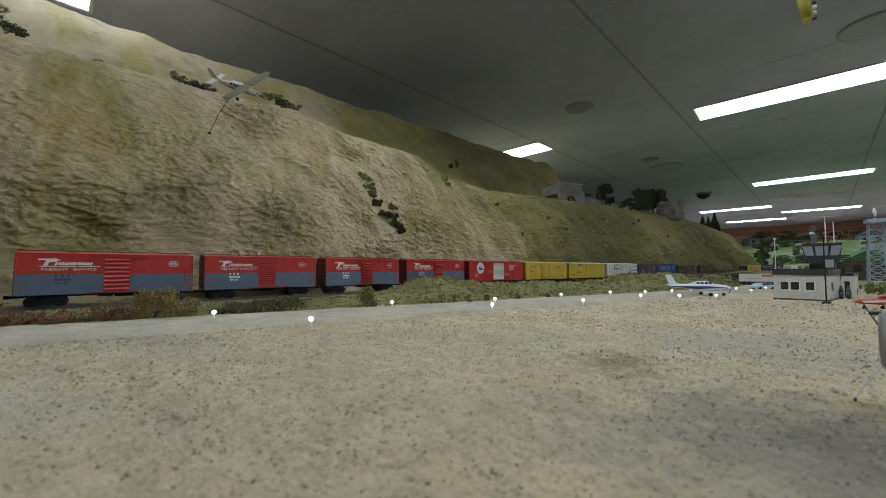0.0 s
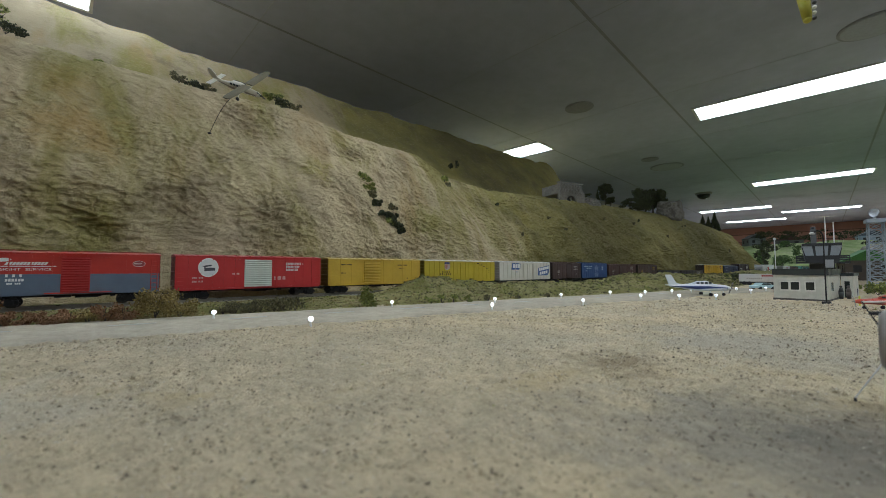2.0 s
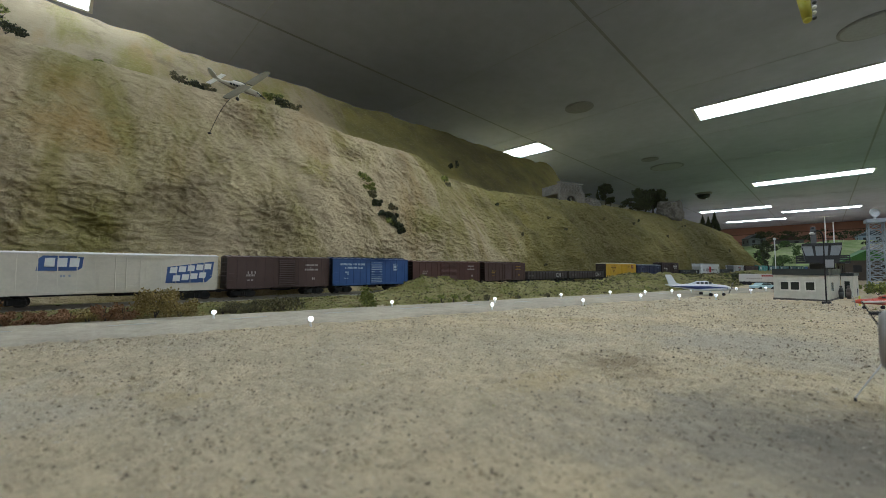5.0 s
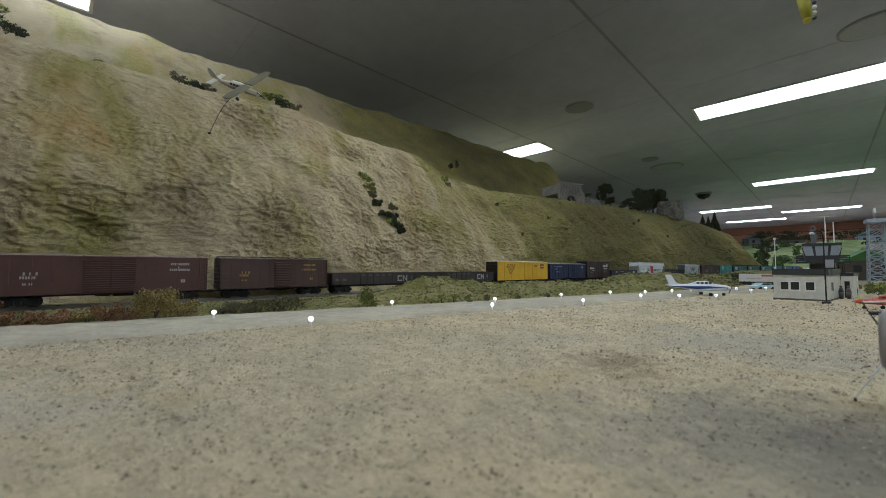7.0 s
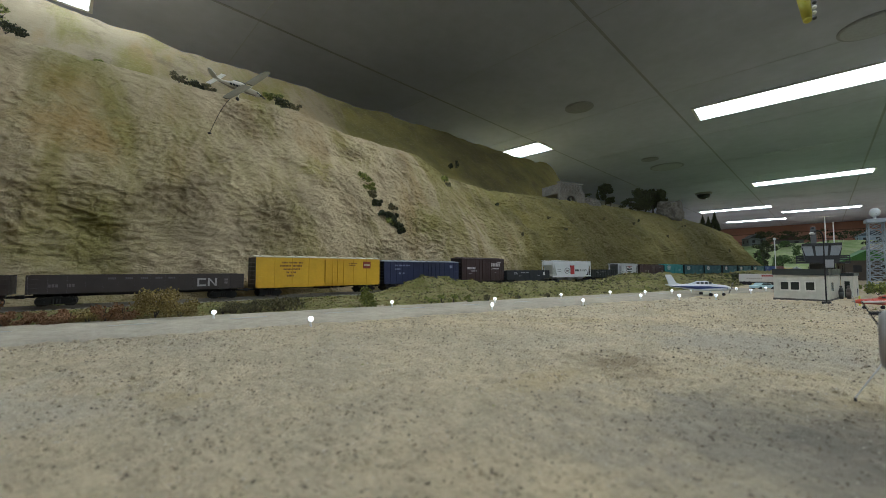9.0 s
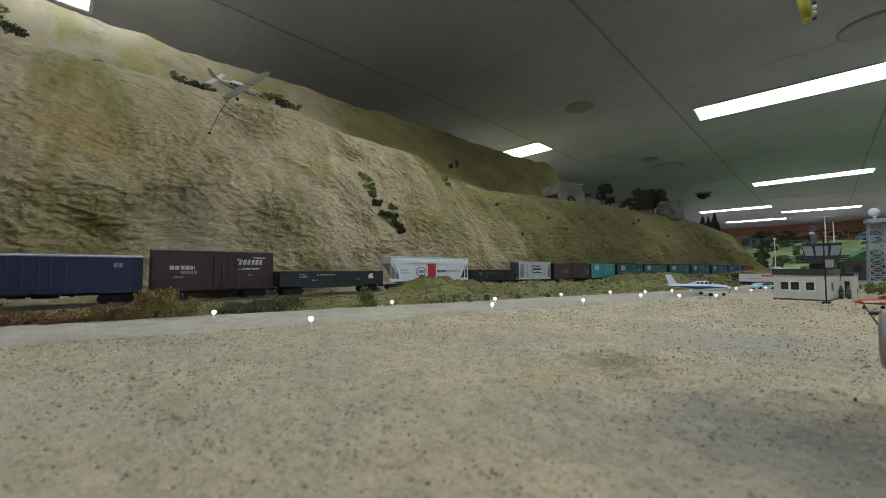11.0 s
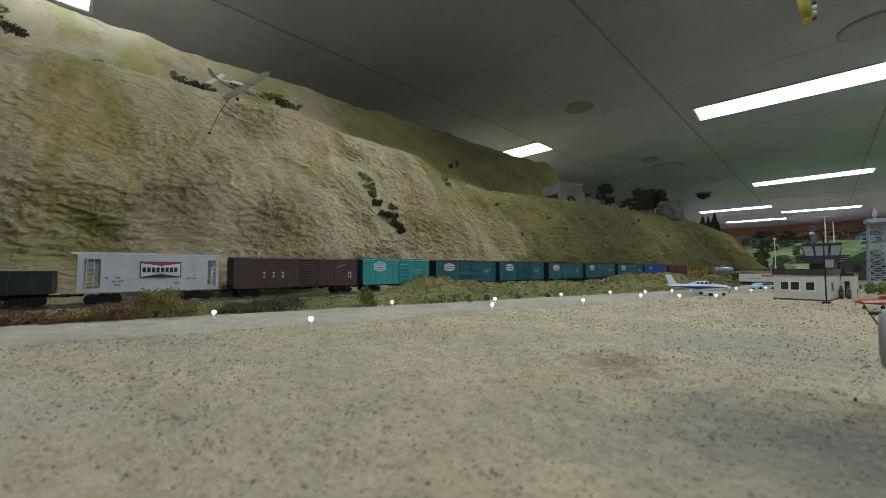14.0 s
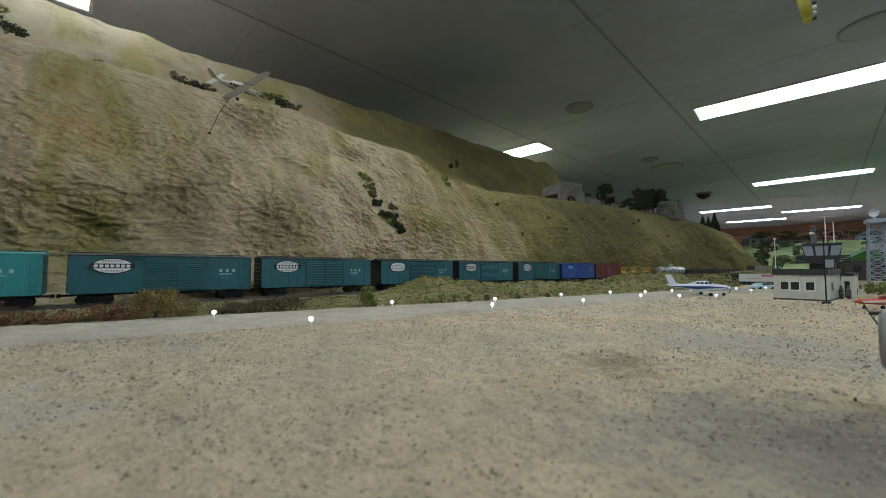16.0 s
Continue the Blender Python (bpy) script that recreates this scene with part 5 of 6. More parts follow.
def verge_plants():
    rng = random.Random(5)
    k = 0
    for x in np.arange(-0.145, 0.012, 0.0125):
        k += 1
        tone = "rust" if x < -0.03 or rng.random() < 0.3 else "straw"
        hgt = rng.uniform(0.0065, 0.010) * (1.3 if x < -0.07 else 1)
        bush((x, 0.457 - 0.19 * x + rng.uniform(-0.006, 0.006), 0.0), (0.0105, 0.009, hgt), tone, "low rust-brown dry bush beside the runway", k, 420, 0.0012)
    bush((0.028, 0.462, 0.001), (0.018, 0.012, 0.0155), "straw", "tall straw-yellow bush beside the runway", 71, 1300, 0.0013)
    bush((0.047, 0.452, 0.0), (0.015, 0.011, 0.010), "straw", "straw-yellow bush beside the runway", 72, 700, 0.0012)
    for i, x in enumerate((0.085, 0.098, 0.11, 0.122, 0.134, 0.146, 0.156)):
        bush((x, 0.472 - 0.19 * x + 0.008 * (i % 2), 0.0), (0.011, 0.008, 0.0075 + 0.003 * (i > 3)), "olive", "low olive-brown bush beside the track", 80 + i, 420, 0.0012)
    bush((0.232, 0.412, 0.0), (0.011, 0.009, 0.0155), "lime", "bright green bush beside the runway", 91, 650, 0.0014)
    for i, (x, y, s) in enumerate(((0.318, 0.392, 0.005), (0.335, 0.388, 0.006), (0.352, 0.384, 0.005), (0.375, 0.38, 0.004), (0.41, 0.373, 0.004), (0.47, 0.364, 0.004), (0.53, 0.352, 0.004))):
        bush((x, y, 0.001), (s * 1.8, s * 1.2, s * 1.2), "lime" if i < 4 else "olive", "small green moss clump on the bank", 100 + i, 220, 0.0013)
    for i, (x, y) in enumerate(((1.5, 0.31), (1.6, 0.30), (1.75, 0.30))):
        bush((x, y, 0.0), (0.035, 0.02, 0.018), "deep", "dark shrub at the end of the bank", 200 + i, 400, 0.004)
    # clumps that grow on the hillside
    rng = random.Random(11)
    spots = ((0.391, 0.243, "lime", 0.011), (0.397, 0.222, "lime", 0.011), (0.402, 0.205, "olive", 0.009), (0.405, 0.185, "deep", 0.009), (0.412, 0.165, "deep", 0.007), (0.447, 0.180, "olive", 0.008), (0.436, 0.155, "deep", 0.012), (0.445, 0.142, "deep", 0.012),
             (0.43, 0.147, "lime", 0.008), (0.452, 0.128, "deep", 0.008), (0.665, 0.292, "lime", 0.010), (0.672, 0.277, "olive", 0.009))
    for i, (x, z, tone, s) in enumerate(spots):
        y = hill_y(x, z) - 0.004
        s *= 1.3
        bush((x, y, z - s * 0.5), (s, 0.006, s * 0.75), tone, "dark green scrub clinging to the hillside" if tone == "deep" else "yellow-green scrub on the hillside", 130 + i, 420, 0.0024, "hillside scrub")
    for i, (x, y, z, tone, s) in enumerate(((0.075, 0.87, 0.402, "olive", 0.012), (0.1, 0.88, 0.404, "deep", 0.013), (0.126, 0.875, 0.402, "olive", 0.011), (0.245, 0.895, 0.432, "lime", 0.010), (0.258, 0.89, 0.428, "lime", 0.012), (0.27, 0.885, 0.42, "deep", 0.013),
                                          (0.285, 0.885, 0.414, "deep", 0.013), (0.3, 0.88, 0.412, "olive", 0.012), (-0.04, 0.87, 0.39, "lime", 0.009), (-0.03, 0.87, 0.388, "olive", 0.008), (-0.17, 0.93, 0.45, "lime", 0.022), (-0.155, 0.92, 0.432, "deep", 0.02))):
        bush((x, y, z + 0.014 - s * 0.6), (s * 1.2, s, s * 0.75), tone, "low scrub along the hill's crest", 160 + i, 340, 0.0022, "hillside scrub")
    for i, (x, y, z) in enumerate(((1.25, 1.35, 0.55), (1.33, 1.6, 0.68))):
        bush((x, y, z), (0.03, 0.02, 0.025), "deep", "dark shrub on the upper slope", 190 + i, 200, 0.004, "hillside scrub")


def hill_y(s, z):
    """Where the front slope stands at this height."""
    rows = hill_rows(s)[:FRONT]
    best = min(rows, key=lambda p: abs(p[2] - z))
    return best[1]


def pebbles():
    """Grains of gravel lying on the airfield."""
    rng = random.Random(3)
    for nm, tone, count, lo, hi, gate, lab in (("dark_grains", plain("dark_grain", (0.13, 0.1, 0.068), 0.9, 0, 0.5, 200), 14000, 0.00016, 0.00085, 0.02, "scattered dark gravel grains on the airfield"),
                                               ("brown_grains", plain("brown_grain", (0.22, 0.165, 0.098), 0.9, 0, 0.5, 200), 18000, 0.00018, 0.0008, -0.3, "scattered brown gravel grains on the airfield"),
                                               ("pale_grains", plain("pale_grain", (0.62, 0.54, 0.40), 0.9, 0, 0.4, 200), 16000, 0.0002, 0.00075, -0.3, "scattered pale gravel grains on the airfield"),
                                               ("soil_clods", M["ground"], 9000, 0.0004, 0.0017, -0.1, "small crumbs of sandy soil on the airfield"),
                                               ("moss_grains", LEAF["lime"], 40, 0.0006, 0.0011, -9.0, "tiny moss tufts on the airfield")):
        verts, faces = [], []
        for _ in range(count):
            az = rng.uniform(-2, 103)
            d = 0.075 + 0.68 * rng.random() ** 0.9
            x, y = d * math.cos(radians(az)), d * math.sin(radians(az))
            if y > 0.345 - 0.19 * x or (x > 0.74 and y < 0.14):
                continue
            spot = math.hypot(x - 0.193, y - 0.088) < 0.03 * rng.uniform(0.5, 1.2)
            if fbm(x * 14, y * 14, 5.0 + count, 3) + rng.uniform(-0.25, 0.25) < gate and not (spot and nm == "dark_grains"):
                continue
            s = (lo + (hi - lo) * rng.random() ** 2.6) * (0.5 + 2.1 * d)
            z = 0.0012 * fbm(x * 9, y * 9, 0.3) - 0.0003
            k = len(verts)
            a = rng.uniform(0, 6.3)
            for j in range(4):
                t = a + j * 1.571 + rng.uniform(-0.6, 0.6)
                verts.append((x + s * math.cos(t), y + s * math.sin(t) * rng.uniform(0.6, 1), z))
            verts.append((x + s * rng.uniform(-0.4, 0.4), y + s * rng.uniform(-0.3, 0.3), z + s * rng.uniform(0.5, 1.1)))
            faces += [(k + j, k + (j + 1) % 4, k + 4) for j in range(4)]
        me = bpy.data.meshes.new(nm)
        me.from_pydata(verts, [], faces)
        me.materials.append(tone)
        tagged(new(nm, me), lab, "gravel", kind="stuff")


def runway_lights():
    e = empty("runway_light", "small glowing white runway light on a post", "runway light", "runway lights")
    bm = bmesh.new()
    rod(bm, (0, 0, -0.001), (0, 0, 0.004), 0.0011, 8, 0.0008)
    part("post", bm, "white", e)
    bm = bmesh.new()
    ball(bm, (0, 0, 0.0060), 0.0022, 14, 10)
    part("globe", bm, "globe", e, "glowing white globe", True)
    spots = ((0.069, 0.411), (0.12, 0.304), (0.256, 0.392), (0.326, 0.29), (0.391, 0.343), (0.538, 0.332), (0.461, 0.252), (0.659, 0.309), (0.611, 0.239), (0.721, 0.274), (0.791, 0.253), (0.656, 0.2), (0.858, 0.24), (0.7, 0.163),
             (0.93, 0.16), (0.97, 0.19), (1.05, 0.155), (1.0, 0.21))
    e.matrix_basis = pose(*spots[0], 0.001)
    for x, y in spots[1:]:
        copy_thing(e, pose(x, y, 0.001))


def portal():
    e = empty("tunnel_portal", "weathered grey stone tunnel portal on the crest", "tunnel portal", "", pose(1.385, 0.805, 0.303, 0, 0, -14))
    # local x across the mouth, y into the hill
    bm = bmesh.new()
    w, h, r = 0.062, 0.090, 0.024
    pts = [(-w, -0.02), (-w, h), (w, h), (w, -0.02), (r, -0.02), (r, 0.02)]
    pts += [(r * math.cos(a), 0.02 + r * math.sin(a)) for a in np.linspace(0.3, math.pi - 0.3, 7)] + [(-r, 0.02), (-r, -0.02)]
    prism(bm, pts, -0.005, 0.006)
    part("face_wall", bm, "rock", e)
    # black panel behind the arch stands in for the unlit inside
    bm = bmesh.new()
    prism(bm, pts[4:], 0.02, 0.03)
    part("tunnel_mouth", bm, "black", e, "black panel for the dark inside the tunnel mouth")
    rng = random.Random(2)
    for row in range(4):
        for i in range(8):
            x = -w + 0.004 + i * 0.0157 + (row % 2) * 0.004
            z = 0.054 + row * 0.0088
            if x + 0.014 > w:
                continue
            bm = bmesh.new()
            box(bm, x, x + 0.0145, -0.0075 - rng.random() * 0.001, -0.004, z, z + 0.008)
            bevel(bm, 0.0008)
            part("stone", bm, "rock", e)
    bm = bmesh.new()
    box(bm, -w - 0.004, w + 0.004, -0.009, 0.008, h, h + 0.006)
    box(bm, -w, w, -0.008, -0.004, 0.0505, 0.0535)
    part("coping", bm, "rock", e)
    bm = bmesh.new()
    prism(bm, [(w, -0.03), (w, h - 0.004), (w + 0.02, h * 0.62), (w + 0.028, 0.0), (w + 0.028, -0.03)], 0.0, 0.05)
    part("wing_wall", bm, "rock", e)
    bm = bmesh.new()
    box(bm, -w + 0.003, w - 0.003, 0.006, 0.10, 0.05, h - 0.002)
    part("roof_slab", bm, "rock", e)


def crag(pos, size, seed, label):
    bm = bmesh.new()
    bmesh.ops.create_icosphere(bm, subdivisions=4, radius=1)
    for v in bm.verts:
        p = v.co.copy()
        k = 1 + 0.25 * fbm(p.x * 2.2 + seed, p.y * 2.2, p.z * 0.7, 4) - 0.14 * abs(fbm(p.x * 6 + seed, p.y * 6, p.z * 0.8, 2))
        sq = max(abs(p.x), abs(p.y), abs(p.z)) ** -0.55
        v.co = Vector((p.x * size[0], p.y * size[1], p.z * size[2])) * k * sq + Vector(pos)
    thing("rock_outcrop", bm, "rock", label, "rock")


def crest_growth():
    crag((2.21, 0.70, 0.352), (0.08, 0.05, 0.058), 1.0, "pale grey rock outcrop on the hill's crest")
    crag((1.53, 0.80, 0.322), (0.06, 0.035, 0.03), 4.0, "grey rubble rock beside the tunnel portal")
    k = 300
    for x, dy, h, sp, con in ((1.62, 0.0, 0.10, 0.032, False), (1.58, 0.01, 0.075, 0.016, True), (1.66, 0.0, 0.05, 0.026, False), (1.5, 0.03, 0.05, 0.04, False), (1.83, 0.0, 0.065, 0.05, False), (1.9, 0.01, 0.045, 0.045, False), (2.0, 0.02, 0.06, 0.04, False),
                              (2.08, 0.05, 0.15, 0.055, False), (2.15, 0.05, 0.16, 0.055, False), (2.22, 0.06, 0.15, 0.05, False), (2.34, 0.01, 0.10, 0.018, True), (2.58, 0.01, 0.07, 0.022, True), (2.68, -0.01, 0.11, 0.026, True), (2.74, 0.0, 0.07, 0.02, True), (2.62, 0.0, 0.07, 0.02, True)):
        k += 1
        c = crest_point(x)
        tree((x, c[1] + dy, c[2] - 0.012), h, sp, "deep", "dark pine on the hill's crest" if con else "dark leafy tree on the hill's crest", k, con, n=900)
    # scrub patches down the shaded slope
    rng = random.Random(17)
    for i in range(13):
        x = rng.uniform(0.75, 2.5)
        z = rng.uniform(0.05, 0.28)
        sz = rng.uniform(0.004, 0.009) * (0.7 + 0.4 * x)
        bush((x, hill_y(x, z) - 0.002, z), (sz, 0.004, sz * 0.6), rng.choice(("deep", "olive", "olive")), "small dark scrub patch on the slope", 700 + i, 90, 0.0028, "hillside scrub")


# ---- airfield ----
def terminal():
    e = empty("airport_office", "cream block airport office with flat black roof", "building", "", pose(0.797, 0.108, 0, 0, 0, -93.5))
    # local x along the front, y to the back
    w, dp, h = 0.0615, 0.12, 0.0385
    cream = plain("cream_wall", (0.62, 0.6, 0.52), 0.85, 0, 0.35, 90, 0.4)
    win = ((0.0086, 0.0178), (0.0203, 0.0301), (0.0375, 0.0470))
    z0, z1 = 0.0155, 0.0275

    def panel(nm, b, mat=cream, lab="", par=e):
        bm = bmesh.new()
        box(bm, *b)
        return part(nm, bm, mat, par, lab)
    xs = [0.0] + [v for p in win for v in p] + [w]
    bm = bmesh.new()
    box(bm, 0, w, 0, 0.002, 0, z0)
    box(bm, 0, w, 0, 0.002, z1, h)
    for i in range(0, len(xs), 2):
        box(bm, xs[i], xs[i + 1], 0, 0.002, z0, z1)
    part("front_wall", bm, cream, e)
    panel("side_wall", (w - 0.002, w, 0.002, dp, 0, h))
    panel("side_wall", (0, 0.002, 0.002, dp, 0, h))
    panel("back_wall", (0.002, w - 0.002, dp - 0.002, dp, 0, h))
    panel("floor_slab", (-0.001, w + 0.001, -0.001, dp + 0.001, -0.002, 0.002), paint((0.08, 0.07, 0.06)), "dark plinth")
    panel("roof_fascia", (-0.0012, w + 0.0012, -0.0012, dp + 0.001, h, 0.0478), paint((0.03, 0.035, 0.032)), "black flat roof fascia")
    glass = plain("dark_glass", (0.03, 0.035, 0.03), 0.15, 0, 0.2, 60)
    for a, b in win:
        wd = panel("window", (a, b, 0.0008, 0.0014, z0, z1), glass, "dark window pane")
        bm = bmesh.new()
        for q in ((a - 0.0012, a, z0 - 0.0012, z1 + 0.001), (b, b + 0.0012, z0 - 0.0012, z1 + 0.001), (a, b, z1, z1 + 0.001), (a - 0.0012, b + 0.0012, z0 - 0.0022, z0)):
            box(bm, q[0], q[1], -0.0008, 0.0004, q[2], q[3])
        part("frame", bm, paint((0.72, 0.7, 0.62)), wd)
    panel("side_window", (w, w + 0.0006, 0.03, 0.045, 0.014, 0.027), plain("side_glass", (0.25, 0.28, 0.26), 0.2))
    # entrance wing at the back
    a = panel("entrance_wing", (w, w + 0.014, 0.13, 0.2, 0, 0.036), cream, "white entrance wing")
    # the doorway's dark inside is a dark panel on the solid wing
    panel("door", (w + 0.004, w + 0.010, 0.1292, 0.1299, 0.0, 0.027), glass, "dark panel for the unlit inside of an open doorway", a)
    panel("wing_fascia", (w - 0.001, w + 0.015, 0.129, 0.201, 0.036, 0.041), paint((0.03, 0.035, 0.032)), "", a)


def control_tower():
    e = empty("control_tower", "black control tower cab with grey windows", "control tower", "", pose(1.30, 0.085, -0.005, 0, 0, -84))
    blk = paint((0.03, 0.03, 0.032))
    bm = bmesh.new()
    box(bm, -0.022, 0.022, -0.018, 0.022, 0.0045, 0.066)
    part("shaft", bm, blk, e)
    bm = bmesh.new()
    box(bm, -0.0455, 0.0455, -0.034, 0.034, 0.066, 0.070)
    part("deck", bm, blk, e)
    for z in (0.0745, 0.079, 0.0835):
        for y in (-0.034, 0.034):
            bm = bmesh.new()
            box(bm, -0.0455, 0.0455, y - 0.0006, y + 0.0006, z - 0.0011, z + 0.0011)
            part("rail", bm, blk, e)
    for x in (-0.0445, -0.015, 0.015, 0.0445):
        bm = bmesh.new()
        box(bm, x - 0.0008, x + 0.0008, -0.034, -0.0325, 0.070, 0.0845)
        part("rail_post", bm, blk, e)
    pane = plain("cab_glass", (0.32, 0.34, 0.36), 0.2, 0, 0.3, 40)
    for k, (x0, x1) in enumerate(((-0.028, -0.0135), (-0.0095, 0.0095), (0.0135, 0.028))):
        bm = bmesh.new()
        vs = box(bm, x0, x1, -0.024, -0.0225, 0.0845, 0.108)
        for v in vs[4:]:
            v.co.x *= 1.22
            v.co.y *= 1.18
        part("window", bm, pane, e, "grey cab window")
    bm = bmesh.new()
    vs = box(bm, -0.0285, 0.0285, -0.0215, 0.026, 0.070, 0.109)
    for v in vs[4:]:
        v.co.x *= 1.22
        v.co.y *= 1.18
    part("cab", bm, blk, e)
    bm = bmesh.new()
    box(bm, -0.034, 0.034, -0.030, 0.032, 0.109, 0.1145)
    part("roof", bm, blk, e)
    for x, h in ((0.009, 0.066), (0.023, 0.052)):
        bm = bmesh.new()
        rod(bm, (x, 0, 0.1145), (x, 0, 0.1145 + h), 0.0011, 7)
        if h > 0.06:
            rod(bm, (x - 0.016, 0, 0.1145 + h), (x + 0.02, 0, 0.1145 + h), 0.0006, 6)
        part("aerial", bm, "white", e)
    bm = bmesh.new()
    bmesh.ops.create_cone(bm, cap_ends=False, segments=16, radius1=0.0042, radius2=0.0042, depth=0.002, matrix=pose(0.033, -0.02, 0.119, 90))
    bm.faces.ensure_lookup_table()
    part("ring_aerial", bm, "white", e)
    bm = bmesh.new()
    box(bm, -0.017, -0.007, 0.0, 0.012, 0.1145, 0.152)
    ball(bm, (-0.012, 0.006, 0.155), 0.005, 10, 6, 0.6)
    part("grey_stack", bm, paint((0.12, 0.12, 0.12)), e, "grey chimney stack")


def radar_tower():
    e = empty("radar_tower", "grey lattice radar tower with round dish", "radar tower", "", pose(1.3, -0.004, 0, 0, 0, 8))
    grey = paint((0.3, 0.33, 0.36))
    w0, w1, top = 0.0155, 0.0115, 0.152

    def leg(k, z):
        w = w0 + (w1 - w0) * z / top
        return Vector((w * (1, 1, -1, -1)[k], w * (1, -1, -1, 1)[k], z))
    for k in range(4):
        bm = bmesh.new()
        rod(bm, leg(k, -0.002), leg(k, top), 0.0014, 6)
        part("leg", bm, grey, e)
    n = 10
    for i in range(n):
        bm = bmesh.new()
        za, zb = top * i / n, top * (i + 1) / n
        for k in range(4):
            j = (k + 1) % 4
            rod(bm, leg(k, za), leg(j, zb), 0.0007, 5)
            rod(bm, leg(j, za), leg(k, zb), 0.0007, 5)
            rod(bm, leg(k, zb), leg(j, zb), 0.0008, 5)
        part("bracing", bm, grey, e)
    bm = bmesh.new()
    box(bm, -0.016, 0.016, -0.016, 0.016, top, top + 0.009)
    bevel(bm, 0.001)
    part("platform", bm, grey, e)
    bm = bmesh.new()
    rod(bm, (0, 0, 0), (0, 0, 0.006), 0.0022, 8)
    bmesh.ops.create_uvsphere(bm, u_segments=20, v_segments=12, radius=0.0105, matrix=pose(0, 0, 0.0155))
    cut = [v for v in bm.verts if v.co.z > 0.006 and v.co.x > 0.0042 and abs(v.co.length) > 0.004]
    bmesh.ops.delete(bm, geom=cut, context="VERTS")
    for v in bm.verts:
        if v.co.z > 0.0061:
            v.co.x = v.co.x * 0.42 + 0.001
    rod(bm, (-0.003, 0, 0.0155), (0.009, 0, 0.0155), 0.0007, 6)
    d = part("dish", bm, plain("dish_metal", (0.62, 0.64, 0.66), 0.35, 0.3), e, "silver radar dish, turning")
    d.matrix_basis = pose(0, 0, top + 0.009)
    return d


def lamp_post(pos, h, tone, label, arm=True):
    e = empty("lamp_post", label, "lamp post", "", pose(*pos))
    bm = bmesh.new()
    rod(bm, (0, 0, -0.001), (0, 0, h), 0.0009, 8, 0.0007)
    if arm:
        last = Vector((0, 0, h))
        for k in range(1, 8):
            a = k / 7 * math.pi * 0.75
            p = Vector((0, 0.0055 * (1 - math.cos(a)), h + 0.010 * math.sin(a)))
            rod(bm, last, p, 0.0009, 6)
            last = p
    part("post", bm, tone, e)
    bm = bmesh.new()
    box(bm, -0.0045, 0.0045, -0.0045, 0.0045, -0.001, 0.0022)
    part("base", bm, "black", e)
    bm = bmesh.new()
    if arm:
        ball(bm, tuple(last + Vector((0, 0.0015, -0.001))), 0.003, 10, 8, 0.7)
    else:
        ball(bm, (0, 0, h + 0.001), 0.0026, 10, 8)
    part("lamp_head", bm, "white", e, "white lamp head")


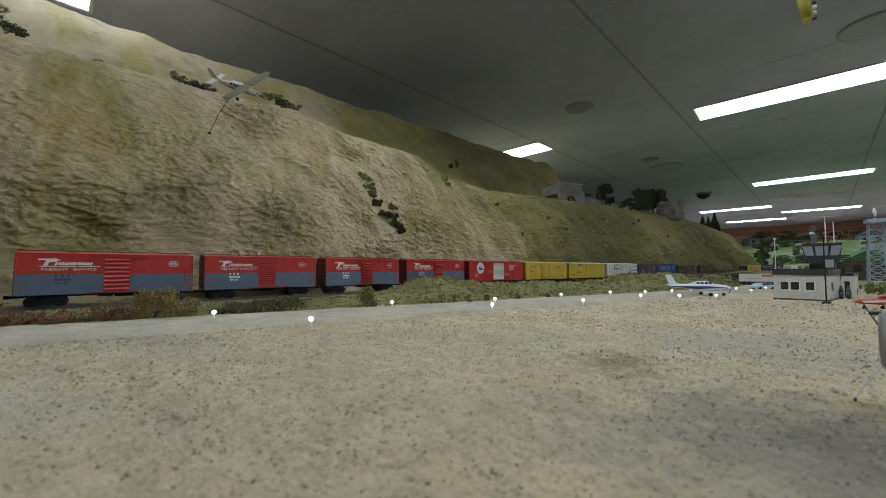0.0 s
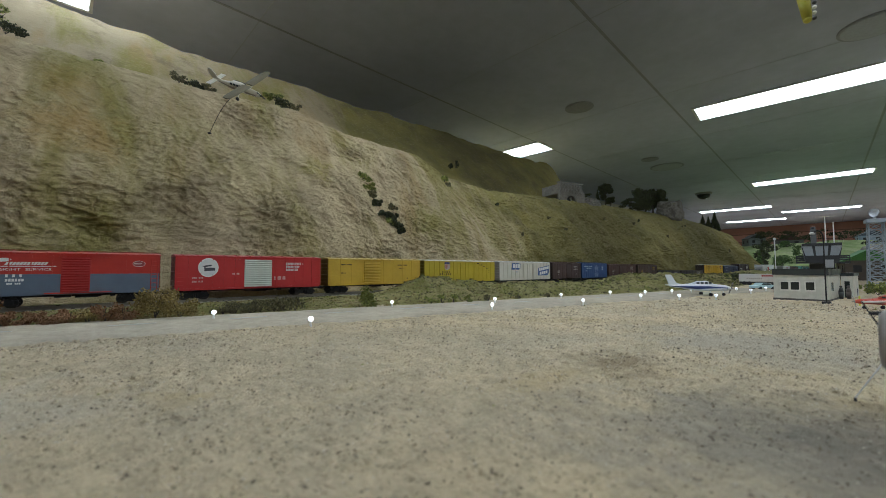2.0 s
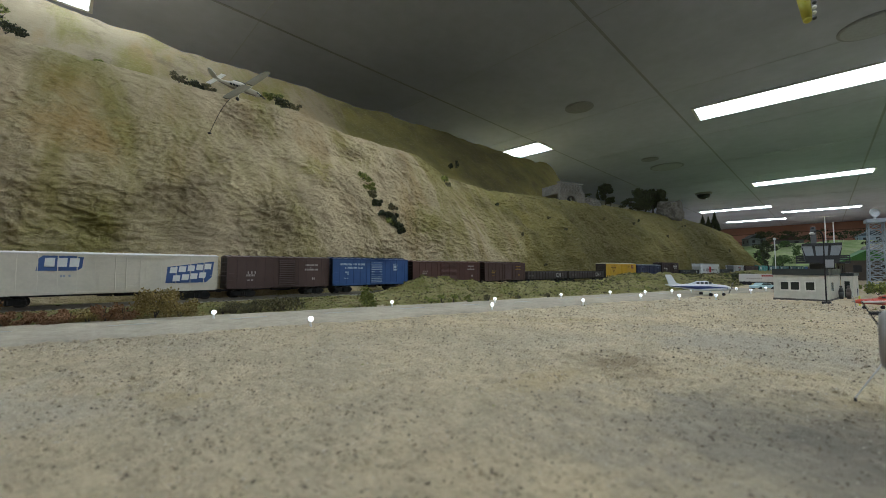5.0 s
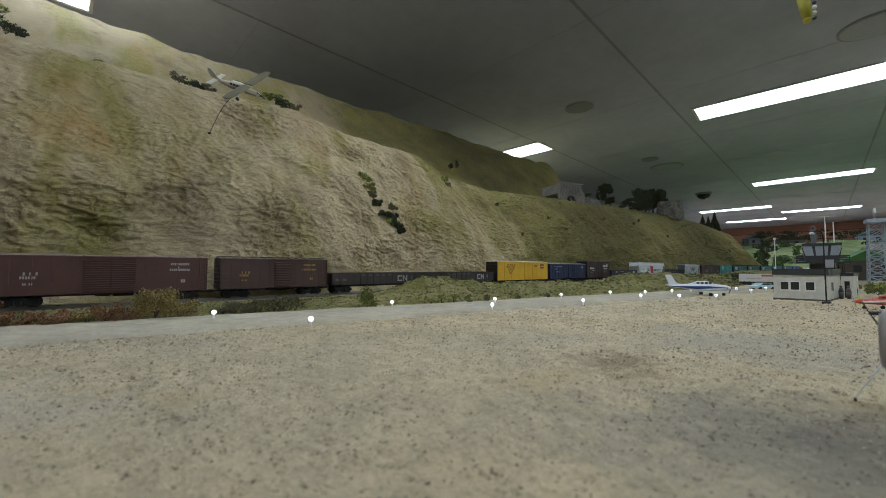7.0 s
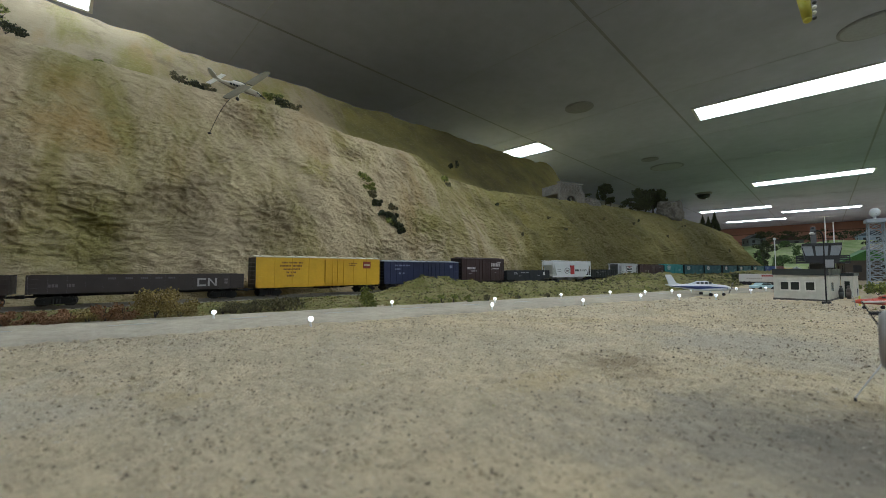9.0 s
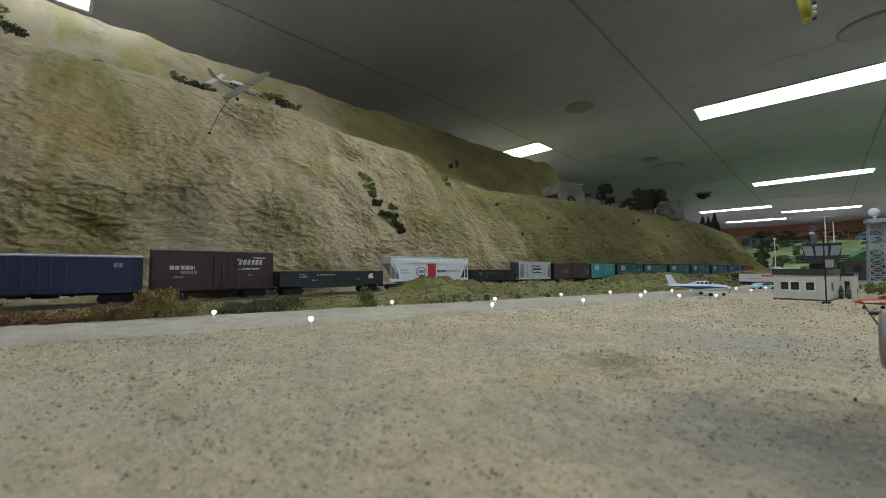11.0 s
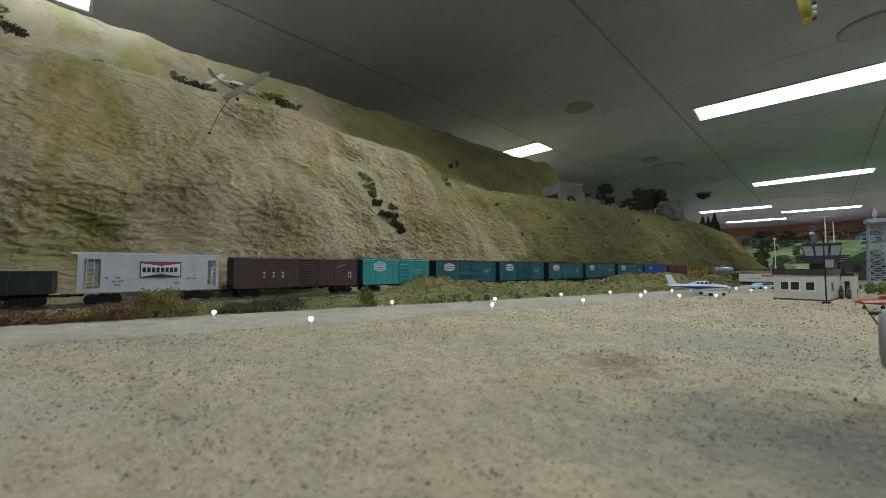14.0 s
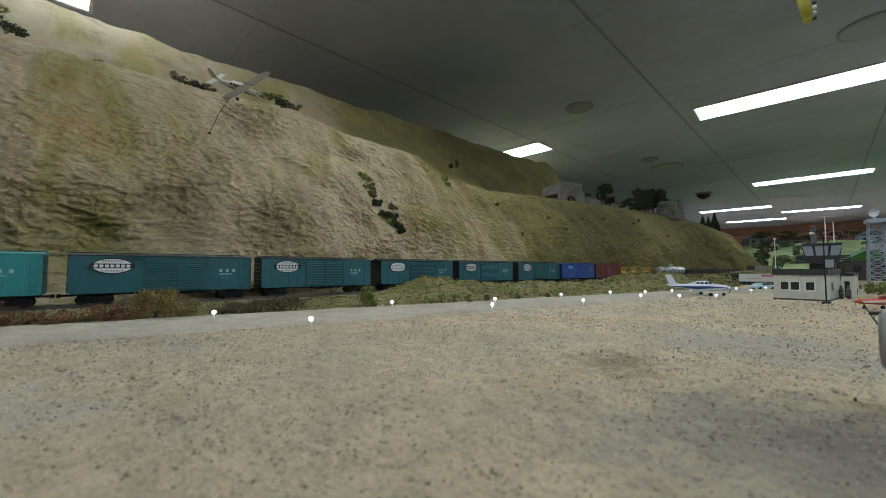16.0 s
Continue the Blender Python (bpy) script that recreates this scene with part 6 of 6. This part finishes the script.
def light_plane(m, label, wing_low, body, trim, span, scale=1.0, bank=0.0):
    """A single-engined model aeroplane, nose to +x, standing on its wheels at z 0."""
    e = empty("model_aeroplane", label, "aeroplane", "model aeroplanes", m)
    b, t = (body if not isinstance(body, tuple) else paint(body, 0.35)), paint(trim, 0.4)
    s = scale
    secs = ((-0.048, 0.0155, 0.0012, 0.0016), (-0.03, 0.0148, 0.0030, 0.0034), (-0.012, 0.0142, 0.0055, 0.0060), (0.006, 0.014, 0.0058, 0.0062), (0.02, 0.0132, 0.0052, 0.0050), (0.034, 0.0125, 0.0044, 0.0042), (0.04, 0.0122, 0.0022, 0.0022))

    def tube(nm, secs, mat, z0=-1.0, z1=1.0, grow=1.0, par=None, lab=""):
        bm = bmesh.new()
        rings = []
        for x, zc, ry, rz in secs:
            rings.append([bm.verts.new((x * s, ry * grow * s * math.cos(a), (zc + rz * grow * min(z1, max(z0, math.sin(a)))) * s)) for a in np.linspace(0, 2 * math.pi, 17)[:-1]])
        for r0, r1 in zip(rings, rings[1:]):
            for i in range(16):
                bm.faces.new((r0[i], r1[i], r1[(i + 1) % 16], r0[(i + 1) % 16]))
        bm.faces.new(rings[0][::-1])
        bm.faces.new(rings[-1])
        return part(nm, bm, mat, par or e, lab, True)
    tube("fuselage", secs, b)
    tube("stripe", secs[:-1], t, -0.62, 0.22, 1.04, None, "dark cheat line")
    cabin = ((-0.016, 0.0185, 0.0030, 0.0018), (-0.008, 0.0195, 0.0046, 0.0040), (0.006, 0.0195, 0.0048, 0.0042), (0.014, 0.0175, 0.0042, 0.0022))
    c = tube("cabin", cabin, b)
    bm = bmesh.new()
    for x in (-0.009, -0.003, 0.003, 0.0088):
        for y in (-1, 1):
            box(bm, (x - 0.0022) * s, (x + 0.0018) * s, (y * 0.0049 - 0.0004) * s, (y * 0.0049 + 0.0004) * s, 0.0188 * s, 0.0218 * s)
    part("window", bm, plain("canopy_glass", (0.05, 0.06, 0.07), 0.15), c)
    zw = 0.0098 if wing_low else 0.0235
    for sy in (-1, 1):
        bm = bmesh.new()
        prof = [(-0.007, 0), (-0.002, 0.0009), (0.004, 0.0011), (0.0075, 0.0003), (0.004, -0.0004)]
        rings = []
        for k, (f, ch) in enumerate(((0.0, 1.0), (0.6, 0.95), (0.93, 0.82), (1.0, 0.55))):
            y = sy * (0.002 + f * span / 2)
            dz = 0.06 * abs(y) if wing_low else 0.02 * abs(y)
            rings.append([bm.verts.new(((0.003 + (0.0 if wing_low else 0.017) + px * ch * 1.2) * s, y * s, (zw + pz * 1.3 + dz) * s)) for px, pz in prof])
        for r0, r1 in zip(rings, rings[1:]):
            for i in range(5):
                bm.faces.new((r0[i], r1[i], r1[(i + 1) % 5], r0[(i + 1) % 5]))
        bm.faces.new(rings[0])
        bm.faces.new(rings[-1])
        part("wing", bm, b if wing_low else paint((0.13, 0.11, 0.06), 0.9), e)
        if not wing_low:
            bm = bmesh.new()
            rod(bm, (0.014 * s, sy * 0.004 * s, 0.0115 * s), (0.02 * s, sy * span * 0.26 * s, zw * s), 0.0004 * s, 6)
            part("strut", bm, b, e)
        bm = bmesh.new()
        box(bm, -0.049 * s, -0.040 * s, *sorted((0.0006 * sy * s, sy * 0.017 * s)), 0.0158 * s, 0.0168 * s)
        part("tailplane", bm, b, e)
        bm = bmesh.new()
        yy = sy * 0.014 * s
        rod(bm, (0.004 * s, yy * (1 if wing_low else 0.4), 0.010 * s), (0.004 * s, yy, 0.003 * s), 0.0006 * s, 6)
        part("gear_leg", bm, b, e)
        bm = bmesh.new()
        rod(bm, (0.004 * s, yy - 0.0009 * s, 0.0028 * s), (0.004 * s, yy + 0.0009 * s, 0.0028 * s), 0.0028 * s, 14)
        part("wheel", bm, "black", e)
    bm = bmesh.new()
    fin = [(-0.037, 0.016), (-0.046, 0.0325), (-0.0475, 0.0335), (-0.0545, 0.0335), (-0.0555, 0.0325), (-0.0495, 0.0158)]
    if not wing_low:
        fin = [(-0.038, 0.016), (-0.042, 0.026), (-0.046, 0.0315), (-0.050, 0.033), (-0.054, 0.031), (-0.055, 0.024), (-0.0495, 0.0158)]
    prism(bm, [(x * s, z * s) for x, z in fin], -0.0006 * s, 0.0006 * s)
    prism(bm, [(-0.028 * s, 0.0165 * s), (-0.041 * s, 0.021 * s), (-0.0415 * s, 0.0165 * s)], -0.0005 * s, 0.0005 * s)
    part("fin", bm, b, e)
    bm = bmesh.new()
    for a in (35, 215):
        vs = box(bm, 0.0405 * s, 0.0413 * s, -0.0008 * s, 0.0008 * s, 0.0, 0.0105 * s)
        bmesh.ops.rotate(bm, verts=vs, cent=(0, 0, 0), matrix=Euler((radians(a), 0, 0)).to_matrix())
        bmesh.ops.translate(bm, verts=vs, vec=(0, 0, 0.0122 * s))
    bmesh.ops.create_cone(bm, cap_ends=True, segments=10, radius1=0.0018 * s, radius2=0.0002 * s, depth=0.005 * s, matrix=pose(0.042 * s, 0, 0.0122 * s, 0, 90, 0))
    part("propeller", bm, "black" if not wing_low else "steel", e)
    if wing_low:
        bm = bmesh.new()
        rod(bm, (0.029 * s, 0, 0.01 * s), (0.030 * s, 0, 0.003 * s), 0.0006 * s, 6)
        part("gear_leg", bm, b, e)
        bm = bmesh.new()
        rod(bm, (0.030 * s, -0.0008 * s, 0.0024 * s), (0.030 * s, 0.0008 * s, 0.0024 * s), 0.0024 * s, 12)
        part("wheel", bm, "black", e)
    return e


def vehicles():
    e = empty("delivery_trailer", "white model truck trailer with red lettering", "truck", "", pose(1.42, 0.222, 0, 0, 0, -82))
    bm = bmesh.new()
    box(bm, -0.048, 0.048, -0.014, 0.014, 0.010, 0.033)
    bevel(bm, 0.0012)
    part("box_body", bm, paint((0.6, 0.56, 0.5)), e)
    bm = bmesh.new()
    for i in range(9):
        box(bm, 0.004 + i * 0.0042, 0.0072 + i * 0.0042, -0.0146, -0.0138, 0.0255, 0.0305)
    part("lettering", bm, paint((0.35, 0.05, 0.04)), e)
    bm = bmesh.new()
    for i in range(8):
        box(bm, -0.03 + i * 0.0045, -0.0265 + i * 0.0045, -0.0145, -0.0138, 0.0175, 0.0215)
    part("lettering", bm, paint((0.4, 0.36, 0.32)), e)
    bm = bmesh.new()
    box(bm, -0.046, 0.046, -0.011, 0.011, 0.006, 0.010)
    part("chassis", bm, "black", e)
    for x in (-0.036, -0.024, 0.03, 0.04):
        for y in (-0.012, 0.012):
            bm = bmesh.new()
            rod(bm, (x, y - 0.002, 0.0055), (x, y + 0.002, 0.0055), 0.0055, 14)
            part("wheel", bm, "black", e)
    e = empty("model_car", "pale blue model saloon car parked by the office", "car", "", pose(1.13, 0.172, 0, 0, 0, -35))
    bm = bmesh.new()
    prism(bm, [(-0.026, 0.004), (-0.026, 0.009), (-0.015, 0.0105), (-0.010, 0.0155), (0.008, 0.0155), (0.014, 0.0105), (0.026, 0.009), (0.026, 0.004)], -0.0098, 0.0098)
    bevel(bm, 0.0006)
    part("body", bm, paint((0.42, 0.56, 0.58), 0.35), e)
    bm = bmesh.new()
    prism(bm, [(-0.0135, 0.0108), (-0.0092, 0.0148), (0.0072, 0.0148), (0.0125, 0.0108)], -0.0101, 0.0101)
    part("window", bm, plain("car_glass", (0.08, 0.1, 0.1), 0.15), e)
    for x in (-0.016, 0.016):
        for y in (-0.009, 0.009):
            bm = bmesh.new()
            rod(bm, (x, y - 0.0015, 0.0037), (x, y + 0.0015, 0.0037), 0.0037, 14)
            part("wheel", bm, "black", e)


def sign_board():
    e = empty("sign_board", "blank pale sign board on two posts", "sign", "", pose(1.05, 0.059, 0, 0, 0, -100))
    bm = bmesh.new()
    box(bm, -0.007, 0.007, -0.0008, 0.0008, 0.050, 0.066)
    bevel(bm, 0.0004)
    part("panel", bm, paint((0.3, 0.3, 0.3)), e)
    for x in (-0.005, 0.005):
        bm = bmesh.new()
        rod(bm, (x, 0.0012, -0.001), (x, 0.0012, 0.066), 0.0008, 6)
        part("post", bm, "black", e)


def figurines():
    for i, (x, y, tone) in enumerate(((0.87, 0.037, (0.05, 0.05, 0.045)), (0.88, 0.029, (0.13, 0.1, 0.08)), (0.97, 0.024, (0.05, 0.06, 0.08)))):
        bm = bmesh.new()
        rod(bm, (0, 0, 0), (0, 0, 0.011), 0.0024, 8, 0.0032)
        rod(bm, (0, 0, 0.011), (0, 0, 0.0175), 0.0032, 8, 0.002)
        ball(bm, (0, 0, 0.0195), 0.0019, 8, 6)
        ob = thing("figurine", bm, paint(tone), "tiny plain dark figurine by the office door", "figurine", "figurines", smooth=True)
        ob.matrix_basis = pose(x, y, 0)


def near_plane():
    """A grey model aeroplane parked close beside the camera, only its nose seen."""
    e = empty("model_aeroplane", "grey model aeroplane nose parked on the gravel", "aeroplane", "", pose(0.2, -0.0343, 0, 0, 0, 90))
    g = plain("grey_fuselage", (0.24, 0.215, 0.19), 0.5, 0, 0.35, 60)
    bm = bmesh.new()
    rings = []
    for x, rz, ry in ((-0.09, 0.006, 0.006), (-0.05, 0.0105, 0.011), (0.0, 0.0108, 0.0125), (0.0305, 0.0106, 0.0118), (0.0330, 0.0102, 0.011), (0.0342, 0.0088, 0.0095), (0.0345, 0.005, 0.005)):
        rings.append([bm.verts.new((x, ry * math.cos(a), 0.0235 + rz * math.sin(a))) for a in np.linspace(0, 2 * math.pi, 21)[:-1]])
    for r0, r1 in zip(rings, rings[1:]):
        for i in range(20):
            bm.faces.new((r0[i], r1[i], r1[(i + 1) % 20], r0[(i + 1) % 20]))
    bm.faces.new(rings[0])
    bm.faces.new(rings[-1])
    part("fuselage", bm, g, e, "", True)
    bm = bmesh.new()
    rod(bm, (0.033, 0.0, 0.0325), (0.0365, 0.0, 0.0325), 0.0010, 10, 0.0005)
    vs = box(bm, 0.0360, 0.0364, -0.0003, 0.0003, -0.0045, 0.0045)
    bmesh.ops.rotate(bm, verts=vs, cent=(0.0362, 0, 0), matrix=Euler((0, radians(24), 0)).to_matrix())
    bmesh.ops.translate(bm, verts=vs, vec=(0, 0, 0.0325))
    part("propeller", bm, "black", e)
    bm = bmesh.new()
    rod(bm, (0.0325, -0.010, 0.0165), (0.041, -0.003, 0.0012), 0.00018, 7)
    part("gear_leg", bm, "white", e)
    bm = bmesh.new()
    rod(bm, (0.0405, -0.003, 0.0008), (0.0412, -0.003, 0.0008), 0.0007, 12)
    part("wheel", bm, "black", e)
    e = empty("marker_cone", "small yellow cross marker beside a red craft", "marker", "", pose(0.735, 0.015, 0))
    bm = bmesh.new()
    rod(bm, (0, 0, -0.0005), (0, 0, 0.012), 0.0009, 6)
    rod(bm, (0, -0.003, 0.0068), (0, 0.003, 0.0068), 0.0009, 6)
    part("cross", bm, paint((0.75, 0.7, 0.08)), e)
    light_plane(pose(0.68, -0.010, 0, 0, 0, 108), "small red model aeroplane parked near the office", True, (0.5, 0.06, 0.02), (0.7, 0.66, 0.6), 0.07, 0.72)
    for i, (x, y) in enumerate(((1.05, -0.002), (1.08, 0.012), (1.07, -0.02), (1.1, -0.005))):
        bush((x, y, 0), (0.022, 0.016, 0.013), "lime", "yellow-green bush behind the office", 400 + i, 220, 0.0025, "bushes by the office")


def tilted(at, nose, wing):
    """A pose from the way the nose points and the way the port wing points."""
    x = Vector(nose).normalized()
    z = x.cross(Vector(wing)).normalized()
    return Matrix.Translation(at) @ Matrix((x, z.cross(x), z)).transposed().to_4x4()


def hanging_planes():
    light_plane(tilted((0.127, 0.62, 0.325), (0.0506, -0.0612, -0.0303), (0.0628, 0.0223, 0.0745)) @ pose(0, 0, -0.0165), "white high-wing model aeroplane on a wire above the hill", False, plain("pale_airframe", (0.62, 0.58, 0.47), 0.5, 0, 0.15), (0.3, 0.26, 0.2), 0.092, 0.95)
    e = empty("wire_mount", "thin dark bent wire carrying an aeroplane", "wire", "", pose(0, 0, 0))
    bm = bmesh.new()
    a, b = Vector((0.111, 0.752, 0.285)), Vector((0.124, 0.615, 0.312))
    rings = []
    for k in range(10):
        u = k / 9
        p = a.lerp(b, u) + Vector((0, 0, 0.010 * math.sin(u * math.pi)))
        rings.append([bm.verts.new(p + Vector((0.0004 * math.cos(t), 0.0, 0.0004 * math.sin(t)))) for t in np.linspace(0, 2 * math.pi, 7)[:-1]])
    for r0, r1 in zip(rings, rings[1:]):
        for i in range(6):
            bm.faces.new((r0[i], r1[i], r1[(i + 1) % 6], r0[(i + 1) % 6]))
    bm.faces.new(rings[0])
    bm.faces.new(rings[-1])
    part("wire", bm, "black", e)
    bm = bmesh.new()
    ball(bm, tuple(a), 0.003, 8, 6, 0.6)
    part("foot", bm, "sleeper", e)
    # yellow machine hung from the ceiling
    e = empty("hanging_aeroplane", "yellow model aeroplane hanging from the ceiling", "aeroplane", "", pose(0.55, 0.037, 0.309, 0, 22, 0))
    bm = bmesh.new()
    rod(bm, (0, 0, 0.008), (0, 0.006, 0.07), 0.0038, 14, 0.0068)
    ball(bm, (0, 0, 0.008), 0.0038, 14, 8, 0.8)
    part("fuselage", bm, paint((0.42, 0.38, 0.03), 0.35), e, "", True)
    for z, tone in ((0.013, "white"), (0.021, "white"), (0.005, "black"), (0.028, "black")):
        bm = bmesh.new()
        ball(bm, (-0.002, -0.0055, z), 0.0020, 8, 6)
        part("wheel" if tone == "black" else "lamp", bm, tone, e)
    bm = bmesh.new()
    rod(bm, (0.03, 0.0, 0.07), (0.42, 0.0, 1.0), 0.0003, 5)
    part("wire", bm, "black", e)


def ceiling_fittings():
    e = empty("dome_camera", "dark round dome on the ceiling", "dome camera", "", pose(7.62, 1.898, CEIL))
    bm = bmesh.new()
    rod(bm, (0, 0, -0.03), (0, 0, 0.0), 0.115, 24, 0.13)
    part("base", bm, paint((0.2, 0.2, 0.2)), e)
    bm = bmesh.new()
    ball(bm, (0, 0, -0.03), 0.1, 20, 12, 0.8)
    part("dome", bm, plain("dome_glass", (0.01, 0.01, 0.012), 0.1), e, "black glossy dome", True)
    for x, y, r in ((5.273, 1.7, 0.17), (4.763, 1.716, 0.085), (2.782, 1.523, 0.1), (3.03, -0.05, 0.13)):
        e = empty("ceiling_speaker", "round flush speaker grille in the ceiling", "speaker", "ceiling speakers", pose(x, y, CEIL))
        bm = bmesh.new()
        rod(bm, (0, 0, -0.009), (0, 0, -0.001), r, 32)
        part("grille", bm, plain("grille_grey", (0.38, 0.4, 0.47) if r > 0.12 else (0.26, 0.27, 0.31), 0.8), e)
        bm = bmesh.new()
        rod(bm, (0, 0, -0.006), (0, 0, -0.0005), r * 1.1, 32)
        part("rim", bm, "joint", e)


def house(pos, turn, w, d, h, wall, roof, label, n=2):
    e = empty("house", label, "house", "houses in the far valley", pose(*pos, 0, 0, turn))
    bm = bmesh.new()
    box(bm, -w / 2, w / 2, -d / 2, d / 2, -0.03, h)
    part("wall", bm, paint(wall, 0.8), e)
    bm = bmesh.new()
    prism(bm, [(-w * 0.56, h * 0.97), (0, h + w * 0.32), (w * 0.56, h * 0.97), (w * 0.52, h * 0.93), (0, h + w * 0.27), (-w * 0.52, h * 0.93)], -d * 0.56, d * 0.56)
    prism(bm, [(-w * 0.49, h * 0.94), (0, h + w * 0.265), (w * 0.49, h * 0.94)], -d * 0.495, d * 0.495)
    part("roof", bm, paint(roof, 0.8), e)
    for i in range(n):
        x = -w / 2 + (i + 0.5) * w / n
        bm = bmesh.new()
        box(bm, x - w * 0.08, x + w * 0.08, -d / 2 - 0.002, -d / 2, h * 0.4, h * 0.75)
        part("window", bm, "black", e)
        bm = bmesh.new()
        y = -d / 2 + (i + 0.5) * d / n
        box(bm, -w / 2 - 0.002, -w / 2, y - d * 0.08, y + d * 0.08, h * 0.4, h * 0.75)
        part("window", bm, "black", e)


def far_valley():
    def rows(x):
        out = []
        for y in np.linspace(-2.2, 2.6, 80):
            z = 0.36 * step(3.9, 6.4, x + 0.25 * math.sin(y * 2.2)) + 0.06 * fbm(x * 0.9, y * 0.9, 2.0, 3) * step(3.9, 5, x) + 0.01 * fbm(x * 9, y * 9, 1.0, 3)
            out.append((x, y, z - 0.012))
        return out
    grid_mesh("far_hills", np.linspace(3.75, 9.0, 110), rows, "green_hill", "grassy green hills across the valley", "hill")
    bm = bmesh.new()
    box(bm, 15.2, 15.4, -5.0, 3.4, -1.0, CEIL)
    m, nt, b = nodes_of("far_brick")
    br = nt.nodes.new("ShaderNodeTexBrick")
    co = nt.nodes.new("ShaderNodeMapping")
    co.inputs["Rotation"].default_value = (radians(90), 0, radians(90))
    nt.links.new(tex_coord(nt), co.inputs[0])
    nt.links.new(co.outputs[0], br.inputs["Vector"])
    br.inputs["Scale"].default_value = 2.2
    br.inputs["Color1"].default_value, br.inputs["Color2"].default_value, br.inputs["Mortar"].default_value = (0.4, 0.21, 0.15, 1), (0.28, 0.14, 0.1, 1), (0.13, 0.08, 0.06, 1)
    nt.links.new(br.outputs[0], b.inputs["Base Color"])
    b.inputs["Roughness"].default_value = 0.9
    thing("wall_east", bm, m, "red brick end wall of the hall", "wall", kind="structure")
    rng = random.Random(21)
    k = 500
    for x, y, h, sp, tone, con in ((3.5, 0.62, 0.16, 0.035, "deep", True), (3.6, 0.56, 0.2, 0.04, "fresh", True), (3.8, 0.58, 0.24, 0.05, "deep", True), (3.95, 0.52, 0.17, 0.05, "fresh", True), (4.1, 0.62, 0.26, 0.05, "deep", True), (4.3, 0.52, 0.16, 0.07, "fresh", False),
                                   (3.4, 0.52, 0.12, 0.03, "fresh", True), (4.6, 0.40, 0.2, 0.09, "fresh", False), (4.7, 0.33, 0.22, 0.09, "fresh", False), (4.4, 0.68, 0.2, 0.08, "deep", False), (5.0, 0.72, 0.2, 0.1, "deep", False), (5.3, 0.6, 0.16, 0.1, "fresh", False),
                                   (5.2, -0.05, 0.15, 0.12, "deep", False), (5.6, -0.2, 0.16, 0.13, "fresh", False), (6.0, 0.9, 0.2, 0.13, "deep", False), (6.3, 0.7, 0.18, 0.13, "deep", False), (6.6, 0.5, 0.2, 0.13, "deep", False), (6.7, 0.25, 0.18, 0.13, "deep", False), (6.8, 0.05, 0.18, 0.13, "deep", False), (6.8, -0.2, 0.2, 0.14, "deep", False)):
        k += 1
        z = 0.36 * step(3.9, 6.4, x) - 0.02
        tree((x, y, z), h, sp, tone, "dark green model pine in the valley" if con else "leafy green model tree in the valley", k, con, "trees in the valley", 320)
    for p, t, w, d, h, wa, ro, lab in (((6.1, 1.0, 0.33), -60, 0.17, 0.22, 0.10, (0.16, 0.18, 0.16), (0.06, 0.065, 0.06), "grey-green model house on the far hill"), ((6.5, 0.72, 0.34), -75, 0.26, 0.2, 0.07, (0.14, 0.14, 0.12), (0.1, 0.05, 0.04), "low dark model house on the far hill"),
                                       ((6.6, 0.03, 0.34), -80, 0.2, 0.2, 0.09, (0.25, 0.32, 0.36), (0.08, 0.1, 0.12), "blue-grey model house on the far hill"), ((6.4, -0.2, 0.34), -70, 0.2, 0.2, 0.11, (0.35, 0.42, 0.45), (0.12, 0.14, 0.15), "pale blue model house on the far hill"),
                                       ((2.6, 0.03, 0.0), -80, 0.16, 0.2, 0.085, (0.09, 0.07, 0.05), (0.07, 0.2, 0.04), "brown model barn with bright green roof")):
        house(p, t, w, d, h, wa, ro, lab)
    crag((4.4, -0.03, 0.12), (0.1, 0.1, 0.11), 9.0, "pale grey rock face in the valley")


room()
lights()
ground()
runway()
hill()
berm()
railway()
train()
far_valley()
terminal()
control_tower()
DISH = radar_tower()
lamp_post((0.744, 0.046, 0), 0.092, "dark_metal", "dark bent lamp post beside the airport office")
lamp_post((1.0, 0.131, 0), 0.107, "white", "straight white lamp post behind the office", False)
light_plane(pose(0.79, 0.203, 0.0, 0, 0, -49), "white low-wing model aeroplane with navy stripe on wheels", True, (0.74, 0.75, 0.76), (0.03, 0.05, 0.16), 0.10, 1.12)
vehicles()
sign_board()
figurines()
near_plane()
hanging_planes()
portal()
crest_growth()
ceiling_fittings()
runway_lights()
verge_plants()
pebbles()


def motions():
    for ob, mid, lift in TRAIN:
        rows = []
        for i in range(33):
            t = i * 0.5
            s = mid - SPEED * t
            rows.append((t, pose(s, track_y(s), RAIL + lift, 0, 0, track_turn(s))))
        walk(ob, rows)
    walk(DISH, [(t, pose(0, 0, 0.161, 0, 0, 90 + 26.5 * (t - 0.4))) for t in range(17)])


motions()
